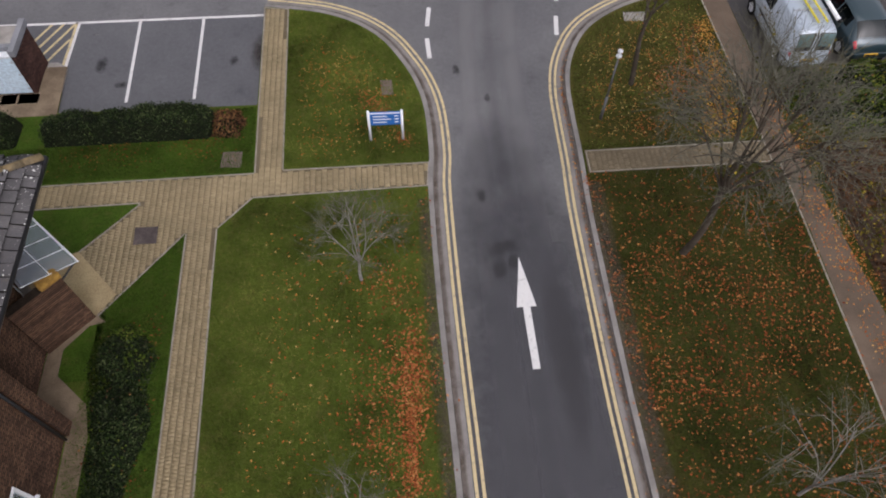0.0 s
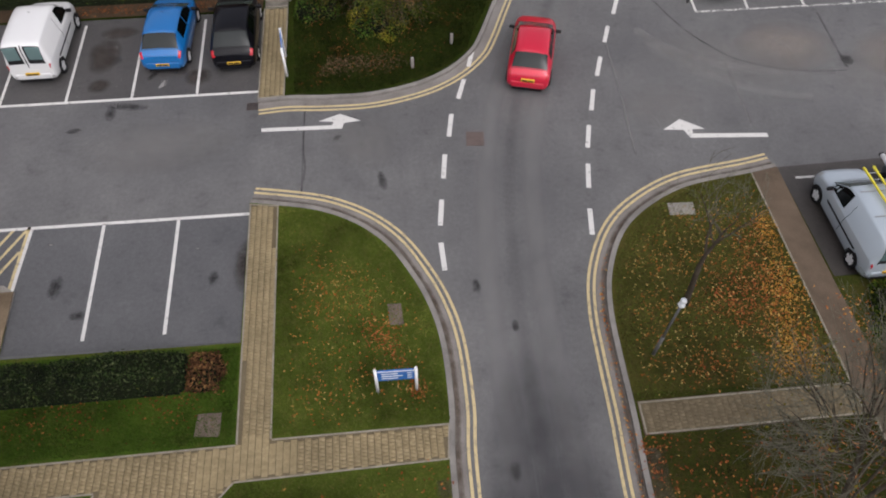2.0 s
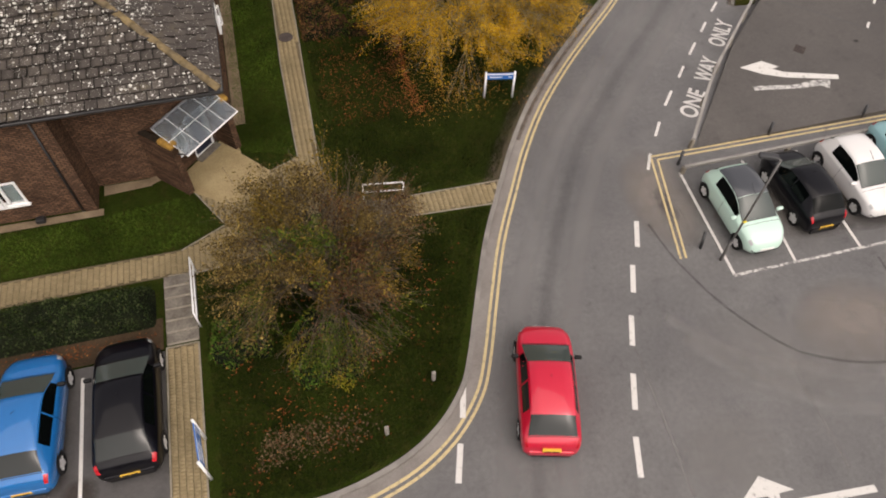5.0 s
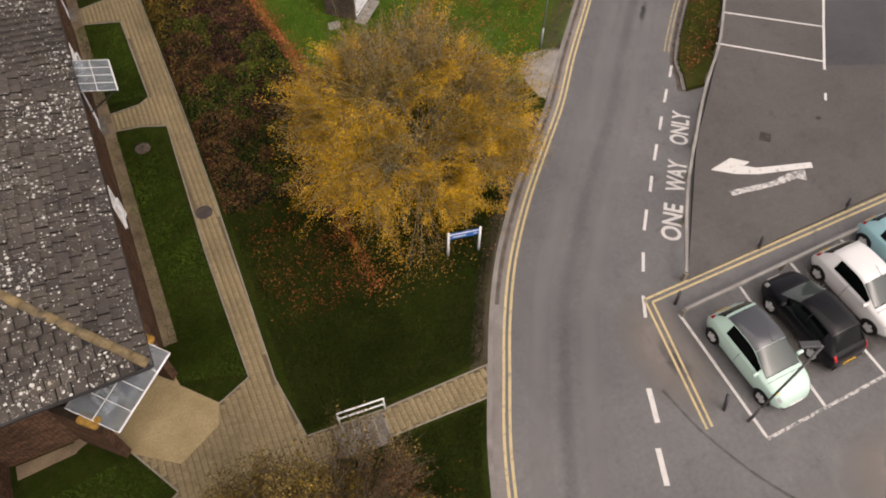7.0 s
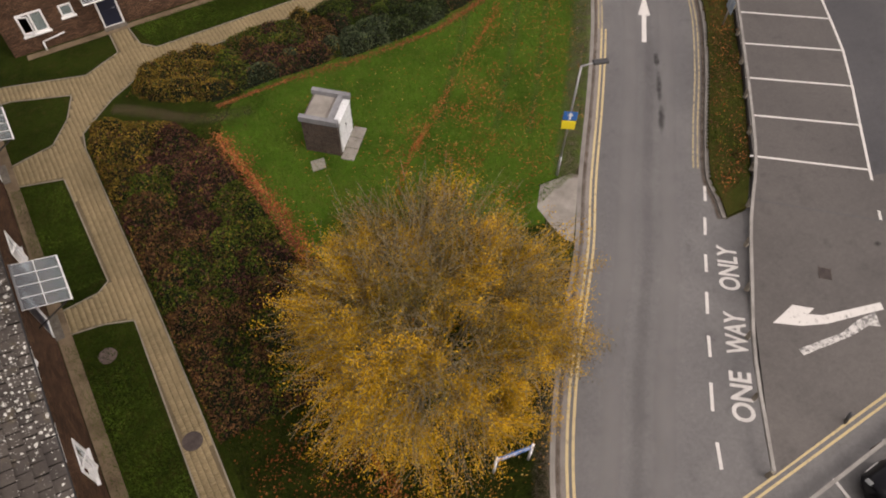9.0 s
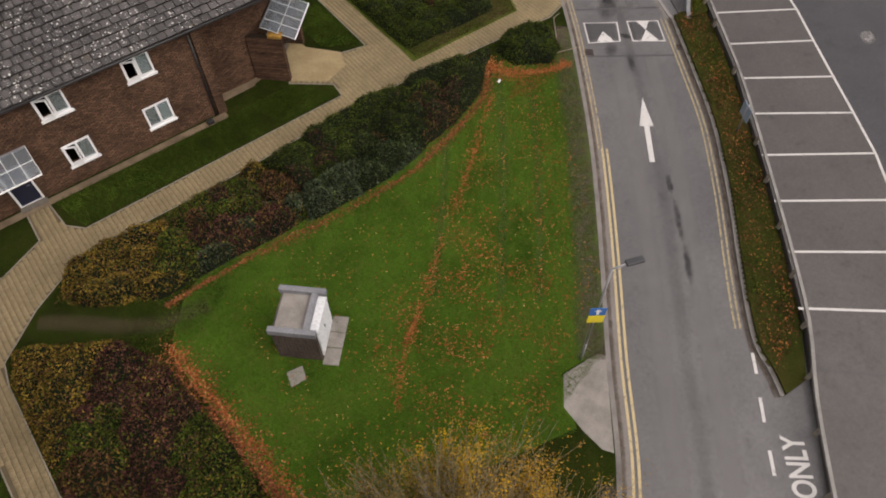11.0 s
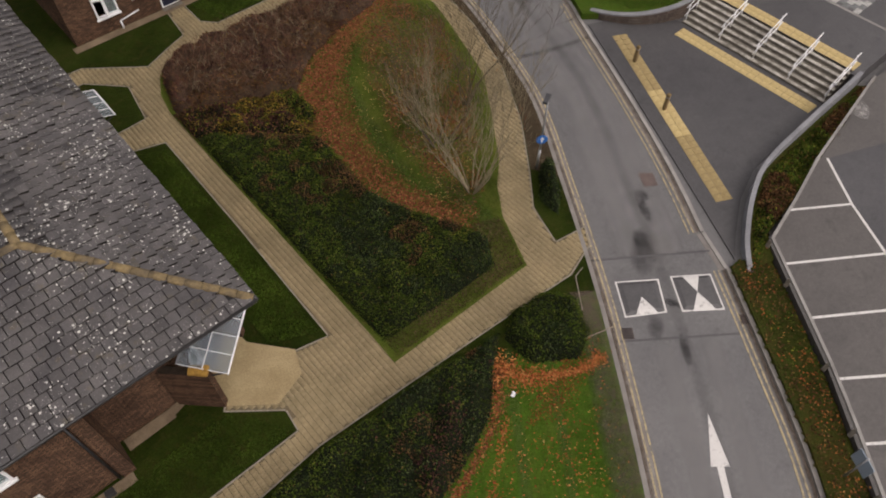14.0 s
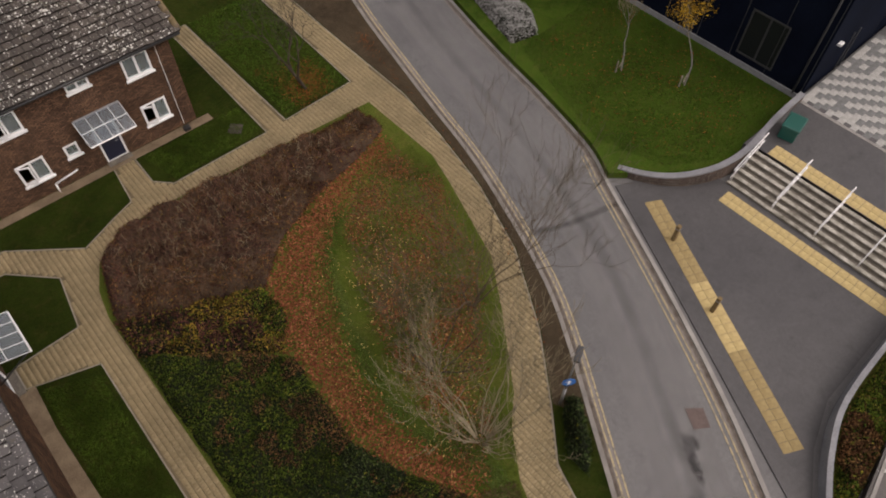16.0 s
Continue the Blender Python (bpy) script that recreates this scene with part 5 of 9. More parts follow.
def house(name, at, west, north, south_openings, east_openings, near_s, near_e, label, seed, chamfer=True, tiles=TILE, inner=True, gabled=False):
    """An L-shaped two-storey brick house with its eave corner at the origin, wings to the west (-x) and north (+y),
    a hipped tiled roof and, at the corner, a cut-back porch between two brick fins."""
    rng = np.random.default_rng(seed)
    h = thing(name, label, "house", at=at)
    S, E = OVER, -OVER          # south wall line y, east wall line x
    top = EAVE - 0.02
    wl = -west + OVER
    nl = north - OVER
    zr = EAVE + HALF * PITCH
    if chamfer:
        S2 = S + 1.0
        runs = [((wl, S), (-5.25, S)), ((-5.25, S + 0.283), (-5.25, S2)), ((-5.25, S2), (-2.3, S2)), ((-2.3, S2), (E, S2 + 1.95)), ((E, S2 + 1.95), (E, nl))]
    else:
        runs = [((wl, S), (E, S)), None, None, None, ((E, S + 0.283), (E, nl))]
    openings = {0: south_openings, 4: east_openings}
    for i, r in enumerate(runs):
        if r is None:
            continue
        a, b = r
        holes, units = [], []
        for o in openings.get(i, []):
            kind, pos, z0, z1, wd = o
            length = (Vector(b) - Vector(a)).length
            s = (pos - a[0]) if i == 0 else (pos - a[1])
            holes.append((s - wd / 2, s + wd / 2, z0, z1))
            units.append((kind, s, z0, z1, wd))
        if i == 3:
            ln = (Vector(b) - Vector(a)).length
            holes = [(ln * 0.45 - 0.48, ln * 0.45 + 0.48, 0.1, 2.08), (ln * 0.3, ln * 0.3 + 0.95, 3.3, 4.3), (0.12, 0.6, 0.9, 1.9)]
        wall_run("wall", a, b, 0.0, top, holes, BRICK, h)
        m = Matrix.Translation((a[0], a[1], 0)) @ Matrix.Rotation(math.atan2(b[1] - a[1], b[0] - a[0]), 4, "Z")
        for kind, s, z0, z1, wd in units:
            if kind == "door":
                front_door(m @ Matrix.Translation((s, 0.05, 0)), h, wd, z1)
                canopy(m @ Matrix.Translation((s, 0, 0)), h)
            else:
                window_unit(a, b, (s - wd / 2, s + wd / 2), z0, z1, h, 1 if wd < 0.7 else 2)
        if i == 3:
            front_door(m @ Matrix.Translation((ln * 0.45, 0.05, 0)), h, 0.96, 2.08)
            window_unit(a, b, (ln * 0.3, ln * 0.3 + 0.95), 3.3, 4.3, h, 2)
            window_unit(a, b, (0.12, 0.6), 0.9, 1.9, h, 1)
            # brick fins on both sides of the door, with weathered caps, and the glazed canopy between them
            for a2, b2 in (((-3.12, S2), (-2.02, 0.25)), ((-0.88, 2.77), (-0.22, 2.1))):
                a2, b2 = Vector(a2), Vector(b2)
                fm = Matrix.Translation((a2.x, a2.y, 0)) @ Matrix.Rotation(math.atan2(b2.y - a2.y, b2.x - a2.x), 4, "Z")
                bm = bmesh.new()
                box(bm, (0, -0.13, 0.0), ((b2 - a2).length, 0.13, 2.4), fm)
                part("fin_wall", bm, BRICK, h, "brick fin wall beside the porch")
                bm = bmesh.new()
                box(bm, ((b2 - a2).length * 0.62, -0.18, 2.4), ((b2 - a2).length + .04, 0.18, 2.6), fm, 0.07)
                part("fin_cap", bm, MOSS_CAP, h, "ochre mossy cap on the fin wall")
            canopy(Matrix.Translation((-1.75, 1.75, 0)) @ Matrix.Rotation(radians(45), 4, "Z"), h, 2.5, 1.45, 2.35, 2.85)
    # blind inner walls and floor
    wall_run("wall", (-HALF * 2 + OVER, nl), (-HALF * 2 + OVER, HALF * 2 - OVER), 0, top, [], BRICK, h)
    wall_run("wall", (-HALF * 2 + OVER, HALF * 2 - OVER), (wl, HALF * 2 - OVER), 0, top, [], BRICK, h)
    wall_run("wall", (wl, HALF * 2 - OVER), (wl, S + 0.283), 0, top, [], BRICK, h)
    wall_run("wall", (E - 0.283, nl), (-HALF * 2 + OVER, nl), 0, top, [], BRICK, h)
    boxed("floor_slab", (wl + 0.28, S + 2.4, 0.0), (E - 0.3, HALF * 2 - OVER - 0.3, 0.14), ROOM, h)
    o, e = 0.0, EAVE
    L, N, W = west, north, 2 * HALF
    if gabled:
        pts = [(0.1, 0, e), (-L, 0, e), (-L, HALF, zr), (0.1, HALF, zr), (0.1, W, e), (-L, W, e)]
        raw("roof", pts + [(x, y, z - 0.14) for x, y, z in pts], [(1, 0, 3, 2), (2, 3, 4, 5), (6, 7, 8, 9), (9, 8, 11, 10), (0, 1, 7, 6), (4, 10, 11, 5), (0, 6, 9, 3), (3, 9, 10, 4), (1, 2, 8, 7), (2, 5, 11, 8)], ROOM, h, "roof structure under the tiles")
        raw("gable", [(E, S, top), (E, W - OVER, top), (E, HALF, zr - 0.16)], [(0, 1, 2)], BRICK, h)
        tiled_slope(h, (-L, 0, e), (0.1, 0, e), (-L, HALF, zr), (0.1, HALF, zr), near_s, rng, tiles)
        ridge_line(h, (0.1, HALF, zr + 0.05), (-L, HALF, zr + 0.05), rng)
        ridge_line(h, (0.1, 0, e + 0.03), (0.1, HALF, zr + 0.05), rng)
        tubes("downpipe", [((-0.95, S - 0.03, e - 0.2), (-0.95, S - 0.03, 0.2), 0.012)], UPVC, h, "thin white pipe down the wall", sides=6)
    else:
        # roof boards under the tiles
        pts = [(0, 0, e), (-L, 0, e), (-L, HALF, zr), (-HALF, HALF, zr), (0, N, e), (-HALF, N, zr), (-L, W, e), (-W, W, e), (-W, N, e)]
        raw("roof", pts + [(x, y, z - 0.14) for x, y, z in pts],
            [(1, 0, 3, 2), (0, 4, 5, 3), (2, 3, 7, 6), (3, 5, 8, 7), (10, 11, 12, 9), (9, 12, 14, 13), (11, 15, 16, 12), (12, 16, 17, 14), (0, 1, 10, 9), (4, 0, 9, 13), (1, 2, 11, 10), (2, 6, 15, 11), (5, 4, 13, 14), (8, 5, 14, 17), (6, 7, 16, 15), (7, 8, 17, 16)], ROOM, h, "roof structure under the tiles")
        # gable ends
        raw("gable", [(wl, S, top), (wl, W - OVER, top), (wl, HALF, zr - 0.16)], [(0, 1, 2)], BRICK, h)
        raw("gable", [(E, nl, top), (-W + OVER, nl, top), (-HALF, nl, zr - 0.16)], [(0, 1, 2)], BRICK, h)
        tiled_slope(h, (-L, 0, e), (0, 0, e), (-L, HALF, zr), (-HALF, HALF, zr), near_s, rng, tiles)
        tiled_slope(h, (0, 0, e), (0, N, e), (-HALF, HALF, zr), (-HALF, N, zr), near_e, rng, tiles)
        if inner:
            tiled_slope(h, (-W, W, e), (-L, W, e), (-HALF, HALF, zr), (-L, HALF, zr), None, rng, tiles)
            tiled_slope(h, (-W, N, e), (-W, W, e), (-HALF, N, zr), (-HALF, HALF, zr), None, rng, tiles)
        ridge_line(h, (0, 0, e + 0.06), (-HALF, HALF, zr + 0.05), rng)
        ridge_line(h, (-HALF, HALF, zr + 0.05), (-L, HALF, zr + 0.05), rng)
        ridge_line(h, (-HALF, HALF, zr + 0.05), (-HALF, N, zr + 0.05), rng)
    # gutters and downpipes
    tubes("gutter", [((-L, -0.05, e - 0.05), (0.05, -0.05, e - 0.05), 0.065)], BLACK_PIPE, h, "black plastic gutter")
    if not gabled:
        tubes("gutter", [((0.05, -0.05, e - 0.05), (0.05, N, e - 0.05), 0.065)], BLACK_PIPE, h, "black plastic gutter")
    if chamfer:
        boxed("pilaster", (-5.65, S - 0.12, 0), (-5.25, S + 0.02, top), BRICK, h, "brick pier beside the recess")
        tubes("downpipe", [((-5.75, 0.0, e - 0.1), (-5.75, S - 0.06, e - 0.4), 0.04), ((-5.75, S - 0.06, e - 0.4), (-5.75, S - 0.06, 0.1), 0.04)], BLACK_PIPE, h, "black downpipe", sides=8)
    return h


def plinth_path(outline, label="sandy gravel margin along the house wall"):
    ob = slab("margin", outline, LAWN - 0.03, LAWN + 0.02, MARGIN)
    tagged(ob, label, "margin", kind="structure")


W0, W1 = (0.95, 2.0), (3.4, 4.4)
def win(x, z, wd=1.1):
    return ("window", x, z[0], z[1], wd)


# eave corners: one house west of the first crossing, two along the footpath, one by the far path
house("terraced_house", pose(-1.88, 40.06, 0), 30.0, 27.0,
      [win(-7.75, W0), win(-7.75, W1), win(-12.4, W0), win(-12.4, W1), ("door", -14.6, 0.1, 2.08, 0.95), win(-17, W0), win(-17, W1)],
      [win(8.4, W1), win(11.0, W1), win(8.6, W0), ("door", 14.35, 0.1, 2.08, 0.95), win(17.0, W1), win(17.0, W0), ("door", 22.3, 0.1, 2.08, 0.95), win(20.0, W1)],
      (-12, 30), (0, 12), "brown brick two-storey house with lichen-spotted grey tiled roof", 11, tiles=LICHEN_TILE)
house("terraced_house", pose(18.08, 68.98, 0), 18.6, 19.5,
      [win(-7.93, W0), win(-7.93, W1), win(-11.25, W0), win(-11.25, W1), ("door", -13.74, 0.1, 2.08, 0.95), ("window", -15.4, 1.3, 1.9, 0.55), win(-16.9, W0), win(-16.9, W1)],
      [win(9.0, W1), ("door", 13.4, 0.1, 2.08, 0.95)],
      (9, 30), (0, 11), "brown brick two-storey house with mossy grey hipped roof", 12)
house("terraced_house", pose(-9.0, 12.1, 0, 0, 0, 90), 30.0, 16.0,
      [win(-7.95, W0), win(-7.95, W1), win(-12.4, W0), win(-12.4, W1)], [win(8, W1)],
      (-30, 40), None, "brown brick house corner with glazed porch canopy", 13, inner=False)
house("terraced_house", pose(29.3, 89.35, 0), 9.4, 8.2,
      [win(-1.87, W0), win(-1.87, W1), ("door", -4.05, 0.1, 2.08, 0.95), ("window", -5.5, 1.3, 1.9, 0.55), win(-7.1, W0), win(-7.1, W1), ("window", -4.2, 4.0, 4.4, 0.9)],
      [], (0, 30), None, "brown brick end house with door canopy and grey roof", 14, chamfer=False, tiles=LICHEN_TILE, inner=False, gabled=True)
plinth_path(V(-31, 40.0, -6.95, 40.0, -6.95, 40.3, -31, 40.3))
plinth_path(V(-6.95, 40.9, -5.3, 41.0, -5.3, 41.35, -6.95, 41.35))
plinth_path(V(0.3, 68.85, 12.7, 68.85, 12.7, 69.2, 0.3, 69.2))
plinth_path(V(12.95, 69.85, 14.6, 69.9, 14.6, 70.3, 12.95, 70.3))
plinth_path(V(20.0, 89.2, 29.5, 89.2, 29.5, 89.65, 20.0, 89.65))
plinth_path(V(17.4, 72.4, 18.35, 72.4, 18.3, 76, 18.2, 80, 18.3, 81.9, 17.4, 81.9))
plinth_path(V(-4.95, 41.2, -5.3, 41.05, -5.3, 41.45, -4.95, 41.45))
plinth_path(V(15.0, 70.1, 14.6, 70.0, 14.6, 70.4, 15.0, 70.4))
plinth_path(V(-2.2, 43.4, -1.75, 43.4, -1.75, 66, -2.2, 66))
plinth_path(V(-9.3, -10, -8.75, -10, -8.75, 6.4, -8.95, 7.3, -9.9, 8.2, -9.9, 9.0, -9.3, 9.7, -8.85, 9.8, -9.15, 10.05, -10.3, 9.85, -10.34, 6.88, -9.3, 6.84))


# ---- cars ----
def car(name, label, at, paint_mat, length=4.05, width=1.72, height=1.47, kind="hatch", glass=TINT, roof_mat=None, rack=False, rear=REAR_GLASS, plate_z=.44, lamps=(4.3, 6.15)):
    """A car pointing along +y with its base at the origin: lofted body, cabin, glazing, lamps, wheels, mirrors."""
    c = thing(name, label, "van" if kind == "van" else "car", "parked cars" if "parked" in label else "", at=at)
    L, H2 = length, width / 2
    city = kind == "city"
    k = height / (1.82 if kind == "van" else 1.48)
    belt = 0.95 if kind != "van" else 1.1
    # centre line from tail to nose: place along the length, height
    if kind == "van":
        crown = [(0, .55), (.006, .95), (.018, 1.55), (.045, 1.76), (.1, 1.82), (.3, 1.84), (.52, 1.82), (.6, 1.77), (.68, 1.52), (.775, 1.14), (.82, 1.07), (.9, .99), (.95, .87), (.985, .68), (1, .45)]
        plan = [(0, .88), (.02, .94), (.08, .98), (.3, 1), (.7, 1), (.82, .98), (.9, .93), (.955, .84), (.985, .73), (1, .6)]
        waist = [(0, .9), (.05, 1.1), (.7, 1.1), (.8, 1.02), (.9, .9), (1, .55)]
        roofs = .82
    elif city:
        crown = [(0, .48), (.01, .68), (.035, .88), (.075, 1.1), (.13, 1.33), (.18, 1.42), (.3, 1.475), (.42, 1.48), (.48, 1.455), (.53, 1.39), (.63, 1.19), (.74, .99), (.775, .97), (.86, .92), (.93, .82), (.975, .66), (1, .45)]
        plan = [(0, .74), (.012, .83), (.05, .92), (.15, .98), (.35, 1), (.65, 1), (.8, .97), (.89, .9), (.95, .79), (.985, .65), (1, .5)]
        waist = [(0, .62), (.04, .82), (.12, .93), (.6, .94), (.78, .88), (.9, .78), (1, .5)]
        roofs = .74
    else:
        crown = [(0, .48), (.006, .66), (.018, .82), (.035, .92), (.06, 1.0), (.13, 1.24), (.19, 1.39), (.235, 1.435), (.33, 1.475), (.45, 1.48), (.54, 1.455), (.59, 1.4), (.68, 1.19), (.77, 1.0), (.8, .98), (.87, .92), (.935, .82), (.975, .67), (1, .45)]
        plan = [(0, .78), (.01, .88), (.035, .94), (.12, .985), (.38, 1), (.68, .995), (.82, .965), (.9, .9), (.955, .79), (.985, .66), (1, .5)]
        waist = [(0, .6), (.02, .8), (.06, .93), (.3, .95), (.65, .94), (.78, .9), (.9, .8), (1, .5)]
        roofs = .735

    def interp(rows, u):
        """Smooth value along a profile."""
        u = min(max(u, 0.0), 1.0)
        for i in range(len(rows) - 1):
            (x0, y0), (x1, y1) = rows[i], rows[i + 1]
            if u <= x1:
                t = (u - x0) / (x1 - x0)
                pa, pb = rows[max(i - 1, 0)], rows[min(i + 2, len(rows) - 1)]
                m0 = (y1 - pa[1]) / max(1e-6, x1 - pa[0]) * (x1 - x0)
                m1 = (pb[1] - y0) / max(1e-6, pb[0] - x0) * (x1 - x0)
                lim = 2.5 * abs(y1 - y0)
                m0, m1 = max(-lim, min(lim, m0)), max(-lim, min(lim, m1))
                return (2 * t ** 3 - 3 * t * t + 1) * y0 + (t ** 3 - 2 * t * t + t) * m0 + (3 * t * t - 2 * t ** 3) * y1 + (t ** 3 - t * t) * m1
        return rows[-1][1]

    def section(u):
        w, top = interp(plan, u) * H2, interp(crown, u) * k
        zb = .2 + .12 * abs(2 * u - 1) ** 8
        bl = min(interp(waist, u) * k, top - .03)
        cab = max(0.0, min(1.0, (top - bl - .06) / .35))
        ct = .84 + (roofs - .84) * cab
        drop = .03 + .045 * cab
        return [(w * .92, zb), (w * .985, zb + .1), (w, zb + (bl - zb) * .5), (w * .99, bl - .12), (w * .965, bl - .035), (w * .925, bl), (w * ct, top - drop), (w * ct * .9, top - drop * .3), (w * ct * .5, top), (0, top + .012)]

    def skin(u, v):
        """A point of the body: v 0 at the sill, 5 at the waist, 6 at the roof edge, 9 on the centre line; negative for the far side."""
        s = section(u)
        a = min(abs(v), 8.9999)
        i = int(a)
        x, z = [p + (q - p) * (a - i) for p, q in zip(s[i], s[i + 1])]
        return Vector((x if v >= 0 else -x, (u - .5) * L, z))

    us = [0, .004, .01, .02, .035, .055, .08, .11, .14, .18, .23, .29, .35, .41, .47, .52, .56, .6, .64, .68, .72, .745, .775, .81, .85, .89, .92, .945, .965, .98, .992, 1]
    v, f = [], []
    for u in us:
        s = section(u)
        y = (u - .5) * L
        v += [(x, y, z) for x, z in s] + [(-x, y, z) for x, z in reversed(s[:-1])]
    ring, n = 19, len(us)
    for i in range(n - 1):
        for j in range(ring):
            a, b = i * ring + j, i * ring + (j + 1) % ring
            f.append((a, a + ring, b + ring, b))
    f += [tuple(range(ring)), tuple(range(n * ring - 1, (n - 1) * ring - 1, -1))]
    raw("body", v, f, paint_mat, c, "glossy painted body shell", smooth=True)

    def patch(nm, u0, u1, v0, v1, mat, lab="", lift=.007, nu=8, lean=0.0, both=False, parent=c):
        """A piece laid on the body shell between two stations; both: right across the car."""
        rows = []
        for i in range(nu + 1):
            t = i / nu
            row = []
            knots = sorted({v0, v1, *[q for q in range(10) if v0 < q < v1]})
            vs = knots + [-q for q in reversed(knots)][1 if knots[-1] >= 9 else 0:] if both else knots
            for q in vs:
                g = (abs(q) - v0) / max(1e-6, v1 - v0)
                u = u0 + (u1 - u0) * t
                u += lean * g * (1 - 2 * t if lean > 0 else 1)
                p = skin(u, q)
                d = skin(u, q + (.04 if q >= 0 else -.04)) - skin(u, q - (.04 if q >= 0 else -.04))
                e = skin(min(u + .004, 1), q) - skin(max(u - .004, 0), q)
                nrm = e.cross(d)
                if nrm.length > 1e-9:
                    nrm.normalize()
                    mid = Vector((0, p.y, .6))
                    p = p + nrm * (lift if nrm.dot(p - mid) > 0 else -lift)
                row.append(p)
            rows.append(row)
        nv = len(rows[0])
        vv = [p for r in rows for p in r]
        ff = [(i * nv + j, i * nv + j + 1, (i + 1) * nv + j + 1, (i + 1) * nv + j) for i in range(nu) for j in range(nv - 1)]
        ob = raw(nm, vv, ff, mat, parent, lab, smooth=True)
        bm2 = bmesh.new()
        bm2.from_mesh(ob.data)
        bmesh.ops.recalc_face_normals(bm2, faces=bm2.faces)
        bm2.to_mesh(ob.data)
        bm2.free()
        return ob

    def mirrored(nm, u0, u1, v0, v1, mat, lab="", **kw):
        for s in (1, -1):
            ob = patch(nm, u0, u1, v0, v1, mat, lab, **kw)
            if s < 0:
                for q in ob.data.vertices:
                    q.co.x = -q.co.x
                ob.data.flip_normals()

    if kind == "van":
        patch("windscreen", .615, .765, 6.15, 9, glass, "curved windscreen", both=True)
        mirrored("side_window", .52, .735, 4.95, 5.95, SIDE_GLASS, "front side window")
        mirrored("window_seal", .007, .034, 6.12, 8.75, TRIM, "black rounded window seal", lift=.004)
        mirrored("rear_window", .010, .030, 6.3, 8.55, TEAL_TINT, "pale rear door window", lift=.009)
        mirrored("tail_light", .004, .016, 3.6, 5.0, RED_LENS, "red tail light")
        mirrored("side_moulding", .2, .68, 2.0, 2.25, TRIM, "dark side moulding")
        mirrored("door_seam", .44, .445, 1.2, 5.8, TRIM, lift=.003)
        patch("door_seam", .004, .04, 8.93, 9, TRIM, both=True, lift=.003)
    else:
        patch("windscreen", .592 if not city else .528, .77 if not city else .738, 6.05, 9, glass, "curved windscreen reflecting the sky", both=True)
        patch("rear_window", .072 if not city else .06, .192 if not city else .13, 6.1, 9, rear, "dark sloping rear window", both=True)
        spans = ((.452, .69), (.235, .438)) if not city else ((.24, .66),)
        for u0, u1 in spans:
            mirrored("side_window", u0, u1, 5.06, 5.96, SIDE_GLASS, "dark side window")
        mirrored("tail_light", .014, .058, *lamps, RED_LENS, "red tail light wrapped round the corner", nu=5)
        patch("spoiler", .19 if not city else .13, .212 if not city else .15, 6.1, 9, paint_mat, "roof spoiler", both=True, lift=.022, nu=3)
        patch("tailgate_seam", .064, .068, 6.0, 9, TRIM, both=True, lift=.003, nu=2)
        patch("scuttle", .768 if not city else .738, .777 if not city else .747, 6.0, 9, TRIM, "black scuttle below the windscreen", both=True, lift=.004, nu=2)
        if roof_mat:
            patch("roof_panel", .155, .525, 6.05, 9, roof_mat, "dark contrasting roof", both=True, lift=.005, nu=12)
        mirrored("door_seam", .445, .449, 1.0, 4.9, TRIM, lift=.003)
    mirrored("headlight", .905 if not city else .915, .958 if not city else .955, 3.6 if not city else 4.1, 5.7, LENS, "clear headlight", nu=5)
    patch("bonnet_seam", .782 if kind != "van" else .79, .786 if kind != "van" else .797, 5.6, 9, TRIM, both=True, lift=.003, nu=2)
    patch("lower_grille", .975, .996, 1.3, 2.6, TRIM, "dark lower grille", both=True, nu=3)
    if city:
        boxed("grille", (-H2 * .55, L / 2 - .09, .3), (H2 * .55, L / 2 + .008, .37), TRIM, c, "dark slot in the bumper", bevel=.02)
    um = .69 if kind != "van" else .725
    for s in (-1, 1):
        bm = bmesh.new()
        box(bm, (-.11, -.05, -.06), (.11, .06, .07), Matrix.Translation((s * (H2 + .07), (um - .5) * L - .06, belt * k + .05)), .035)
        part("mirror", bm, TRIM if kind != "city" else paint_mat, c, "door mirror", smooth=True)
    pz = .5 if kind == "van" else plate_z
    boxed("rear_plate", (-.26, -L / 2 - .045, pz), (.26, -L / 2 + .05, pz + .11), PLATE_Y, c, "yellow rear plate with plain dark bars", bevel=0.008)
    for k in range(2):
        boxed("plate_bar", (-.21 + .22 * k, -L / 2 - .05, pz + .025), (-.02 + .22 * k, -L / 2 - .04, pz + .085), TRIM, c)
    boxed("front_plate", (-.26, L / 2 - .03, .38), (.26, L / 2 + .012, .49), PLATE_W, c, "white front plate", bevel=0.008)
    boxed("rear_bumper", (-H2 * .74, -L / 2 - .035, .3), (H2 * .74, -L / 2 + .12, .56), paint_mat, c, "painted bumper", bevel=.05)
    boxed("rear_valance", (-H2 * .66, -L / 2 - .02, .2), (H2 * .66, -L / 2 + .1, .3), TRIM, c)
    # wheels
    r = .31 if not city else .285
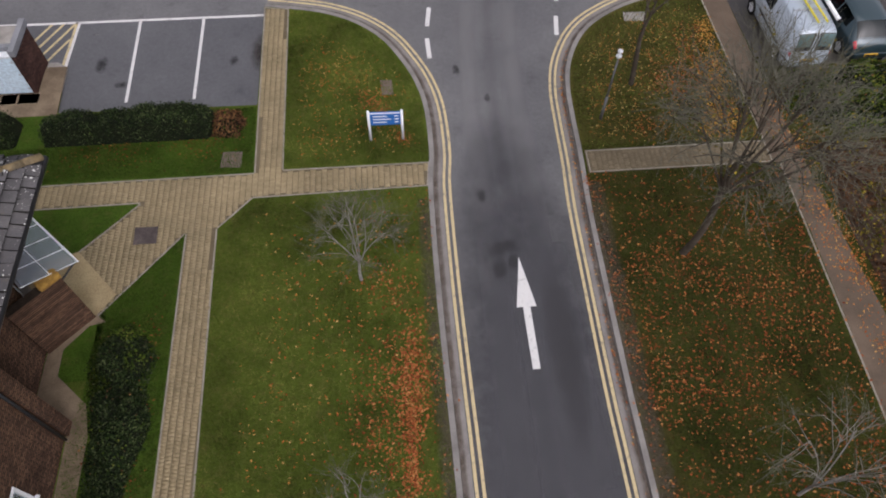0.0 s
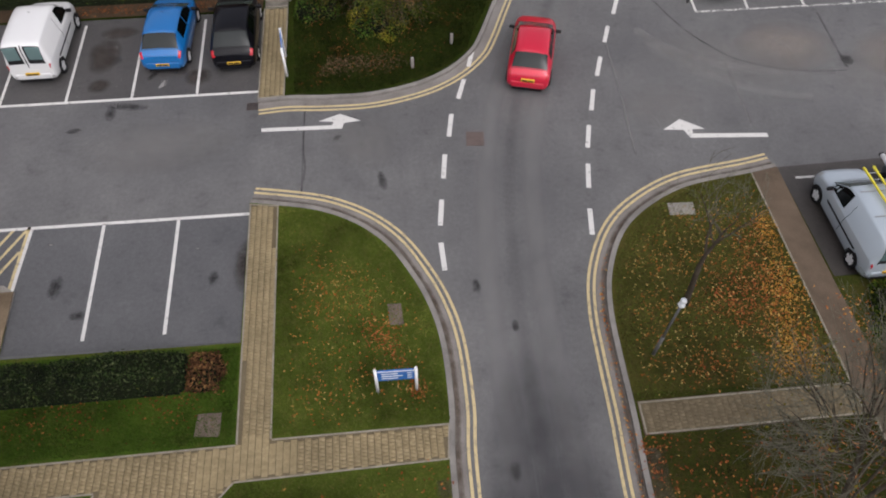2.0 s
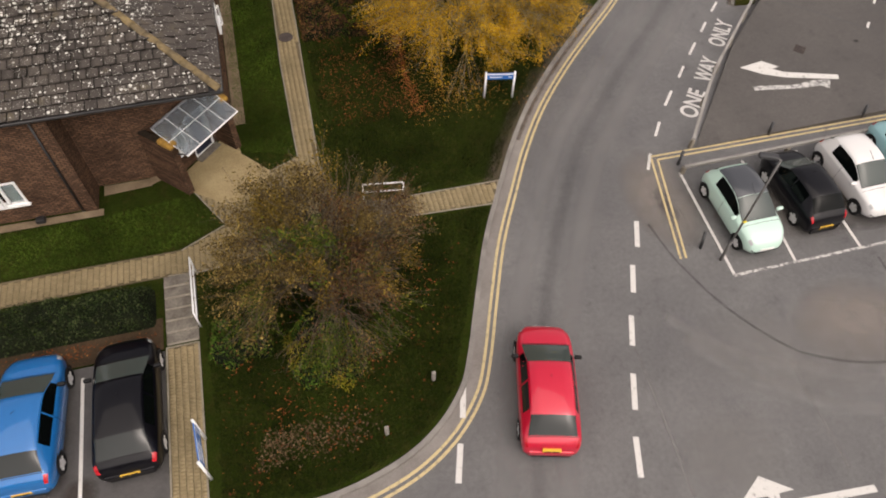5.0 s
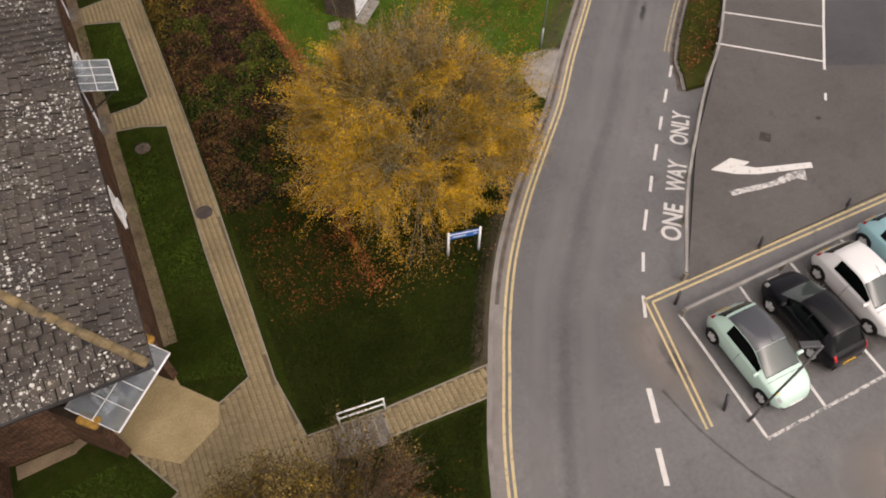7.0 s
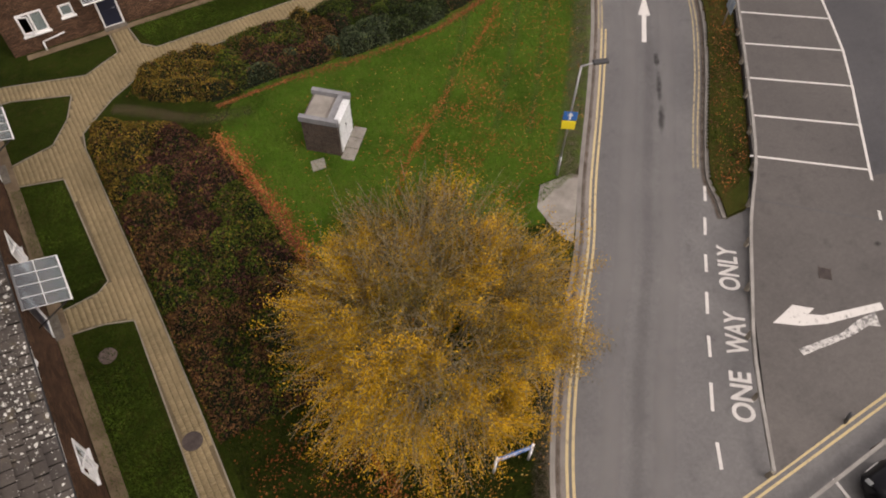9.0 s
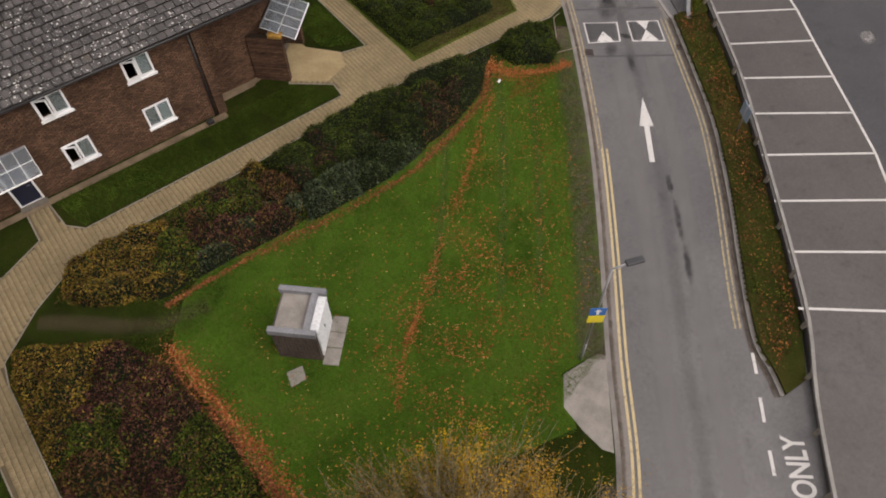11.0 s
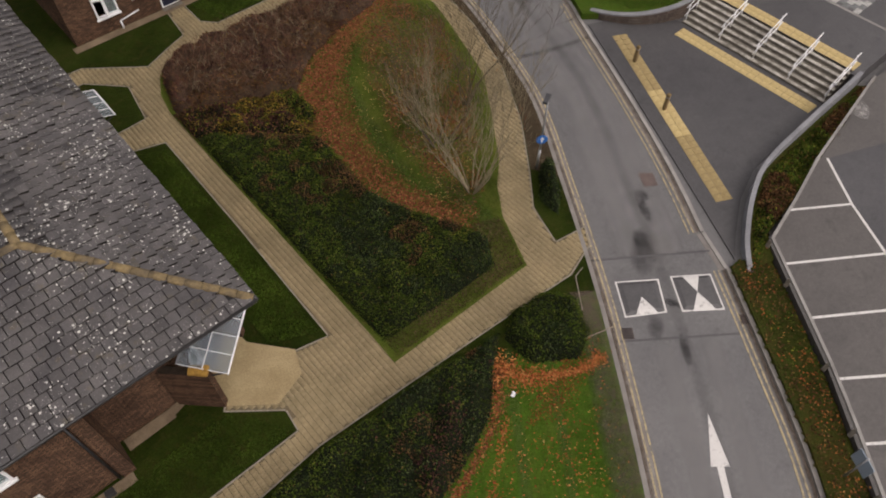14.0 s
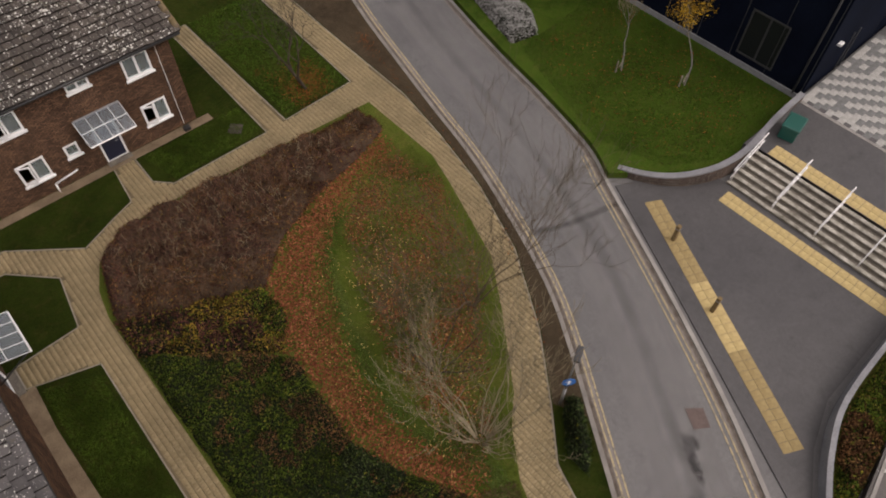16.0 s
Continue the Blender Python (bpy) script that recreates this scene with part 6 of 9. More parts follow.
    for s in (-1, 1):
        for y in (L * .5 - (.80 if not city else .62), -L * .5 + (.72 if not city else .56)):
            bm = bmesh.new()
            x0, x1 = s * (H2 - .2), s * (H2 + .012)
            prof_w = [(x0, r * .8), (x0, r * .97), (x0 + s * .03, r), (x1 - s * .03, r), (x1, r * .96), (x1, r * .66), (x1 - s * .03, r * .6)]
            rings = [[bm.verts.new((px, y + pr * math.cos(a), r + pr * math.sin(a))) for a in [k * math.tau / 20 for k in range(20)]] for px, pr in prof_w]
            for p, q in zip(rings, rings[1:]):
                for k in range(20):
                    bm.faces.new((p[k], p[(k + 1) % 20], q[(k + 1) % 20], q[k]))
            bmesh.ops.recalc_face_normals(bm, faces=bm.faces)
            wheel = part("wheel", bm, TYRE, c, "black tyre", smooth=True)
            bm = bmesh.new()
            hub = bm.verts.new((x1 - s * .002, y, r))
            rim = [bm.verts.new((x1 - s * (.004 if k % 4 < 2 else .03), y + r * .66 * math.cos(k * math.tau / 20), r + r * .66 * math.sin(k * math.tau / 20))) for k in range(20)]
            for k in range(20):
                bm.faces.new((hub, rim[k], rim[(k + 1) % 20]))
            part("rim", bm, RIM, wheel, "silver spoked rim")
            bm = bmesh.new()
            arch = [bm.verts.new((s * (H2 - .006), y + (r + .055) * math.cos(k * math.pi / 10), max(.2, r + (r + .055) * math.sin(k * math.pi / 10)))) for k in range(11)]
            bm.faces.new(arch)
            part("wheel_arch", bm, TRIM, c)
    if rack:
        for y in (-.9, .1):
            tubes("roof_bar", [((-H2 * .72, y, height + .08), (H2 * .72, y, height + .08), .022)], STEEL, c, sides=6)
    tubes("aerial", [((0, -L * .02 if not city else L * .05, height), (0, -L * .06, height + .16), .008)], TRIM, c, sides=5)
    return c


RED = paint("red_car_paint", (0.56, 0.006, 0.035))
BLUE = paint("blue_car_paint", (0.004, 0.135, 0.40))
BLACK = paint("black_car_paint", (0.002, 0.002, 0.004), 0)
BLACK.node_tree.nodes["Principled BSDF"].inputs["Coat Weight"].default_value = 0.25
BLACK.node_tree.nodes["Principled BSDF"].inputs["Specular IOR Level"].default_value = 0.18
WHITE_CAR = paint("white_car_paint", (0.68, 0.68, 0.68), 0)
MINT = paint("mint_car_paint", (0.5, 0.7, 0.62), 0)
SILVER = paint("silver_car_paint", (0.42, 0.48, 0.54), 0.2)
SLATE = paint("dark_teal_car_paint", (0.03, 0.055, 0.065), 0.3)
SKY = paint("pale_blue_car_paint", (0.3, 0.55, 0.6), 0)
DARK_ROOF = paint("dark_grey_roof", (0.05, 0.055, 0.065), 0.2)
car("hatchback_car", "bright red hatchback car driving along the road", pose(5.87, 30.03, 0, 0, 0, -15.2), RED, 4.0, 1.72, 1.46, plate_z=.6, lamps=(4.9, 5.9))
car("hatchback_car", "bright blue hatchback parked beside the hedge", pose(-8.6, 32.5, 0, 0, 0, -2), BLUE, 4.1, 1.75, 1.47)
car("hatchback_car", "black hatchback parked in a bay", pose(-5.95, 32.4, 0, 0, 0, 1), BLACK, 4.15, 1.78, 1.47)
car("panel_van", "white panel van parked in a bay", pose(-13.5, 32.4, 0, 0, 0, 0), WHITE_CAR, 4.25, 1.78, 1.82, kind="van")
car("panel_van", "silver panel van parked with ladders on its roof", pose(15.25, 20.6, 0, 0, 0, 0), SILVER, 4.2, 1.76, 1.8, kind="van", rack=True)
car("estate_car", "dark teal car parked beside the van", pose(17.85, 20.85, 0, 0, 0, 0), SLATE, 4.3, 1.76, 1.5)
car("city_car", "mint green city car with dark roof, parked", pose(14.88, 34.75, 0, 0, 0, 180), MINT, 3.55, 1.63, 1.48, kind="city", roof_mat=DARK_ROOF)
car("city_car", "small black car parked in a bay", pose(17.35, 35.1, 0, 0, 0, 0), BLACK, 3.5, 1.56, 1.5, kind="hatch", rear=SIDE_GLASS, lamps=(4.6, 6.1))
car("city_car", "white rounded city car parked nose out", pose(19.8, 35.15, 0, 0, 0, 180), WHITE_CAR, 3.55, 1.63, 1.48, kind="city")
car("city_car", "pale blue city car parked nose out", pose(22.3, 35.5, 0, 0, 0, 180), SKY, 3.55, 1.63, 1.48, kind="city")
# ladders lie on the van's roof bars
def ladder(at, length, material, label):
    t = thing("ladder", label, "ladder", at=at)
    for x in (-.17, .17):
        boxed("stile", (x - .03, -length / 2, 0), (x + .03, length / 2, .06), material, t, bevel=.008)
    for k in range(int(length / .28)):
        y = -length / 2 + .2 + .28 * k
        tubes("rung", [((-.15, y, .03), (.15, y, .03), .018)], STEEL, t, sides=6)


LADDER_Y = principled("yellow_fibreglass", (0.7, 0.6, 0.04), 0.5)
ladder(pose(15.35, 20.3, 1.9, 0, 0, 3), 2.7, LADDER_Y, "yellow ladder with steel rungs on the van roof")
pipe = thing("pipe_carrier", "white plastic pipe tube on the van roof", "pipe carrier", at=pose(15.95, 20.5, 1.98, 0, 0, 1))
tubes("tube", [((0, -1.6, 0), (0, 1.6, 0), .075)], SIGN_WHITE, pipe, sides=12)
for y in (-1.6, 1.6):
    tubes("cap", [((0, y - .03, 0), (0, y + .03, 0), .082)], TRIM, pipe, "black end cap", sides=12)

# ---- plants ----
def seg_mesh(name, segs, material, parent, label="", sides=4):
    """Tapered round limbs joined in one mesh."""
    A = np.array([s[0] for s in segs], float)
    B = np.array([s[1] for s in segs], float)
    r0 = np.array([s[2] for s in segs])[:, None, None]
    r1 = np.array([s[3] for s in segs])[:, None, None]
    d = B - A
    d /= np.linalg.norm(d, axis=1)[:, None] + 1e-9
    ref = np.where(np.abs(d[:, 2:3]) > 0.9, [[1.0, 0, 0]], [[0, 0, 1.0]])
    u = np.cross(d, ref)
    u /= np.linalg.norm(u, axis=1)[:, None]
    w = np.cross(d, u)
    k = np.arange(sides) * math.tau / sides
    ring = u[:, None, :] * np.cos(k)[None, :, None] + w[:, None, :] * np.sin(k)[None, :, None]
    v = np.concatenate([A[:, None] + ring * r0, B[:, None] + ring * r1], 1).reshape(-1, 3)
    base_i = (np.arange(len(segs)) * 2 * sides)[:, None, None]
    q = np.array([[i, (i + 1) % sides, (i + 1) % sides + sides, i + sides] for i in range(sides)])[None]
    return fast(name, v, (base_i + q).reshape(-1, 4), material, parent, label)


def grow(rng, start, direction, length, radius, level, out, up=0.1, fan=0.7, kids=(5, 6, 6), wander=0.16, shrink=0.6):
    """Limbs that fork level by level; out collects (from, to, r0, r1, level)."""
    p, d = np.array(start, float), np.array(direction, float)
    n = 5 if level > 0 else 3
    nodes = []
    for i in range(n):
        d = d + rng.normal(size=3) * wander + np.array([0, 0, up * 0.3])
        d /= np.linalg.norm(d)
        q = p + d * length / n
        ra, rb = radius * (1 - 0.75 * i / n), radius * (1 - 0.75 * (i + 1) / n)
        out.append((p, q, ra, rb, level))
        nodes.append((q, d.copy(), rb))
        p = q
    if level == 0:
        return
    for k in range(kids[level - 1]):
        f = 0.3 + 0.7 * (k + rng.random()) / kids[level - 1]
        i = min(n - 1, int(f * n))
        q, dd, rr = nodes[i]
        side = rng.normal(size=3)
        side -= dd * side.dot(dd)
        side /= np.linalg.norm(side)
        nd = dd * (1 - fan * 0.5) + side * fan + np.array([0, 0, up])
        nd /= np.linalg.norm(nd)
        grow(rng, q, nd, length * shrink * (0.75 + 0.5 * rng.random()), rr * 0.75, level - 1, out, up, fan, kids, wander, shrink)


def tree(name, label, base, height, seed, bark, twig, stems=1, radius=0.09, fan=0.7, up=0.25, kids=(5, 5, 5), leaves=(), lean=0.25, clear=0.3, shrink=0.55, thin=1.0):
    rng = np.random.default_rng(seed)
    t = thing(name, label, "tree")
    segs = []
    for s in range(stems):
        a = rng.random() * math.tau
        d = np.array([math.cos(a) * lean, math.sin(a) * lean, 1.0])
        d /= np.linalg.norm(d)
        p0 = np.array(base) + np.array([math.cos(a), math.sin(a), 0]) * (0.12 if stems > 1 else 0)
        p1 = p0 + d * height * clear
        segs.append((p0 - np.array([0, 0, 0.1]), p1, radius * 1.25, radius, 9))
        grow(rng, p1, d, height * (1 - clear) * 0.85, radius, 3, segs, up, fan, kids, 0.14, shrink)
    trunk = [s[:4] for s in segs if s[4] >= 2]
    twigs = [(a, b, max(r0, 0.006) * thin, max(r1, 0.004) * thin) for a, b, r0, r1, lv in segs if lv < 2]
    seg_mesh("trunk", trunk, bark, t, "forked trunk and limbs", 7)
    seg_mesh("twig_spray", twigs, twig, t, "fine branching twigs", 4)["kind"] = "stuff"
    ends = np.array([s[1] for s in segs if s[4] <= 1])
    for mat, n, size, spread in leaves:
        pick = ends[rng.integers(len(ends), size=n)]
        c = pick + rng.normal(size=(n, 3)) * spread
        c[:, 2] = np.maximum(c[:, 2], base[2] + 0.15)
        v, f = leaf_quads(c, size * (0.6 + 0.8 * rng.random(n)), rng)
        ob = fast("foliage", v, f, mat, t, "loose sprays of small leaves")
    return t


def crown_tree(name, label, base, centre, radii, seed, bark, twig, stems=12, trunk=None, radius=0.07, subs=9, twigs=8, leaves=(), twig_r=0.006, inner=0.55, low=-0.25, ragged=0.11, spray=0.2):
    """A tree whose limbs fan out to fill a rounded crown; trunk is the fork's height for a single trunk, leaves = [(material, count, size, share of sprays)]."""
    rng = np.random.default_rng(seed)
    t = thing(name, label, "tree")
    base, centre, radii = np.array(base, float), np.array(centre, float), np.array(radii, float)

    def unit(v):
        return v / np.linalg.norm(v)

    def curve(a, b, r0, r1, bow, k, out):
        prev = a
        off = rng.normal(size=3) * np.linalg.norm(b - a) * 0.06 + np.array([0, 0, bow])
        for i in range(1, k + 1):
            u = i / k
            q = a + (b - a) * u + off * 4 * u * (1 - u)
            out.append((prev, q, r0 + (r1 - r0) * (i - 1) / k, r0 + (r1 - r0) * u))
            prev = q

    limbs, fine, sprays = [], [], []
    fork = base + np.array([0, 0, 0.0])
    if trunk:
        fork = base + np.array([(centre[0] - base[0]) * 0.3, (centre[1] - base[1]) * 0.3, trunk])
        curve(base - np.array([0, 0, 0.1]), fork, radius * 1.5, radius * 1.1, 0, 4, limbs)
    for s in range(stems):
        a = s * 2.39996 + rng.normal() * 0.25
        h = low + (0.98 - low) * ((s + 0.5) / stems) ** 0.8
        d1 = unit(np.array([math.cos(a) * math.sqrt(max(0, 1 - h * h)), math.sin(a) * math.sqrt(max(0, 1 - h * h)), h]))
        p1 = centre + d1 * radii * inner * (0.8 + 0.4 * rng.random())
        start = fork if trunk else base + np.array([math.cos(a), math.sin(a), 0]) * 0.15 - np.array([0, 0, 0.1])
        r = radius * (0.6 + 0.4 * rng.random()) * (1.0 if not trunk else 0.7)
        curve(start, p1, r, r * 0.5, np.linalg.norm(p1 - start) * 0.08, 5, limbs)
        for k in range(subs):
            d2 = unit(d1 + rng.normal(size=3) * 0.42)
            p2 = centre + d2 * radii * (inner + 0.25 + 0.12 * rng.random())
            g = 0.55 + 0.45 * rng.random()
            q = start + (p1 - start) * g + np.array([0, 0, 4 * g * (1 - g) * np.linalg.norm(p1 - start) * 0.08])
            curve(q, p2, r * 0.42, max(twig_r, r * 0.16), 0.1, 3, limbs)
            lobe = 0.95 - ragged * 0.4 + ragged * math.sin(3 * a + 2 * d2[2] + seed) + (0.04 + ragged * 0.35) * rng.normal()
            ends = []
            for m in range(twigs):
                d3 = unit(d2 + rng.normal(size=3) * spray)
                p3 = centre + d3 * radii * (lobe + 0.07 * rng.normal())
                p3[2] = max(p3[2], base[2] + 0.3)
                g = 0.3 + 0.7 * rng.random()
                q2 = q + (p2 - q) * g
                curve(q2, p3, max(twig_r * 1.3, r * 0.12), twig_r * 0.6, 0.06, 2, fine)
                ends.append((q2, p3))
                for _ in range(2):
                    e = q2 + (p3 - q2) * (0.4 + 0.5 * rng.random())
                    fine.append((e, e + (unit(p3 - q2) + rng.normal(size=3) * 0.5) * 0.3, twig_r * 0.7, twig_r * 0.5))
            sprays.append(ends)
    seg_mesh("trunk", limbs, bark, t, "forked trunk and limbs", 7)
    seg_mesh("twig_spray", fine, twig, t, "fine branching twigs", 4)["kind"] = "stuff"
    if leaves:
        mid = np.array([np.mean([e for _, e in sp], axis=0) for sp in sprays]) - centre
        mid /= radii
        w = np.array([[l[3] * math.exp(float(np.dot(l[4], q))) for l in leaves] for q in mid])
        w = np.cumsum(w, 1) / w.sum(1)[:, None]
        pick = (rng.random(len(sprays))[:, None] > w).sum(1).clip(0, len(leaves) - 1)
        thick = 0.2 + 1.6 * rng.random(len(sprays)) ** 1.5
        for i, (mat, n, size, _, _) in enumerate(leaves):
            mine = [j for j in range(len(sprays)) if pick[j] == i]
            if not mine:
                continue
            w = thick[mine] / thick[mine].sum()
            j = rng.choice(mine, size=n, p=w)
            A = np.array([sprays[k][int(u)] for k, u in zip(j, rng.random(n) * twigs)])
            u = 0.35 + 0.68 * rng.random((n, 1)) ** 0.8
            c = A[:, 0] + (A[:, 1] - A[:, 0]) * u + rng.normal(size=(n, 3)) * 0.11
            c[:, 2] = np.maximum(c[:, 2], base[2] + 0.15)
            v, f = leaf_quads(c, size * (0.6 + 0.8 * rng.random(n)), rng, droop=0.3)
            fast("foliage", v, f, mat, t, "loose sprays of small leaves")
    return t


def poly_edge_distance(x, y, poly):
    p = np.array([tuple(q) for q in poly])
    d = np.full(len(x), 1e9)
    for i in range(len(p)):
        a, b = p[i], p[(i + 1) % len(p)]
        ab = b - a
        t = np.clip(((x - a[0]) * ab[0] + (y - a[1]) * ab[1]) / (ab @ ab + 1e-9), 0, 1)
        d = np.minimum(d, np.hypot(x - a[0] - t * ab[0], y - a[1] - t * ab[1]))
    return d


def lumps(x, y, seed, scale):
    """Smooth random heights from 0 to 1 over the plan."""
    rng = np.random.default_rng(seed)
    h = np.zeros(len(x))
    for k in range(14):
        a = rng.random() * math.tau
        f = scale * (0.5 + 2.2 * rng.random())
        h += np.sin((x * math.cos(a) + y * math.sin(a)) * f + rng.random() * 7) / (1 + 0.4 * k)
    h -= h.min()
    return h / (h.max() + 1e-9)


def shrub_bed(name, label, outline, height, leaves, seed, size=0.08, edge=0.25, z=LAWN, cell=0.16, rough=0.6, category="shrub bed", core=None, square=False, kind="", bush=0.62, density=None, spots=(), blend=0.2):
    """Shrubs over an outline: domed bushes of one species each, with a dark core and many leaves; leaves = [(material, weight), ...]."""
    rng = np.random.default_rng(seed)
    outline = [Vector(p) for p in outline]
    t = thing(name, label, category, kind=kind)
    p = np.array([tuple(q) for q in outline])
    area = abs(sum(a.x * b.y - b.x * a.y for a, b in zip(outline, outline[1:] + outline[:1]))) / 2
    nb = max(3, int(area / (bush * bush) * 1.25))
    centres = scatter(outline, nb, rng)
    wide = bush * (0.75 + 0.75 * rng.random(len(centres)))
    tall = 1 - rough * rng.random(len(centres)) ** 0.8
    weight = np.array([w for _, w in leaves], float)
    # neighbouring bushes tend to be of one species
    drift = lumps(centres[:, 0], centres[:, 1], seed + 5, 0.55)
    order = np.cumsum(weight / weight.sum())
    kindof = np.searchsorted(order, np.clip(0.62 * (np.argsort(np.argsort(drift)) / len(drift)) + 0.38 * rng.random(len(drift)), 0, 0.9999))

    if spots:
        # the species whose drift lies nearest, with ragged borders
        q = np.array([(a, b) for a, b, _ in spots])
        far = np.hypot(centres[:, None, 0] - q[None, :, 0], centres[:, None, 1] - q[None, :, 1]) + rng.normal(size=(len(centres), len(q))) * 0.55
        kindof = np.array([k for _, _, k in spots])[far.argmin(1)]

    def top(x, y):
        ins = inside(x, y, p)
        d = poly_edge_distance(x, y, outline)
        e = np.clip(d / edge, 0, 1)
        e = np.sqrt(1 - (1 - e) ** 2) if square else e * (2 - e)
        best, who = np.full(len(x), -1.0), np.zeros(len(x), int)
        for k, ((cx, cy), r, h) in enumerate(zip(centres, wide, tall)):
            q = ((x - cx) ** 2 + (y - cy) ** 2) / (r * r)
            near = q < 1
            v = np.where(near, h * np.sqrt(np.maximum(0, 1 - q * 0.85)), -1)
            up = v > best
            best[up], who[up] = v[up], k
        best = np.maximum(best, 0.75 * (1 - rough))
        fine = lumps(x, y, seed + 9, 5.0) * 0.2 * rough
        return np.where(ins, z + height * e * np.maximum(0.12, best - fine), z - 0.06), ins, who

    nx, ny = [int(k) for k in (p.max(0) - p.min(0)) / cell + 4]
    lo = p.min(0) - cell
    gx, gy = np.meshgrid(lo[0] + np.arange(nx) * cell, lo[1] + np.arange(ny) * cell, indexing="ij")
    X, Y = gx.ravel(), gy.ravel()
    H, ins, _ = top(X, Y)
    H = np.where(ins, np.maximum(z - 0.02, H - size * 0.8), H)
    keep = ins.reshape(nx, ny)
    k2 = keep.copy()
    k2[1:] |= keep[:-1]
    k2[:-1] |= keep[1:]
    k2[:, 1:] |= keep[:, :-1]
    k2[:, :-1] |= keep[:, 1:]
    idx = np.arange(nx * ny).reshape(nx, ny)
    cellok = k2[:-1, :-1] & k2[1:, :-1] & k2[1:, 1:] & k2[:-1, 1:]
    q = np.stack([idx[:-1, :-1], idx[1:, :-1], idx[1:, 1:], idx[:-1, 1:]], -1)[cellok]
    used = np.unique(q)
    remap = np.zeros(nx * ny, int)
    remap[used] = np.arange(len(used))
    # the default core is coloured near-black to stand for shade among the leaves
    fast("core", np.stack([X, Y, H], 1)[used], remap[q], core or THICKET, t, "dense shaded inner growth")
    n = int(area * (density or min(1500, 9.5 / (size * size))))
    xy = scatter(outline, n, rng)
    x, y = xy[:, 0], xy[:, 1]
    hh, _, who = top(x, y)
    zz = hh - (hh - z) * (rng.random(len(x)) ** 2.2) * 0.6 + (rng.random(len(x)) - 0.2) * size * 0.7
    c = np.stack([x + rng.normal(size=len(x)) * 0.04, y + rng.normal(size=len(x)) * 0.04, np.maximum(zz, z + 0.02)], 1)
    scale = size * (0.55 + 0.9 * rng.random(len(x)))
    sp = kindof[who]
    stray = rng.random(len(x)) < blend
    sp[stray] = np.searchsorted(order, rng.random(stray.sum()) * 0.9999)
    for i, (mat, w) in enumerate(leaves):
        m = sp == i
        if m.any():
            v, f = leaf_quads(c[m], scale[m], rng)
            fast("foliage", v, f, mat, t, "small dense leaves")
    return t


def wands(parent, outline, n, length, seed, material, z=LAWN, r=0.008):
    """Bare upright stems in a bed."""
    rng = np.random.default_rng(seed)
    xy = scatter([Vector(p) for p in outline], n, rng)
    segs = []
    for x, y in xy:
        d = rng.normal(size=3) * [0.45, 0.45, 0]
        a = np.array([x, y, z])
        l = length * (0.5 + rng.random())
        m = a + np.array([d[0] * 0.3, d[1] * 0.3, 0.55]) * l
        b = a + np.array([d[0], d[1], 1.0]) * l
        segs += [(a, m, r * 1.3, r), (m, b, r, r * 0.5)]
        for k in range(3):
            e = m + (b - m) * rng.random()
            segs.append((e, e + rng.normal(size=3) * l * 0.2 + np.array([0, 0, 0.1 * l]), r * 0.7, r * 0.35))
    seg_mesh("stem_mat", segs, material, parent, "bare upright stems", 4)["kind"] = "stuff"


def litter(name, label, outline, n, material, seed, size=0.075, z=LAWN + 0.012, along=None, width=0.4, soft=0.9, clump=0.75, breaks=0.0):
    """Fallen leaves lying on the ground, thinning out towards the outline and gathered in drifts, or drifted along a line."""
    rng = np.random.default_rng(seed)
    if along is None:
        xy = scatter([Vector(p) for p in outline], n * 4, rng)
        d = poly_edge_distance(xy[:, 0], xy[:, 1], outline)
        w = np.clip(d / soft, 0.0, 1) * (1 - clump + clump * np.clip(2.4 * lumps(xy[:, 0], xy[:, 1], seed, 1.3) - 0.75, 0, 1))
        xy = xy[rng.random(len(xy)) < w][:n]
    else:
        line = spline(along, 5)
        seg = rng.integers(len(line) - 1, size=n)
        t = rng.random(n)
        P = np.array([tuple(p) for p in line])
        xy = P[seg] * (1 - t)[:, None] + P[seg + 1] * t[:, None]
        gather = 0.35 + 1.3 * lumps(xy[:, 0], xy[:, 1], seed, 1.1)
        keep = lumps(xy[:, 0], xy[:, 1], seed + 3, 1.6) > breaks * rng.random(n)
        xy, gather, n = xy[keep], gather[keep], int(keep.sum())
        xy = xy + rng.normal(size=(n, 2)) * width * (0.3 + 0.9 * rng.random((n, 1))) * gather[:, None]
    c = np.column_stack([xy, z + rng.random(len(xy)) * 0.03])
    v, f = leaf_quads(c, size * (0.55 + 0.8 * rng.random(len(c))), rng, flat=0.82)
    ob = fast(name, v, f, material)
    return tagged(ob, label, "fallen leaves", kind="stuff")


def tufts(name, label, outline, n, material, seed, h=0.09, z=LAWN):
    """Blades of grass, two triangles each, over an outline."""
    rng = np.random.default_rng(seed)
    xy = scatter([Vector(p) for p in outline], n, rng)
    n = len(xy)
    a = rng.random(n) * math.tau
    w = 0.007 + 0.008 * rng.random(n)
    hh = h * (0.35 + 0.8 * rng.random(n))
    tip = np.column_stack([xy + rng.normal(size=(n, 2)) * 0.05, z + hh])
    l = np.column_stack([xy[:, 0] - np.cos(a) * w, xy[:, 1] - np.sin(a) * w, np.full(n, z)])
    r = np.column_stack([xy[:, 0] + np.cos(a) * w, xy[:, 1] + np.sin(a) * w, np.full(n, z)])
    v = np.stack([l, r, tip], 1).reshape(-1, 3)
    f = np.arange(3 * n).reshape(-1, 3)
    ob = fast(name, v, f, material)
    return tagged(ob, label, "grass", kind="stuff")


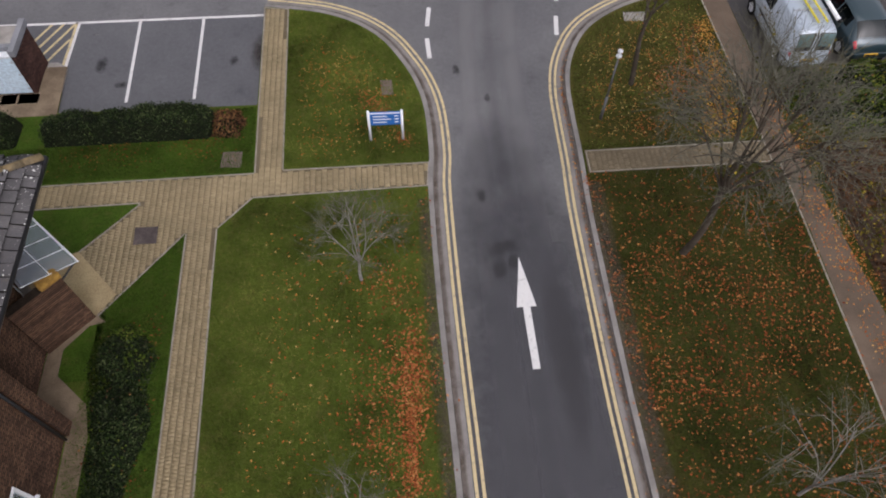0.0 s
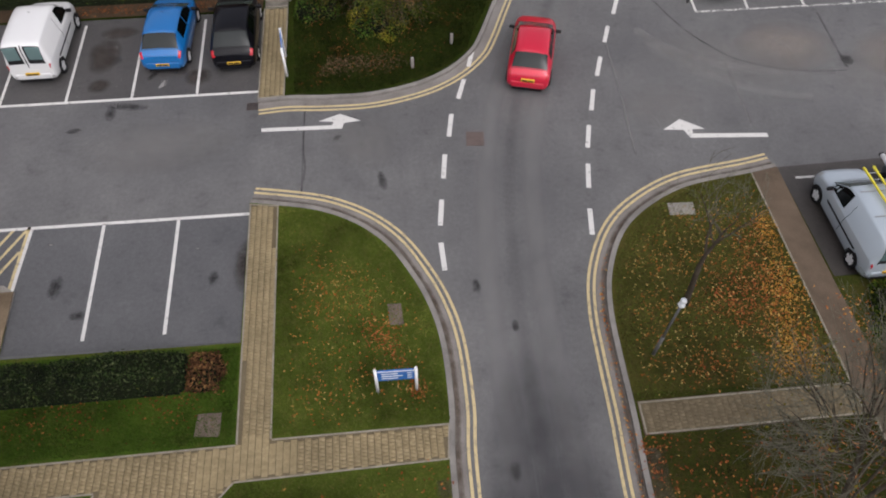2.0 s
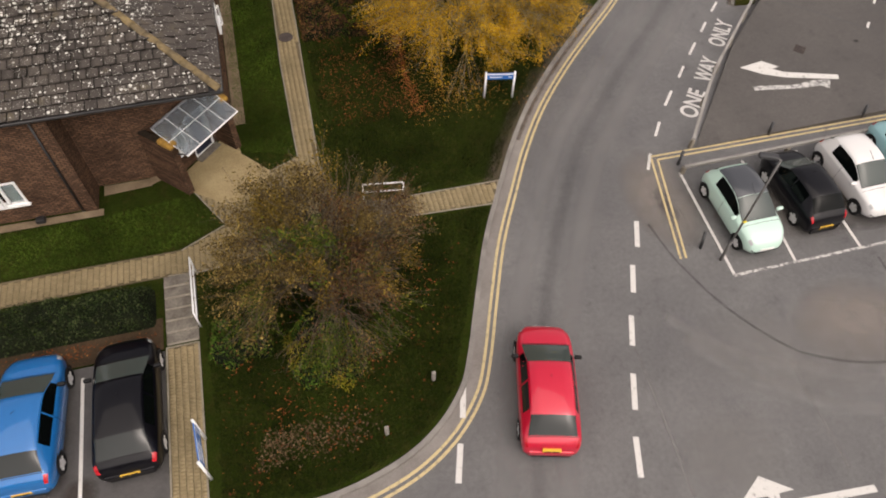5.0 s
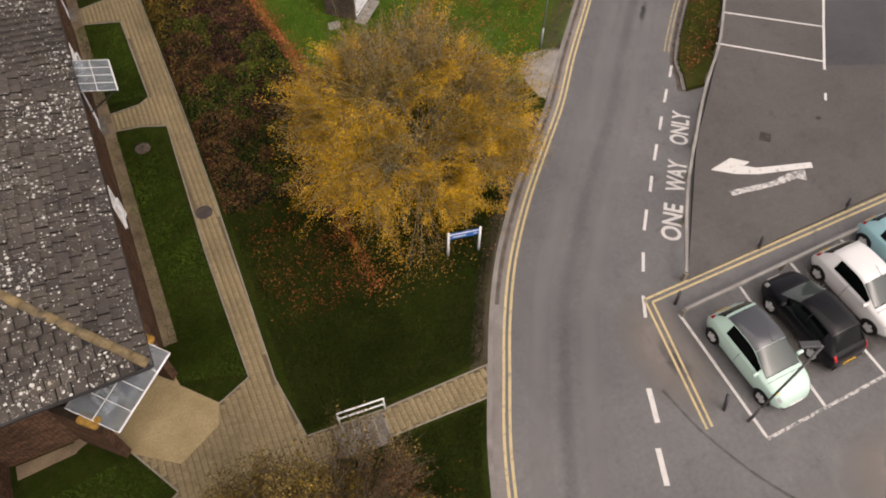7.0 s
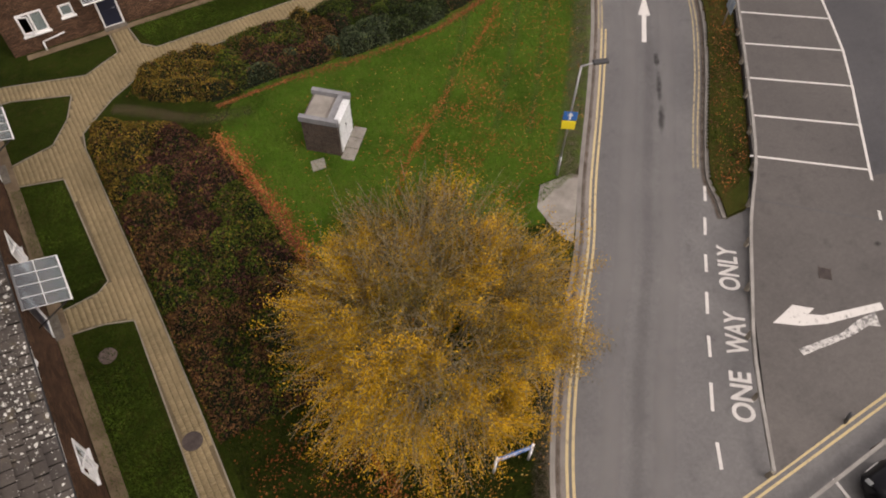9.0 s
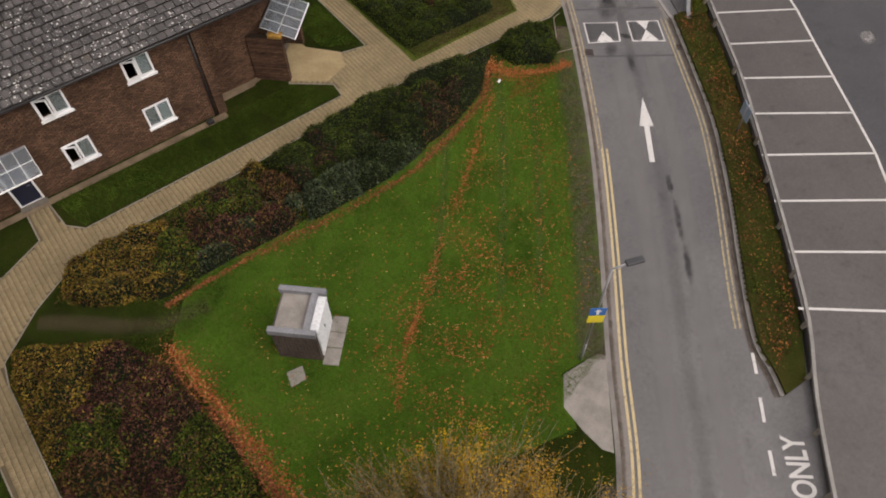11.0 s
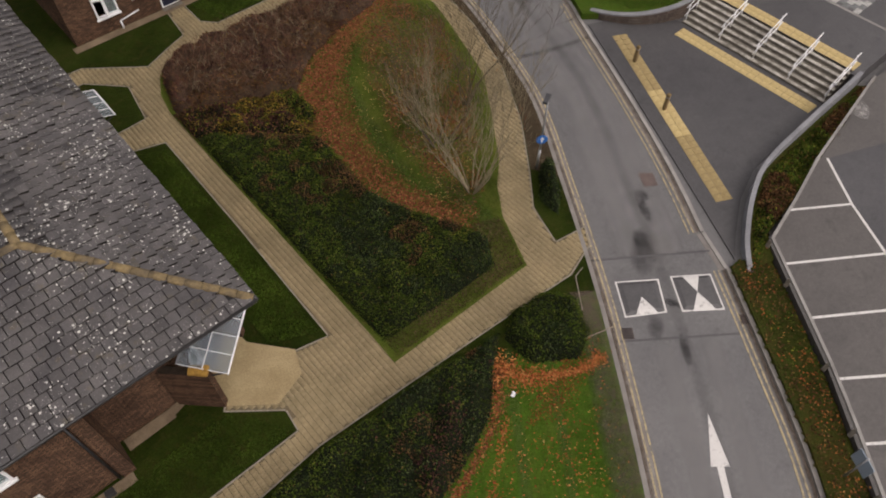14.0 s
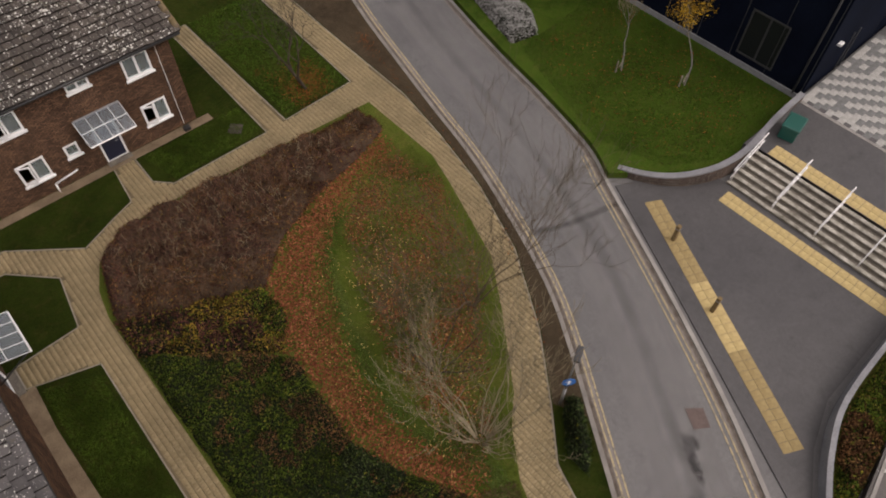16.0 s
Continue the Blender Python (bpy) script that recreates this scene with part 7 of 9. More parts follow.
# clipped hedges
def clipped_hedge(x0, x1, y0, y1, h, seed, label="dark green clipped hedge beside the parking bays"):
    shrub_bed("hedge", label, V(x0, y0, x1, y0, x1, y1, x0, y1), h, [(HEDGE_LEAF, 20), (COVER_LEAF, 2)], seed, 0.07, 0.28, rough=0.3, cell=0.14, category="hedge", square=True)


clipped_hedge(-12.05, -6.45, 16.65, 17.85, 1.05, 21)
clipped_hedge(-20.0, -13.1, 16.65, 17.85, 1.0, 22)
clipped_hedge(-30.0, -5.35, 35.0, 36.45, 1.0, 23)
shrub_bed("leafy_shrub", "low russet shrub at the end of the hedge", V(-6.4, 16.7, -5.5, 16.6, -5.3, 17.3, -5.6, 17.9, -6.4, 17.9), 0.5, [(RUSSET_LEAF, 3), (SHRUB_LEAF, 0.6)], 24, 0.09, category="shrub")
shrub_bed("leafy_shrub", "long dark shrub against the house wall", V(-8.6, 2.8, -7.7, 3.2, -7.5, 5.2, -7.1, 6.6, -7.4, 7.6, -7.2, 8.6, -8.0, 9.7, -8.9, 9.4, -9.1, 8.4, -8.7, 6.5), 0.6, [(HEDGE_LEAF, 5), (COVER_LEAF, 2), (RUSSET_LEAF, 0.3)], 25, 0.07, 0.5, category="shrub", rough=0.9, bush=0.38)
shrub_bed("shrub_border", "tall green shrub border beside parked cars", V(14.0, 16.6, 14.7, 18.4, 20, 18.6, 30, 18.6, 30, 15.2, 17.2, 15.2, 15.4, 15.5), 1.3, [(SHRUB_LEAF, 3.3), (HEDGE_LEAF, 1.8), (RUSSET_LEAF, 0.64)], 26, 0.1, 0.8)
shrub_bed("shrub_border", "low brown scrub with yellow leaves", V(14.3, 9, 14.2, 14.9, 30, 15, 30, -2, 14.4, -2), 0.35, [(RUSSET_LEAF, 1.1), (OLIVE_LEAF, 0.4), (SHRUB_LEAF, 0.3)], 27, 0.1, density=260, core=TWIG_MAT)

# island with the large brown tree
crown_tree("broad_shrub_tree", "broad brown-leaved tree over a planted island", (0.1, 34.6, LAWN), (0.12, 34.7, 2.3), (2.9, 2.9, 3.3), 31, BARK, DULL_TWIG, stems=20, radius=0.05, subs=9, twigs=8, twig_r=0.0065, leaves=((TAN_LEAF, 34000, 0.066, 4, (0.2, 0.8, 0.8)), (RUSSET_LEAF, 9000, 0.066, 2.2, (1.4, -0.2, 0)), (OCHRE_LEAF, 13000, 0.062, 1.8, (0.3, 0.3, 0.6)), (SHRUB_LEAF, 12000, 0.066, 1.2, (-0.8, -1.2, -0.6))), inner=0.5, low=-0.5, ragged=0.3, spray=0.12)
shrub_bed("leafy_shrub", "yellow-green shrub under the tree", V(-1.3, 32.2, -0.9, 31.7, -0.3, 31.9, 0.2, 31.4, 0.8, 31.9, 1.2, 32.8, 0.7, 33.8, -0.4, 34.2, -1.5, 33.6), 1.6, [(LIME_LEAF, 2.4), (FRESH_LEAF, 2.2), (SHRUB_LEAF, 2), (OCHRE_LEAF, 1)], 32, 0.085, 0.45, category="shrub", bush=0.5, rough=1.3, blend=0.4)
shrub_bed("leafy_shrub", "bright green shrub beside the steps", V(-3.7, 33.4, -3.0, 32.9, -2.5, 33.3, -1.9, 33.1, -1.7, 34.0, -2.2, 34.7, -3.6, 34.8), 1.1, [(FRESH_LEAF, 2.2), (SHRUB_LEAF, 1.5), (RUSSET_LEAF, 1.2)], 33, 0.085, 0.35, category="shrub", bush=0.5, rough=1.3, blend=0.4)

# long bed beside the footpath, up to the golden tree
bed = shrub_bed("shrub_bed", "mixed russet, ochre and green shrub bed along the footpath", V(1.1, 47.8, 4.3, 47.6, 5.3, 50.2, 5.9, 52.6, 5.9, 54.6, 5.7, 57.0, 5.4, 59.6, 4.6, 61.3, 2.6, 62.6, 1.5, 63.2, 1.1, 62, 1.1, 54), 1.0, [(OCHRE_LEAF, 1.6), (MAROON_LEAF, 2.2), (RUSSET_LEAF, 2.0), (SHRUB_LEAF, 1.3), (COVER_LEAF, 1.2)], 35, 0.085, 0.35, bush=0.62, rough=0.75, blend=0.34,
                spots=[(1.8, 62.0, 0), (3.2, 61.5, 0), (1.7, 59.5, 0), (2.6, 58.2, 3), (4.6, 60.2, 1), (4.0, 58.6, 1), (5.1, 57.0, 4), (3.4, 56.0, 1), (2.0, 56.0, 2), (4.9, 54.6, 3), (2.6, 53.6, 4), (4.2, 52.8, 1), (1.8, 51.8, 2), (3.4, 50.6, 4), (4.8, 51.0, 2), (2.2, 48.8, 2), (3.8, 48.4, 4)])
wands(bed, V(2.0, 52, 5.6, 52, 5.4, 58, 3, 61), 220, 0.55, 36, RED_TWIG, r=0.006)
crown_tree("golden_tree", "broad multi-stemmed tree with golden autumn leaves", (8.1, 46.6, LAWN), (8.1, 46.8, 2.7), (4.5, 4.4, 3.3), 41, TAN_TWIG, TAN_TWIG, stems=30, radius=0.036, subs=11, twigs=11, twig_r=0.0075, leaves=((GOLD_LEAF, 190000, 0.052, 7.0, (-0.3, -1.0, -0.7)), (OCHRE_LEAF, 42000, 0.048, 1.8, (0.3, 0.6, 0.5)), (OLIVE_LEAF, 16000, 0.048, 0.6, (0.3, 0.2, 0.8)), (TAN_LEAF, 18000, 0.05, 0.6, (0.2, 1.6, 0.7))), inner=0.5, ragged=0.15, spray=0.14)

# shrub belt south of the second house
belt = shrub_bed("shrub_belt", "ochre and russet shrub belt beside the path", V(3.4, 64.3, 4.5, 63.2, 6.4, 62.15, 8.3, 62.1, 10.6, 62.0, 12.6, 61.9, 13.0, 63.6, 12.2, 65.5, 7.5, 65.35, 4.4, 65.5), 1.0, [(OCHRE_LEAF, 2.0), (MAROON_LEAF, 1.6), (RUSSET_LEAF, 1.4), (SHRUB_LEAF, 0.9), (GREY_LEAF, 0.8), (COVER_LEAF, 0.8)], 42, 0.085, 0.3, bush=0.6, rough=0.75, blend=0.32,
                 spots=[(4.6, 64.6, 0), (6.3, 63.0, 0), (6.6, 64.9, 0), (8.0, 62.9, 3), (8.2, 64.6, 2), (9.6, 65.0, 5), (9.3, 63.4, 1), (10.4, 62.4, 4), (11.0, 63.7, 1), (11.2, 65.0, 0), (12.3, 64.6, 2), (12.2, 62.8, 4)])
wands(belt, V(6, 62.8, 12, 62.4, 12, 64.8, 6, 64.8), 240, 0.5, 43, RED_TWIG, r=0.006)
shrub_bed("shrub_belt", "grey-green shrubs at the lawn edge", V(12.4, 61.8, 14.6, 61.65, 16.8, 61.7, 18.4, 62.1, 18.6, 62.9, 16.6, 63.2, 13.0, 63.3), 0.85, [(GREY_LEAF, 3.0), (HEDGE_LEAF, 1.6), (COVER_LEAF, 1)], 44, 0.085, 0.3, bush=0.6, rough=0.7, blend=0.35)
shrub_bed("shrub_belt", "dense dark green hedge belt beside the path", V(12.8, 63.3, 16.6, 63.1, 18.5, 62.2, 20.2, 62.45, 22.3, 63.25, 23.5, 64.4, 24.6, 65.2, 21.1, 65.55, 17.5, 65.8, 12.4, 65.5), 0.95, [(HEDGE_LEAF, 2.2), (COVER_LEAF, 3.2), (RUSSET_LEAF, 0.25), (MAROON_LEAF, 0.25)], 45, 0.065, 0.25, bush=0.5, rough=0.5, blend=0.4,
          spots=[(13.5, 64.5, 1), (15.5, 64.6, 1), (17.5, 64.4, 1), (19.3, 64.4, 1), (21.5, 64.6, 1), (23.5, 64.9, 0), (16.5, 63.5, 0), (18.6, 63.2, 0), (20.2, 63.2, 3), (19.9, 62.95, 2), (21.4, 63.6, 0), (14.2, 63.7, 3)])
shrub_bed("hedge", "rounded dark hedge by the road crossing", V(24.5, 63.7, 26.0, 62.7, 27.0, 63.2, 27.6, 64.5, 26.8, 65.35, 25.4, 65.5, 24.6, 65.0), 0.9, [(COVER_LEAF, 4.5), (HEDGE_LEAF, 1.8)], 46, 0.07, 0.5, rough=0.35, category="hedge", blend=0.4)
shrub_bed("hedge", "small oval dark hedge between path and road", V(30.0, 67.5, 30.7, 68.0, 31.6, 69.2, 31.5, 69.75, 30.9, 69.4, 30.0, 68.4), 1.15, [(HEDGE_LEAF, 6), (SHRUB_LEAF, 1.5)], 47, 0.085, 0.35, rough=0.2, category="hedge")

# planted oval
shrub_bed("ground_cover_bed", "low dark green ground cover at the path corner", V(21.4, 80.6, 21.4, 74.7, 21.3, 70.3, 21.35, 67.6, 22.9, 67.5, 26.4, 67.35, 27.0, 68.3, 26.8, 69.4, 25.6, 71.6, 25.1, 73.2, 25.3, 75.4, 25.4, 77.0, 24.2, 78.4, 22.6, 79.6), 0.6, [(COVER_LEAF, 5), (HEDGE_LEAF, 1.2), (SHRUB_LEAF, 0.8), (RUSSET_LEAF, 0.5)], 51, 0.065, 0.3, z=LAWN + 0.03, rough=0.6, bush=0.42, blend=0.3,
          spots=[(22.0, 69.0, 0), (22.0, 72.0, 0), (22.0, 75.0, 0), (22.2, 78.0, 0), (24.0, 68.4, 0), (23.5, 71, 1), (25.8, 69.6, 2), (24.9, 70.8, 3), (24.3, 72.6, 1), (24.6, 74.6, 3), (24.2, 76.6, 2), (26.2, 68.4, 1), (23.4, 73.6, 0), (23.6, 77.6, 3)])
shrub_bed("yellow_shrub_bed", "yellow-green low shrubs between twigs and ground cover", V(21.4, 82.4, 21.4, 80.5, 22.6, 79.5, 24.2, 78.3, 25.3, 77.4, 26.2, 78.6, 26.2, 80.0, 24.6, 81.0, 23.0, 81.4), 0.75, [(LIME_LEAF, 0.7), (SHRUB_LEAF, 1.5), (OCHRE_LEAF, 0.6), (MAROON_LEAF, 1.6), (RUSSET_LEAF, 1.3)], 55, 0.08, 0.3, z=LAWN + 0.03, rough=0.75, bush=0.48, blend=0.45)
TWIGGY = V(23.3, 86.0, 22.2, 85.0, 21.5, 82.4, 23.0, 81.3, 24.6, 80.9, 26.3, 80.1, 28.0, 81.6, 30.2, 82.4, 33.0, 83.1, 34.8, 83.7, 34.5, 85.2, 30.4, 85.6, 26.3, 85.9)
tw = shrub_bed("twiggy_shrub_bed", "bare reddish twiggy shrubs with a few yellow leaves", TWIGGY, 0.8, [(RUSSET_LEAF, 2.2), (MAROON_LEAF, 1.6), (OCHRE_LEAF, 0.5)], 52, 0.065, 0.25, z=LAWN + 0.03, core=TWIG_MAT, blend=0.5, bush=0.5, rough=0.7)
INNER_TWIGGY = V(23.3, 85.5, 22.5, 84.5, 22.2, 82.8, 24.6, 81.5, 26.3, 80.8, 28.0, 82.2, 30.2, 82.9, 34.0, 84.0, 30.4, 85.2, 26.3, 85.5)
wands(tw, INNER_TWIGGY, 900, 0.6, 53, RED_TWIG, z=LAWN + 0.3, r=0.006)
wands(tw, INNER_TWIGGY, 260, 0.55, 54, TAN_TWIG, z=LAWN + 0.3, r=0.006)
tree("bare_tree", "bare multi-stemmed tree with pale upright twigs", (28.3, 70.6, LAWN), 4.8, 61, TAN_TWIG, TAN_TWIG, stems=20, radius=0.023, fan=0.4, up=0.4, kids=(3, 4, 4), lean=0.5, clear=0.25, shrink=0.55, thin=0.85)
tree("bare_tree", "slender bare tree beside the footpath", (31.6, 74.6, LAWN), 6.0, 62, DULL_TWIG, DULL_TWIG, stems=6, radius=0.03, fan=0.5, up=0.4, kids=(4, 5, 5), lean=0.45, clear=0.15, shrink=0.6, thin=0.8)
tree("bare_tree", "dense brown leafless bush on the leaf litter", (28.9, 73.4, LAWN), 3.2, 161, BARK, DULL_TWIG, stems=7, radius=0.025, fan=0.6, up=0.3, kids=(4, 5, 5), lean=0.6, clear=0.15, shrink=0.6, thin=0.8)
tree("bare_tree", "dark leafless tree on the lawn", (33.9, 88.2, LAWN), 4.2, 63, BARK, BARK, stems=3, radius=0.06, fan=0.75, up=0.15, kids=(4, 5, 5), lean=0.45, clear=0.25)
crown_tree("bare_tree", "small silvery leafless tree on the lawn", (-1.4, 10.65, LAWN), (-1.4, 10.85, 2.2), (1.45, 1.4, 1.2), 64, PALE_BARK, GREY_TWIG, stems=9, trunk=0.9, radius=0.04, subs=5, twigs=5, twig_r=0.0042)
crown_tree("bare_tree", "small silvery leafless tree on the lawn", (-1.5, 3.6, LAWN), (-1.6, 3.7, 2.2), (0.9, 0.9, 1.2), 65, PALE_BARK, GREY_TWIG, stems=6, trunk=1.0, radius=0.04, subs=4, twigs=4, twig_r=0.0042)
crown_tree("bare_tree", "large nearly bare tree on the leafy lawn", (8.6, 10.85, LAWN), (9.5, 11.4, 4.9), (3.5, 3.3, 2.4), 66, BARK, GREY_TWIG, stems=12, trunk=2.9, radius=0.08, subs=8, twigs=11, twig_r=0.006, leaves=((OLIVE_LEAF, 700, 0.07, 1, (0, 0, 0)),), inner=0.5, low=-0.45, ragged=0.25)
tree("bare_tree", "slim young bare tree on the corner lawn", (8.68, 18.2, LAWN), 4.4, 67, BARK, GREY_TWIG, stems=1, radius=0.085, fan=0.75, up=0.15, kids=(5, 5, 5), lean=0.1, clear=0.35, thin=1.0)
crown_tree("bare_tree", "pale twiggy leafless tree on leaf litter", (9.6, 3.4, LAWN), (9.7, 3.5, 2.3), (1.9, 1.9, 1.5), 68, PALE_BARK, GREY_TWIG, stems=8, trunk=0.8, radius=0.036, subs=5, twigs=4, twig_r=0.005)
tree("young_birch", "young birch with sparse yellow leaves", (47.1, 76.6, 0.35), 4.2, 69, PALE_BARK, TAN_TWIG, stems=1, radius=0.034, fan=0.55, up=0.3, kids=(4, 5, 5), lean=0.05, clear=0.28, leaves=((GOLD_LEAF, 1500, 0.065, 0.14), (OCHRE_LEAF, 900, 0.065, 0.16)), thin=0.8)
tree("young_birch", "young leafless birch tied to a stake", (45.65, 79.2, 0.35), 3.8, 70, PALE_BARK, TAN_TWIG, stems=1, radius=0.034, fan=0.6, up=0.3, kids=(5, 5, 5), lean=0.08, clear=0.3, thin=1.3)
for x, y in ((47.1, 76.6), (45.65, 79.2)):
    s = thing("tree_stake", "pale timber stake beside a young tree", "stake")
    tubes("stake", [((x - .3, y + .1, .3), (x - .3, y + .1, 1.0), .035)], TIMBER, s, sides=6)
    tubes("crossbar", [((x - .45, y - .1, .85), (x + .15, y + .12, .85), .03)], TIMBER, s, sides=6)
shrub_bed("hedge", "silvery pale hedge beside the road", V(43.1, 84.0, 44.6, 83.7, 45.3, 84.6, 46.6, 89, 44.6, 89.4), 0.75, [(SILVER_LEAF, 7)], 71, 0.07, 0.4, rough=0.25, category="hedge", z=0.35)
shrub_bed("weedy_verge", "weeds and brown leaves along the verge", [p for p in EDGE_BANK[4:]] + list(reversed([p for p in RAIL if p.y > 47])), 0.16, [(SHRUB_LEAF, 1.0), (RUSSET_LEAF, 1.7), (OLIVE_LEAF, 0.2)], 72, 0.08, 0.3, z=0.22, core=DRY_GRASS, density=260)
shrub_bed("weedy_verge", "weedy planted strip behind the low wall", [p for p in offset(WALL_R, 0.3)][2:] + V(46.0, 63.1, 40.2, 62.15, 35.4, 61.5), 0.35, [(SHRUB_LEAF, 1), (RUSSET_LEAF, 1)], 73, 0.09, 0.3, z=0.3)

# fallen leaves
litter("leaf_litter", "brown leaves in the rough grass of the island", V(-3.7, 28.9, 0.5, 29.0, 3, 31, 5.4, 36.4, -2, 36.6, -3.7, 35), 1300, RED_LITTER, 78, z=LAWN + 0.05)
litter("leaf_litter", "dry brown patch of leaves on the island", V(-2.8, 29.6, -0.2, 29.3, 1.3, 30.2, 0.5, 30.9, -2.4, 30.8), 1500, TAN_LITTER, 77, z=LAWN + 0.06, soft=1.0)
litter("leaf_litter", "brown leaves in the rough grass by the bed", V(1.1, 42, 5.2, 42.3, 5.2, 47, 5.8, 49.6, 1.2, 49.6), 1800, RED_LITTER, 76, z=LAWN + 0.05)
litter("leaf_litter", "orange fallen leaves on the lawn", V(-5.6, -2, 0.9, -2, 0.9, 14.0, -4.9, 14.0), 800, LEAF_LITTER, 81, size=0.085)
litter("leaf_litter", "orange leaves thickening towards the kerb", V(-3.2, -2, 1.0, -2, 1.0, 14.2, -1.6, 14.2), 2200, RUST_LITTER, 80, size=0.085, soft=2.0)
litter("leaf_litter", "drift of orange leaves near the kerb", None, 3000, RUST_LITTER, 82, size=0.095, along=V(-0.35, -2, -0.2, 4.5, -0.1, 7, 0.1, 9.5), width=0.34, breaks=0.9)
litter("leaf_litter", "orange fallen leaves under the bare tree", V(5.9, -4, 13.0, -4, 13.0, 14.3, 5.9, 14.3), 4600, WOODY_LITTER, 83, size=0.09, soft=0.4, clump=0.9)
litter("leaf_litter", "rust leaves lying in loose patches", V(5.9, -4, 13.0, -4, 13.0, 14.3, 5.9, 14.3), 3000, RUST_LITTER, 187, size=0.085, soft=0.4, clump=0.9)
litter("leaf_litter", "bright orange leaves scattered over the brown ones", V(5.9, -4, 13.0, -4, 13.0, 14.3, 5.9, 14.3), 620, LEAF_LITTER, 183, size=0.07, soft=0.6)
litter("leaf_litter", "yellow and orange leaves on the corner lawn", V(6.4, 15.2, 12.7, 15.2, 12.7, 23.0, 9, 22, 7, 20), 1500, LEAF_LITTER, 84, soft=0.8, size=0.07)
litter("leaf_litter", "dense drift of golden leaves beside the brown path", V(10.3, 15.3, 12.72, 15.2, 12.7, 22.2, 11.9, 21.4, 11.2, 18.5), 1900, AMBER_LITTER, 85, soft=0.5, size=0.075, clump=0.8)
litter("leaf_litter", "rust leaves on the corner lawn", V(7.6, 15.2, 12.7, 15.2, 12.6, 21.5, 11.2, 21.6, 9.0, 19), 1300, RUST_LITTER, 185, soft=1.2, size=0.075, clump=0.9)
litter("leaf_litter", "pale yellow leaves scattered on the corner lawn", V(6.5, 15.3, 12.7, 15.3, 12.6, 23.0, 9, 22, 7, 20), 620, PALE_LITTER, 186, soft=0.4, size=0.065, clump=0.3)
litter("leaf_litter", "scattered leaves on the small lawn", V(-3.7, 15.3, 0.8, 15.3, 0.4, 19.5, -3.7, 22.6), 800, LEAF_LITTER, 86)
litter("leaf_litter", "brown leaves around the cover", None, 800, RUST_LITTER, 87, along=V(-1.9, 19.1, -1.0, 18.2, -0.4, 17.2, 0.3, 15.9), width=0.5, breaks=0.7)
litter("leaf_litter", "leaves on the brown path", V(12.9, 5, 15.0, 5, 15.0, 18.5, 12.9, 18.5), 1800, LEAF_LITTER, 88)
litter("leaf_litter", "fallen leaves on the verge below the hedge", V(-12, 15.2, -5.2, 15.2, -5.2, 18, -12, 18), 500, RED_LITTER, 89)
litter("leaf_litter", "leaves at the foot of the parking hedge", V(-13, 34.2, -5.2, 34.2, -5.2, 35, -13, 35), 900, RED_LITTER, 90)
litter("leaf_litter", "small leaves under the house shrubs", V(-9, -2, -7, -2, -7, 11, -9, 9), 900, RED_LITTER, 91)
litter("leaf_litter", "yellow leaves under the golden tree", V(4.2, 41.5, 9.2, 41.4, 14.9, 48.4, 14.4, 52.6, 8, 54.6, 4.6, 48), 5200, AMBER_LITTER, 92, soft=1.8)
litter("leaf_litter", "orange leaf drift along the bed edge", None, 3800, RUST_LITTER, 93, along=V(5.8, 60.2, 6.05, 58.0, 6.3, 55.6, 6.5, 53.1, 6.1, 50.6, 5.3, 47.9, 4.9, 45.0, 5.0, 42.3), width=0.26, size=0.085)
litter("leaf_litter", "dull brown leaves between bed and drift", None, 6000, SWATH_LITTER, 75, along=V(5.5, 60.0, 5.8, 57.6, 6.05, 55.2, 6.2, 53.0, 5.7, 50.4, 5.0, 47.6, 4.7, 45.0), width=0.4)
litter("leaf_litter", "orange leaf drift across the lawn", None, 2800, RUST_LITTER, 94, along=V(22.6, 62.8, 21.0, 61.7, 19.8, 60.7, 18.0, 59.4, 16.5, 58.3, 14.9, 57.2, 13.2, 55.9, 12.2, 55.2, 10.6, 53.6), width=0.17, breaks=1.1)
litter("leaf_litter", "orange leaves near the lamp post", V(8.6, 51.2, 14.5, 50.0, 19.0, 53.0, 17, 59, 11, 57.0), 1900, RUST_LITTER, 95, size=0.08, soft=1.0, clump=0.97)
litter("leaf_litter", "orange leaves on the long lawn", V(13, 52.5, 20, 54.2, 26.2, 61.6, 22, 62.2, 16, 59.6), 1500, RUST_LITTER, 74, size=0.085, soft=0.8, clump=0.9)
litter("leaf_litter", "rust leaves at the hedge corner", None, 2200, RUST_LITTER, 73, size=0.08, along=V(23.7, 64.5, 23.9, 63.6, 24.6, 63.0, 25.6, 62.4, 26.6, 62.2), width=0.24)
litter("leaf_litter", "orange leaves scattered over the green lawn", V(7.5, 54, 12, 52.5, 19, 52.5, 26.5, 61.6, 24, 63.6, 17, 61, 8, 61), 1700, LEAF_LITTER, 96, size=0.072, soft=0.4)
litter("leaf_litter", "russet leaf edge along the shrub belt", None, 3600, SWATH_LITTER, 97, along=V(6.4, 61.75, 8.3, 61.75, 10.6, 61.65, 13.2, 61.4, 16.7, 61.35, 18.6, 61.75, 20.2, 62.2, 22.3, 63.05, 23.5, 64.2), width=0.17)
litter("leaf_litter", "rust leaf edge along the shrub belt", None, 900, RUST_LITTER, 72, size=0.08, along=V(6.4, 61.75, 8.3, 61.75, 10.6, 61.65, 13.2, 61.4, 16.7, 61.35, 18.6, 61.75, 20.2, 62.2, 22.3, 63.05, 23.5, 64.2), width=0.13)
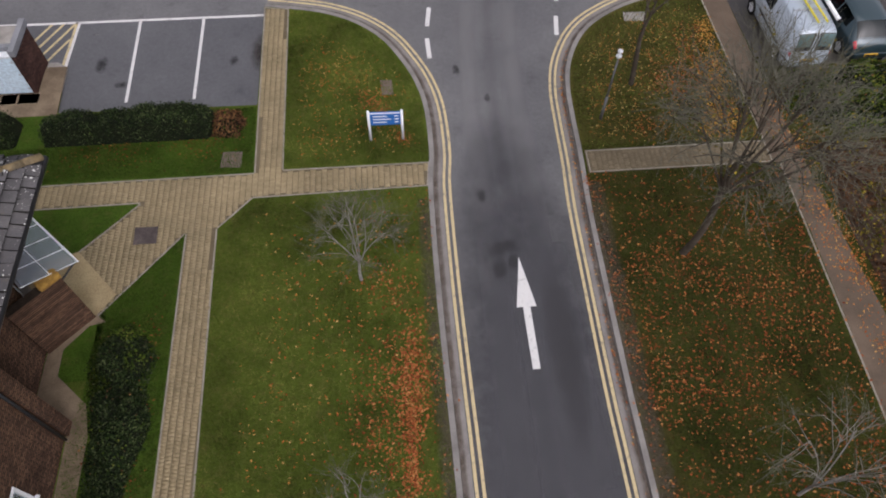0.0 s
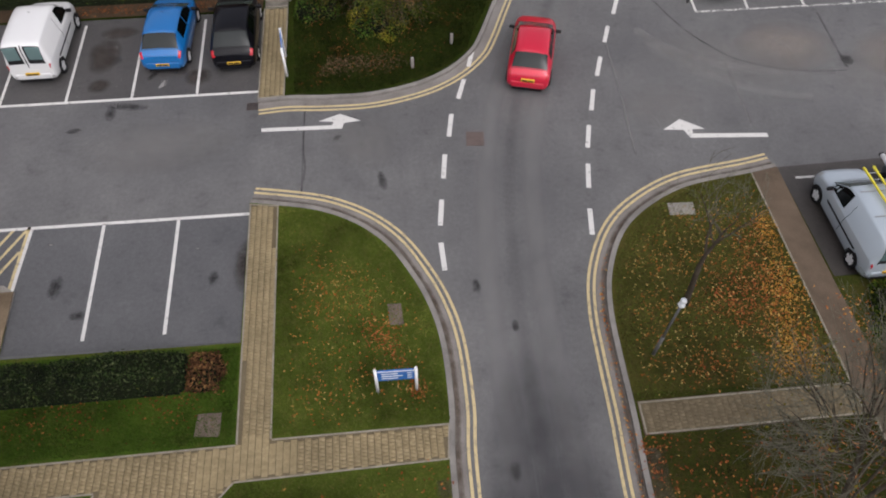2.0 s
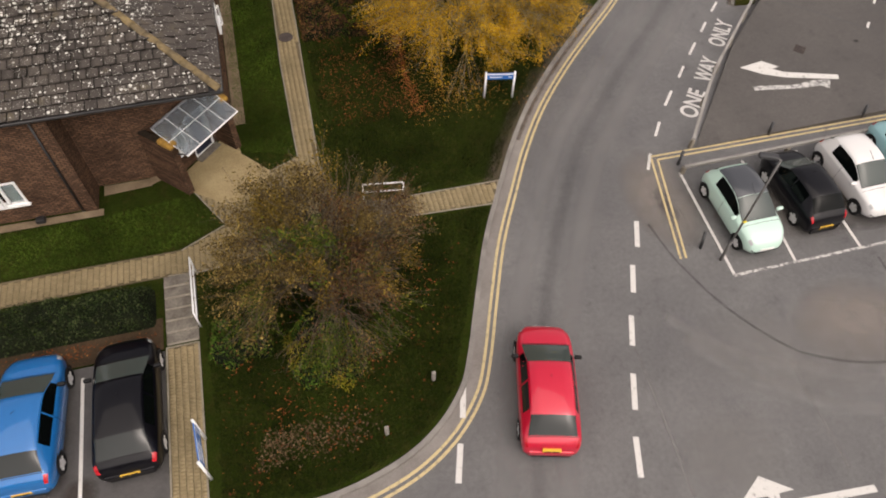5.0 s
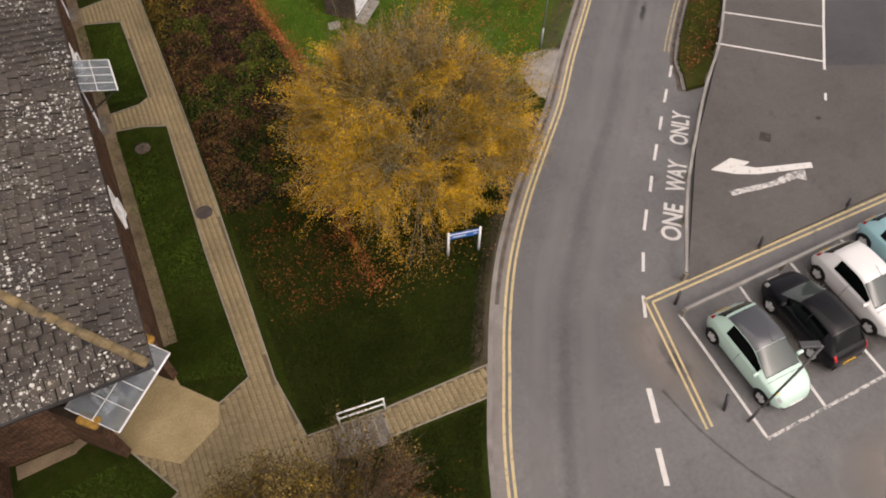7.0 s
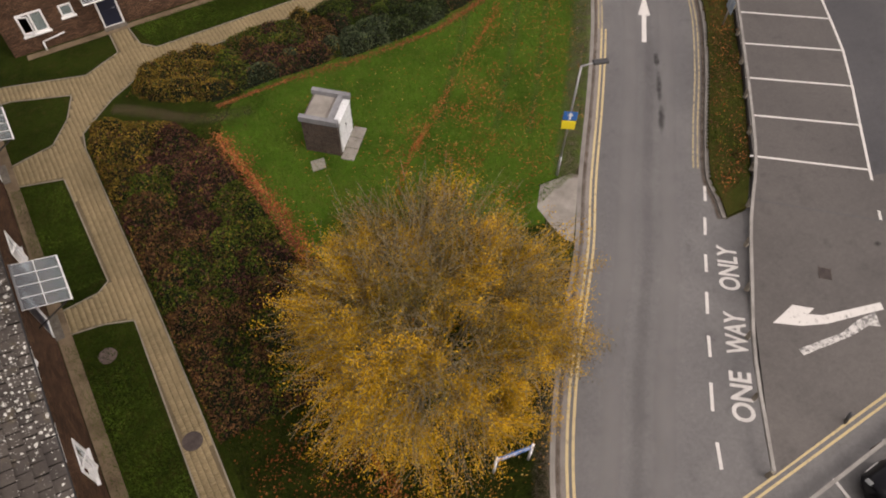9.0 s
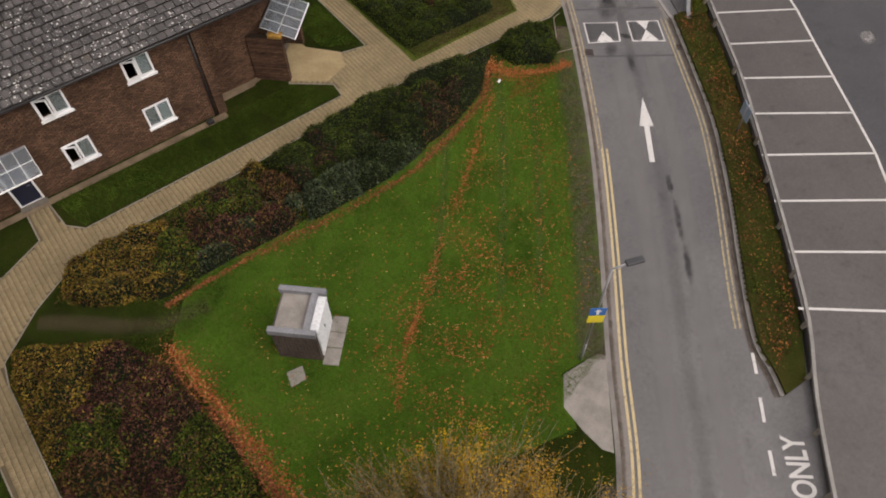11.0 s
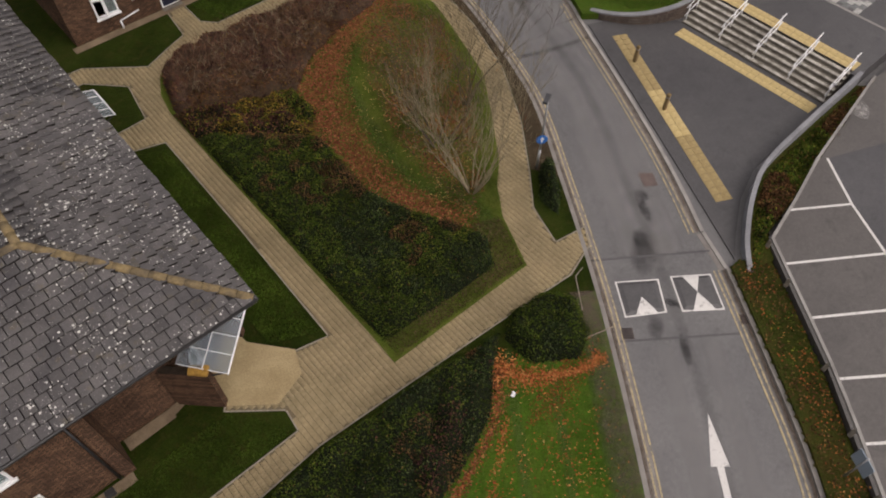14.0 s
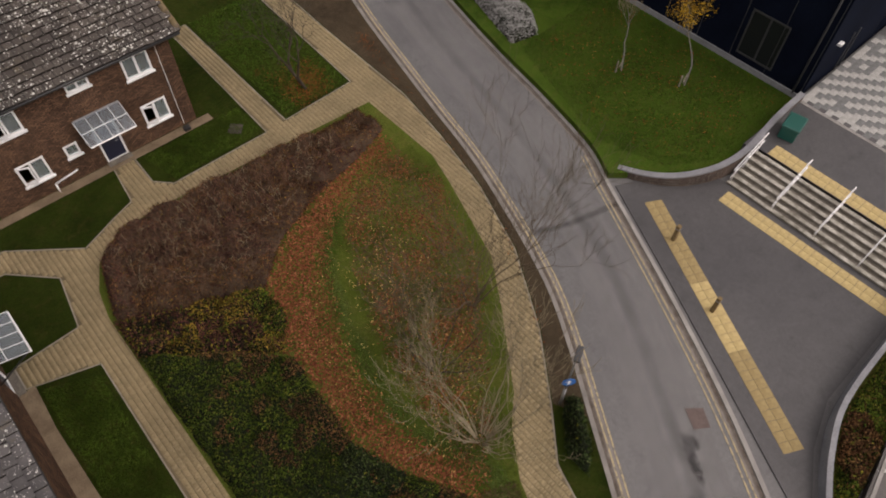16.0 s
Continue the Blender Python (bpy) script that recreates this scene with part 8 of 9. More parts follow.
litter("leaf_litter", "russet leaves beside the rounded hedge", V(22.6, 62.2, 24.5, 63.4, 27.4, 63.3, 27.0, 62.4, 24, 61.4), 900, RED_LITTER, 98)
SWATH = V(34.8, 83.8, 31.6, 83.4, 28.4, 82.1, 26.2, 80.7, 25.2, 78.4, 25.1, 75.6, 24.9, 72.8, 25.6, 70.6, 27.0, 68.9, 27.9, 70.0, 26.8, 72.3, 27.0, 75.2, 27.9, 77.6, 28.6, 79.2, 30.0, 80.6, 32.0, 81.6, 34.6, 82.4)
litter("leaf_litter", "brick-red leaf swath in the oval", SWATH, 15500, SWATH_LITTER, 99, z=LAWN + 0.045, size=0.085, soft=0.75, clump=0.2)
litter("leaf_litter", "red-brown leaves over the oval lawn", V(27.2, 69.0, 29.4, 70.9, 33.4, 76, 34.9, 80, 34.6, 82.6, 32.0, 82.2, 30.0, 80.6, 29.0, 78.4, 27.9, 75.6, 27.2, 72.4), 11000, SWATH_LITTER, 100, z=LAWN + 0.045, soft=0.5, clump=0.8)
litter("leaf_litter", "dull brown leaves over the oval lawn", V(27.2, 69.0, 29.4, 70.9, 33.4, 76, 34.9, 80, 34.6, 82.6, 32.0, 82.2, 30.0, 80.6, 29.0, 78.4, 27.9, 75.6, 27.2, 72.4), 8000, TAN_LITTER, 200, z=LAWN + 0.045, soft=0.5, clump=0.6)
litter("leaf_litter", "brown leaves along the oval corner", V(21.3, 66.85, 27.3, 66.7, 28.2, 68.9, 27.0, 69.4, 26.4, 67.4, 22.9, 67.6), 900, TAN_LITTER, 132, z=LAWN + 0.04, soft=0.1)
litter("leaf_litter", "yellowish leaves over the oval lawn", V(26.0, 70, 29.2, 70.6, 33.3, 76, 31, 81.5, 27, 79, 25.5, 75), 900, PALE_LITTER, 101, z=LAWN + 0.06, size=0.06)
litter("leaf_litter", "brown leaves on the road verge", V(31.5, 70.2, 33.2, 72.4, 35.2, 76.5, 36.4, 80.2, 37.8, 86.5, 38.8, 90, 37.6, 90, 36.9, 84, 35.9, 79, 34.0, 75), 2600, RED_LITTER, 102)
litter("leaf_litter", "leaves on the weedy verge", list(EDGE_BANK[4:]) + list(reversed([p for p in RAIL if p.y > 47])), 700, RUST_LITTER, 103, z=0.36, soft=0.3)
litter("leaf_litter", "leaves gathered under the dark tree", V(32.6, 86.8, 35.2, 87.4, 35.4, 90, 32.4, 91), 1500, RED_LITTER, 104)
litter("leaf_litter", "scattered leaves on the lawn by the dark building", V(41.8, 77, 42.6, 74.2, 44, 73.2, 50, 73, 50, 83.5, 43.4, 83.3), 1500, WOODY_LITTER, 188, size=0.075, z=0.37, soft=0.5, clump=0.8)
litter("leaf_litter", "leaves blown along the channel", None, 260, LEAF_LITTER, 105, along=[p for p in offset(EDGE_SE, -0.3)[8:60:6]], width=0.08, z=0.02)
BLADE = island_colours("grass_blade", [(0.0, (0.038, 0.08, 0.009)), (0.5, (0.056, 0.116, 0.013)), (0.88, (0.076, 0.142, 0.019)), (1.0, (0.13, 0.135, 0.036))], 0.88)
# blades between bright and dark; along house walls the tone includes shade
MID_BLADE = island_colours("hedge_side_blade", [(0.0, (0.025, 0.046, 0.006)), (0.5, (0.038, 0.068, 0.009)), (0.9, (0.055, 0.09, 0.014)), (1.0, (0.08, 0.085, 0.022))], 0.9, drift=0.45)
# blades for the dark grass, their colour lowered to include the shade there
DARK_BLADE = island_colours("rough_blade_with_shade", [(0.0, (0.011, 0.018, 0.004)), (0.5, (0.02, 0.031, 0.006)), (0.85, (0.032, 0.044, 0.009)), (1.0, (0.056, 0.048, 0.016))], 0.9, drift=0.5)
OLIVE_BLADE = island_colours("olive_grass_blade", [(0.0, (0.046, 0.065, 0.010)), (0.5, (0.07, 0.096, 0.016)), (0.85, (0.1, 0.128, 0.026)), (1.0, (0.16, 0.135, 0.045))], 0.85, drift=0.35)
DRY_BLADE = island_colours("dry_grass_blade", [(0.0, (0.022, 0.026, 0.008)), (0.5, (0.044, 0.046, 0.013)), (1.0, (0.09, 0.07, 0.03))], 0.88, drift=0.5)
tufts("grass_blades", "short mown grass", V(-5.75, 2, 0.82, 2, 0.8, 13.95, -4.9, 13.9, -5.85, 12.7), 60000, OLIVE_BLADE, 111)
tufts("grass_blades", "short mown grass", V(-9.4, 2, -6.85, 2, -6.95, 12.6, -9.0, 10.1), 22000, MID_BLADE, 110)
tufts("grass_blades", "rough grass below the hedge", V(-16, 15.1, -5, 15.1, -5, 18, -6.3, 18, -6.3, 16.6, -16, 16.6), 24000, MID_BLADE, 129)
tufts("grass_blades", "short mown grass", V(-3.95, 15.15, 0.98, 15.15, 0.9, 17.6, 0.65, 18.9, 0.15, 20.1, -0.5, 21.3, -1.5, 22.2, -2.7, 22.85, -3.98, 23.2), 28000, OLIVE_BLADE, 112)
tufts("grass_blades", "short mown grass", V(6.6, 53.5, 6.2, 51.5, 12.0, 50.2, 14.7, 49.4, 14.8, 50.3, 17.2, 50.8, 21.9, 56, 26, 61.05, 27.5, 63.3, 24.5, 64.1, 22.5, 63.8, 20.5, 62.6, 17, 61.8, 8, 62.1, 6.2, 60.6, 5.9, 59.8), 112000, BLADE, 113)
tufts("grass_blades", "thin dry grass", V(6.1, 1, 12.5, 1, 12.85, 14.15, 6.2, 14.15), 52000, DRY_BLADE, 114)
tufts("grass_blades", "thin dry grass", V(6.35, 15.25, 12.68, 15.25, 12.6, 23.15, 10.2, 22.75, 8.5, 21.9, 7.5, 20.9, 6.75, 19.5, 6.45, 18), 18000, DRY_BLADE, 115)
tufts("grass_blades", "short olive grass of the corner lawn", V(6.35, 15.25, 12.68, 15.25, 12.6, 23.15, 10.2, 22.75, 8.5, 21.9, 7.5, 20.9, 6.75, 19.5, 6.45, 18), 14000, OLIVE_BLADE, 116)
tufts("grass_blades", "green grass strip in the oval", V(28.0, 79.6, 29.6, 80.9, 31.2, 81.6, 30.4, 80.6, 28.4, 78.6, 27.5, 76.5, 27.2, 74, 27.6, 72, 28.6, 70.8, 28.0, 68.7, 27.0, 69.6, 26.3, 72.2, 26.3, 75.4, 26.9, 77.8), 5000, BLADE, 127, z=LAWN + 0.03, h=0.13)
tufts("grass_blades", "short mown grass", V(41.3, 77, 42.3, 74, 44, 72.9, 50, 72.7, 50, 84, 43.2, 83.5), 30000, BLADE, 116, z=0.35)
tufts("grass_blades", "darker grass by the navy building", V(41.3, 77, 42.3, 74, 44, 72.9, 50, 72.7, 50, 84, 43.2, 83.5), 18000, MID_BLADE, 128, z=0.35)
tufts("grass_blades", "dry patches in the lawn by the dark building", V(41.3, 77, 42.3, 74, 44, 72.9, 50, 72.7, 50, 84, 43.2, 83.5), 9000, DRY_BLADE, 132, z=0.35)
tufts("grass_blades", "rough autumn grass", V(27.4, 67.1, 28.3, 68.9, 30.2, 71.1, 33.5, 75.7, 34.8, 79.4, 35.2, 83, 30, 82, 26, 77, 25.5, 73, 27, 70), 36000, OLIVE_BLADE, 117, z=LAWN + 0.03)
tufts("grass_blades", "mown grass beside the house, shade in its colour", V(-2.1, 42, -0.1, 41.3, -0.1, 53.2, -2.1, 53.6), 18000, MID_BLADE, 118)
tufts("grass_blades", "mown grass beside the house, shade in its colour", V(5.5, 66.95, 17.2, 67.0, 16, 68.9, 5, 68.9), 18000, MID_BLADE, 119)
tufts("grass_blades", "dark mown grass of the island, shade in its colour", V(-3.6, 28.8, -0.5, 28.75, 1.1, 29.2, 2.4, 29.9, 3.3, 30.8, 4.7, 34, 5.6, 36.1, 6.3, 37.2, 1, 37.3, -3.8, 36), 52000, DARK_BLADE, 120, h=0.15)
tufts("grass_blades", "dark mown grass below the golden tree, shade in its colour", V(1.0, 38.7, 6.9, 38.5, 8.0, 40.4, 9.3, 42.2, 11, 44.3, 6, 49, 1.2, 49), 64000, DARK_BLADE, 121, h=0.15)
tufts("grass_blades", "mown grass beside the house, shade in its colour", V(-22, 38.0, -4.5, 37.95, -3.0, 38.7, -4.0, 40.2, -6.9, 39.9, -22, 39.9), 30000, MID_BLADE, 122)
tufts("grass_blades", "mown grass beside the house, shade in its colour", V(18.3, 70.2, 19.9, 69.4, 20.1, 80.8, 18.4, 81.6), 22000, MID_BLADE, 123)
tufts("grass_blades", "mown grass beside the house, shade in its colour", V(-2.1, 55.6, -0.2, 55.5, -0.3, 60.8, -2.1, 61.3), 10000, MID_BLADE, 124)
tufts("grass_blades", "rough grass in front of the end house", V(26.5, 87.1, 30.7, 87.1, 30.7, 89.1, 26.0, 89.1), 9000, MID_BLADE, 125)
tufts("grass_blades", "rough grass beside the far path", V(32.1, 87.3, 35.5, 87.4, 35.9, 96, 32.1, 96), 16000, BLADE, 126)
tufts("grass_blades", "rough grass along the oval corner", V(21.3, 66.85, 27.3, 66.7, 28.2, 68.9, 27.0, 69.4, 26.4, 67.4, 22.9, 67.6, 21.4, 67.7), 7000, DRY_BLADE, 131, z=LAWN + 0.03)
tufts("grass_blades", "thin grass between the shrub beds", V(4.6, 60.4, 7.5, 60.4, 9.8, 62.2, 9.0, 62.9, 5.2, 62.7), 5000, MID_BLADE, 130)

# ---- stairs, walls and forecourt ----
stairs = thing("outdoor_stairs", "wide concrete stairs with pale worn nosings and steel handrails", "stairs")
for k in range(6):
    x0 = 43.75 + 0.3 * k
    boxed("step", (x0, 64.0, 0.0), (x0 + 0.33, 71.85, 0.15 * (k + 1)), STEP_DARK, stairs, "" if k else "stained concrete step", bevel=0.012)
    boxed("nosing", (x0 - 0.006, 64.02, 0.15 * (k + 1) - 0.03), (x0 + 0.17, 71.83, 0.15 * (k + 1) + 0.006), NOSING, stairs, "" if k else "pale step nosing")
for y in (64.1, 65.95, 67.85, 69.75, 71.75):
    r = thing("handrail", "galvanised steel handrail on the stairs", "handrail", "stair handrails")
    a, b = Vector((43.9, y, 0.15)), Vector((45.3, y, 0.9))
    for q in (a, (a + b) / 2, b):
        tubes("post", [(q, q + Vector((0, 0, 0.95)), 0.028)], SIGN_WHITE, r)
    for dz in (0.5, 0.95):
        tubes("rail", [(a + Vector((-0.25, 0, dz - 0.13)), b + Vector((0.3, 0, dz)), 0.026)], SIGN_WHITE, r)


def tactile(name, a, b, rows, size, z, material, label):
    """Blister slabs laid along a line."""
    t = thing(name, label, "tactile paving", kind="structure")
    a, b = Vector(a), Vector(b)
    d = (b - a).normalized()
    n = Vector((d.y, -d.x))
    count = int((b - a).length / size)
    bm = bmesh.new()
    box(bm, (-size / 2 + .006, -size / 2 + .006, -0.03), (size / 2 - .006, size / 2 - .006, 0.008), None)
    me = bpy.data.meshes.new("tactile_slab")
    bm.to_mesh(me)
    bm.free()
    me.materials.append(material)
    me2 = me.copy()
    me2.materials.clear()
    me2.materials.append(TACTILE_OLD)
    for k in range(count):
        for j in range(rows):
            p = a + d * size * (k + .5) + n * size * (j + .5)
            old = name == "tactile_strip_1" and not 0.32 < k / count < 0.62
            ob = new("tactile_slab", me2 if old else me)
            ob.parent = t
            ob.matrix_basis = Matrix.Translation((p.x, p.y, z)) @ Matrix.Rotation(math.atan2(d.y, d.x) , 4, "Z")


tactile("tactile_strip_1", (35.3, 63.75), (40.45, 73.75), 2, 0.375, 0.052, TACTILE, "buff blister paving strip at the crossing")
tactile("tactile_strip_2", (42.7, 64.1), (42.7, 71.85), 2, 0.37, 0.052, TACTILE, "buff blister paving at the foot of the stairs")
tactile("tactile_strip_3", (45.6, 64.0), (45.6, 71.7), 2, 0.37, 0.902, TACTILE, "buff blister paving above the stairs")


def coped_wall(name, line, z0, tops, label, mat=DARK_BRICK, w=0.24):
    """A low wall along a line with a coping, its height running between the two tops."""
    t = thing(name, label, "wall", kind="structure")
    n = len(line)
    def loft(nm, hw, lo, hi, material):
        a, b = offset(line, -hw), offset(line, hw)
        v, f = [], []
        for i, (p, q) in enumerate(zip(a, b)):
            u = i / (n - 1)
            v += [(p.x, p.y, lo(u)), (p.x, p.y, hi(u)), (q.x, q.y, hi(u)), (q.x, q.y, lo(u))]
        for i in range(n - 1):
            k = 4 * i
            f += [(k, k + 1, k + 5, k + 4), (k + 1, k + 2, k + 6, k + 5), (k + 2, k + 3, k + 7, k + 6), (k + 3, k, k + 4, k + 7)]
        f += [(0, 3, 2, 1), (4 * n - 4, 4 * n - 3, 4 * n - 2, 4 * n - 1)]
        raw(nm, v, f, material, t)
    top = lambda u: tops[0] + (tops[1] - tops[0]) * u
    loft("brickwork", w / 2, lambda u: z0, top, mat)
    loft("coping", w / 2 + 0.012, top, lambda u: top(u) + 0.07, COPING)


coped_wall("wall_1", spline(V(40.75, 75.3, 41.2, 74.25, 41.9, 73.35, 42.8, 72.7, 43.9, 72.25, 45.3, 72.1, 47.6, 72.3, 49.7, 72.35), 4), 0, (0.3, 1.15), "curved low brick retaining wall with grey coping")
coped_wall("wall_2", WALL_R, 0, (0.2, 1.0), "curved low wall with grey coping along the planted bank", COPING, 0.16)
for p in ((39.62, 71.47), (38.05, 68.5)):
    b = thing("bollard", "square oak timber bollard on the forecourt", "bollard", "forecourt bollards", at=pose(p[0], p[1], 0.05))
    boxed("post", (-.08, -.08, -.03), (.08, .08, .9), BOLLARD_WOOD, b, bevel=.02)
    boxed("band", (-.083, -.083, .7), (.083, .083, .76), PALE_KERB, b, "pale reflective band")
bn = thing("grit_bin", "green plastic grit bin above the stairs", "bin", at=pose(47.3, 71.45, 0.9, 0, 0, 10))
boxed("body", (-.5, -.35, 0), (.5, .35, .6), BIN_GREEN, bn, bevel=.05)
boxed("lid", (-.54, -.39, .6), (.54, .39, .72), BIN_GREEN, bn, "sloping green lid", bevel=.05)
# chequered slabs
cq = thing("pavement_12", "grey and white chequered slab paving", "paving", kind="structure")
LIGHT_SLAB = mottled("pale_slab", (0.3, 0.3, 0.285), (0.42, 0.42, 0.4), 25, 1.5)
GREY_SLAB = mottled("grey_slab", (0.13, 0.135, 0.135), (0.2, 0.205, 0.205), 25, 1.5)
meshes = []
for mat in (LIGHT_SLAB, GREY_SLAB):
    bm = bmesh.new()
    box(bm, (-.222, -.147, -.04), (.222, .147, .008), None)
    me = bpy.data.meshes.new("slab")
    bm.to_mesh(me)
    bm.free()
    me.materials.append(mat)
    meshes.append(me)
rng = np.random.default_rng(5)
for i in range(16):
    for j in range(21):
        if len(cq.children) > 340:
            break
        ob = new("slab", meshes[int((i + (j // 2)) % 2 if rng.random() > .12 else rng.integers(2))])
        ob.parent = cq
        ob.matrix_basis = pose(49.85 + .45 * i + (.225 if j % 2 else 0), 72.15 - .3 * j, .904)
boxed("trench_edge", (49.45, 63.7, .86), (49.6, 72.3, .91), PALE_KERB, cq)

# ---- dark building ----
DARK_PANE = principled("dark_window_pane", (0.012, 0.014, 0.015), 0.05, spec=0.25)
navy = thing("navy_building", "dark navy panelled building with a tall window", "building")
wall_run("wall", (50.25, 95), (50.25, 72.5), 0.3, 7.5, [(18.85, 20.75, 0.95, 3.3), (10.0, 12.0, 0.95, 3.3)], NAVY, navy, 0.3)
wall_run("wall", (50.55, 72.5), (75, 72.5), 0.3, 7.5, [(6.0, 9.0, 0.95, 3.4)], NAVY, navy, 0.3)
boxed("roof", (50.1, 72.35, 7.5), (75.2, 95, 7.75), COPING, navy, "flat roof with grey edge")
boxed("plinth", (50.17, 72.42, 0.3), (75, 95, 0.62), COPING, navy, "grey plinth course")
boxed("floor_slab", (50.6, 72.85, 0.62), (75, 95, 0.9), ROOM, navy)
for y, z, mat in ((74.75, 1.25, COPING), (75.6, 1.1, TIMBER)):
    boxed("blind", (50.32, y - .3, z), (50.34, y + .3, z + 1.0), mat, navy, "dim shape behind the dark glass")
boxed("back_wall", (60, 72.85, 0.9), (60.2, 95, 7.4), ROOM, navy)
for y0 in (74.25, 83.0):
    m = Matrix.Translation((50.25, y0, 0))
    fr = bmesh.new()
    for lo, hi in (((-.04, 0, .95), (.08, .07, 3.3)), ((-.04, 1.83, .95), (.08, 1.9, 3.3)), ((-.04, .07, .95), (.08, 1.83, 1.03)), ((-.04, .07, 3.22), (.08, 1.83, 3.3)), ((-.04, .9, 1.03), (.08, .98, 3.22))):
        box(fr, lo, hi, m)
    w = part("window", fr, DARK_STEEL, navy, "dark framed tall glazing")
    for a, b in ((.07, .9), (.98, 1.83)):
        boxed("pane", (.01, a, 1.03), (.03, b, 3.22), DARK_PANE, w, "dark glass", m=m)
for k in range(12):
    boxed("panel_joint", (50.235, 72.6 + 1.9 * k, .62), (50.252, 72.63 + 1.9 * k, 7.5), DARK_STEEL, navy)
tubes("downpipe", [((50.15, 72.9, .6), (50.15, 72.9, 7.4), .05)], DARK_STEEL, navy)
for x in (52.6, 53.1):
    tubes("wall_rail", [((x, 72.38, .9), (x, 72.38, 3.0), .03)], DARK_STEEL, navy, "dark steel rail on the wall", sides=6)
boxed("wall_light", (51.3, 72.32, 2.9), (51.6, 72.5, 3.0), SIGN_WHITE, navy, "small white wall light")

# ---- brick kiosks ----
DOOR_PALE = mottled("pale_blue_door_paint", (0.5, 0.62, 0.7), (0.62, 0.74, 0.82), 12, 0.8, rough=0.45, relief=0.04)
def kiosk(name, label, at, w, d, h, slab_to, door_mat=None, brick=None):
    """A small brick meter house with parapet, flat roof and white steel doors on its +x side."""
    k = thing(name, label, "kiosk", at=at)
    bm = bmesh.new()
    box(bm, (0, 0, 0), (w, d, h - .25))
    part("brickwork", bm, brick or DARK_BRICK, k, "dark brown brickwork")
    boxed("roof", (.08, .1, h - .25), (w - .3, d - .1, h - .2), SLAB, k, "flat felt roof")
    for lo, hi in (((-.07, -.07, h - .25), (w + .04, .13, h)), ((-.07, d - .13, h - .25), (w + .04, d + .07, h)), ((w - .42, .13, h - .25), (w - .22, d - .13, h - .02))):
        boxed("coping", lo, hi, COPING, k, bevel=.015)
    for j in range(2):
        y0 = .12 + j * (d - .24) / 2
        dr = boxed("door", (w + .005, y0, .12), (w + .05, y0 + (d - .24) / 2 - .015, h - .27), door_mat or WHITE_PAINT, k, "painted steel door", bevel=.01)
        for z0 in (.3, .95, 1.5):
            boxed("hinge", (w + .048, y0 + (.02 if j == 0 else (d - .24) / 2 - .08), z0), (w + .06, y0 + (.07 if j == 0 else (d - .24) / 2 - .03), z0 + .08), STEEL, dr)
    boxed("handle", (w + .05, d / 2 - .06, 1.0), (w + .075, d / 2 - .02, 1.14), DARK_STEEL, k)
    boxed("lintel", (w - .22, .13, h - .27), (w + .06, d - .13, h - .2), WHITE_PAINT, k)
    for j, (a, b) in enumerate(((-.15, .5), (.5, 1.1), (1.1, d + .12))):
        boxed("base_slab", (w + .02, a, -.02), (w + .02 + slab_to, b - .02, .05), SLAB, k, bevel=.02)
    return k


turn = math.degrees(math.atan2(56.52 - 57.55, 9.65 - 8.6))
kiosk("meter_kiosk", "small dark brick kiosk with white doors on the lawn", pose(8.6, 57.52, LAWN, 0, 0, turn), 1.47, 1.62, 1.9, 0.55)
boxed_slab = slab("paving_slab", V(8.3, 56.3, 8.85, 56.25, 9.0, 56.75, 8.45, 56.85), LAWN - .02, LAWN + .03, SLAB)
tagged(boxed_slab, "loose concrete slab in the grass", "paving slab")
kiosk("meter_kiosk", "brick kiosk with pale blue-white doors beside the bays", pose(-14.6, 20.9, 0.06, 0, 0, -90), 1.6, 1.75, 2.0, 0.5, DOOR_PALE, KIOSK_BRICK)
slab_h = slab("pavement_13", V(-15.5, 18.3, -12.05, 18.3, -12.1, 20.6, -12.5, 20.9, -15.5, 20.9), 0, 0.06, SLAB)
tagged(slab_h, "concrete base around the kiosk", "paving", kind="structure")

# ---- signs and lamps ----
def board_sign(a, b, top, low, label, face=SIGN_BLUE, lines=3):
    """A sign board on two white posts, with unreadable lines as plain bars."""
    a, b = Vector((*a, LAWN)), Vector((*b, LAWN))
    s = thing("direction_sign", label, "sign")
    for p in (a, b):
        tubes("post", [(p - Vector((0, 0, .1)), p + Vector((0, 0, top + .06)), .045)], SIGN_WHITE, s, "white post")
    d = (b - a).normalized()
    n = Vector((d.y, -d.x, 0))
    m = Matrix((d, -n, Vector((0, 0, 1)))).transposed().to_4x4()
    m.translation = a
    w = (b - a).length
    boxed("board", (.05, -.02, low), (w - .05, .02, top), face, s, "blue sign board", m=m, bevel=.006)
    boxed("header", (.05, -.024, top - .07), (w - .05, -.019, top - .01), SIGN_WHITE, s, m=m)
    for k in range(lines):
        z = top - .16 - k * (top - low - .18) / max(1, lines)
        boxed("text_bar", (.15, -.026, z - .045), (w * (.55 + .12 * (k % 2)), -.02, z), SIGN_WHITE, s, m=m)
        boxed("text_bar", (w * .78, -.026, z - .045), (w * .9, -.02, z), SIGN_WHITE, s, m=m)


board_sign((-0.97, 16.2), (0.14, 16.18), 1.35, .75, "blue direction sign with white lines on two white posts")
board_sign((7.72, 42.7), (8.83, 42.48), 1.25, .95, "narrow blue sign on two white posts under the tree", lines=1)
board_sign((-3.9, 29.8), (-4.0, 31.0), 1.3, .7, "blue and white sign beside the paved path")


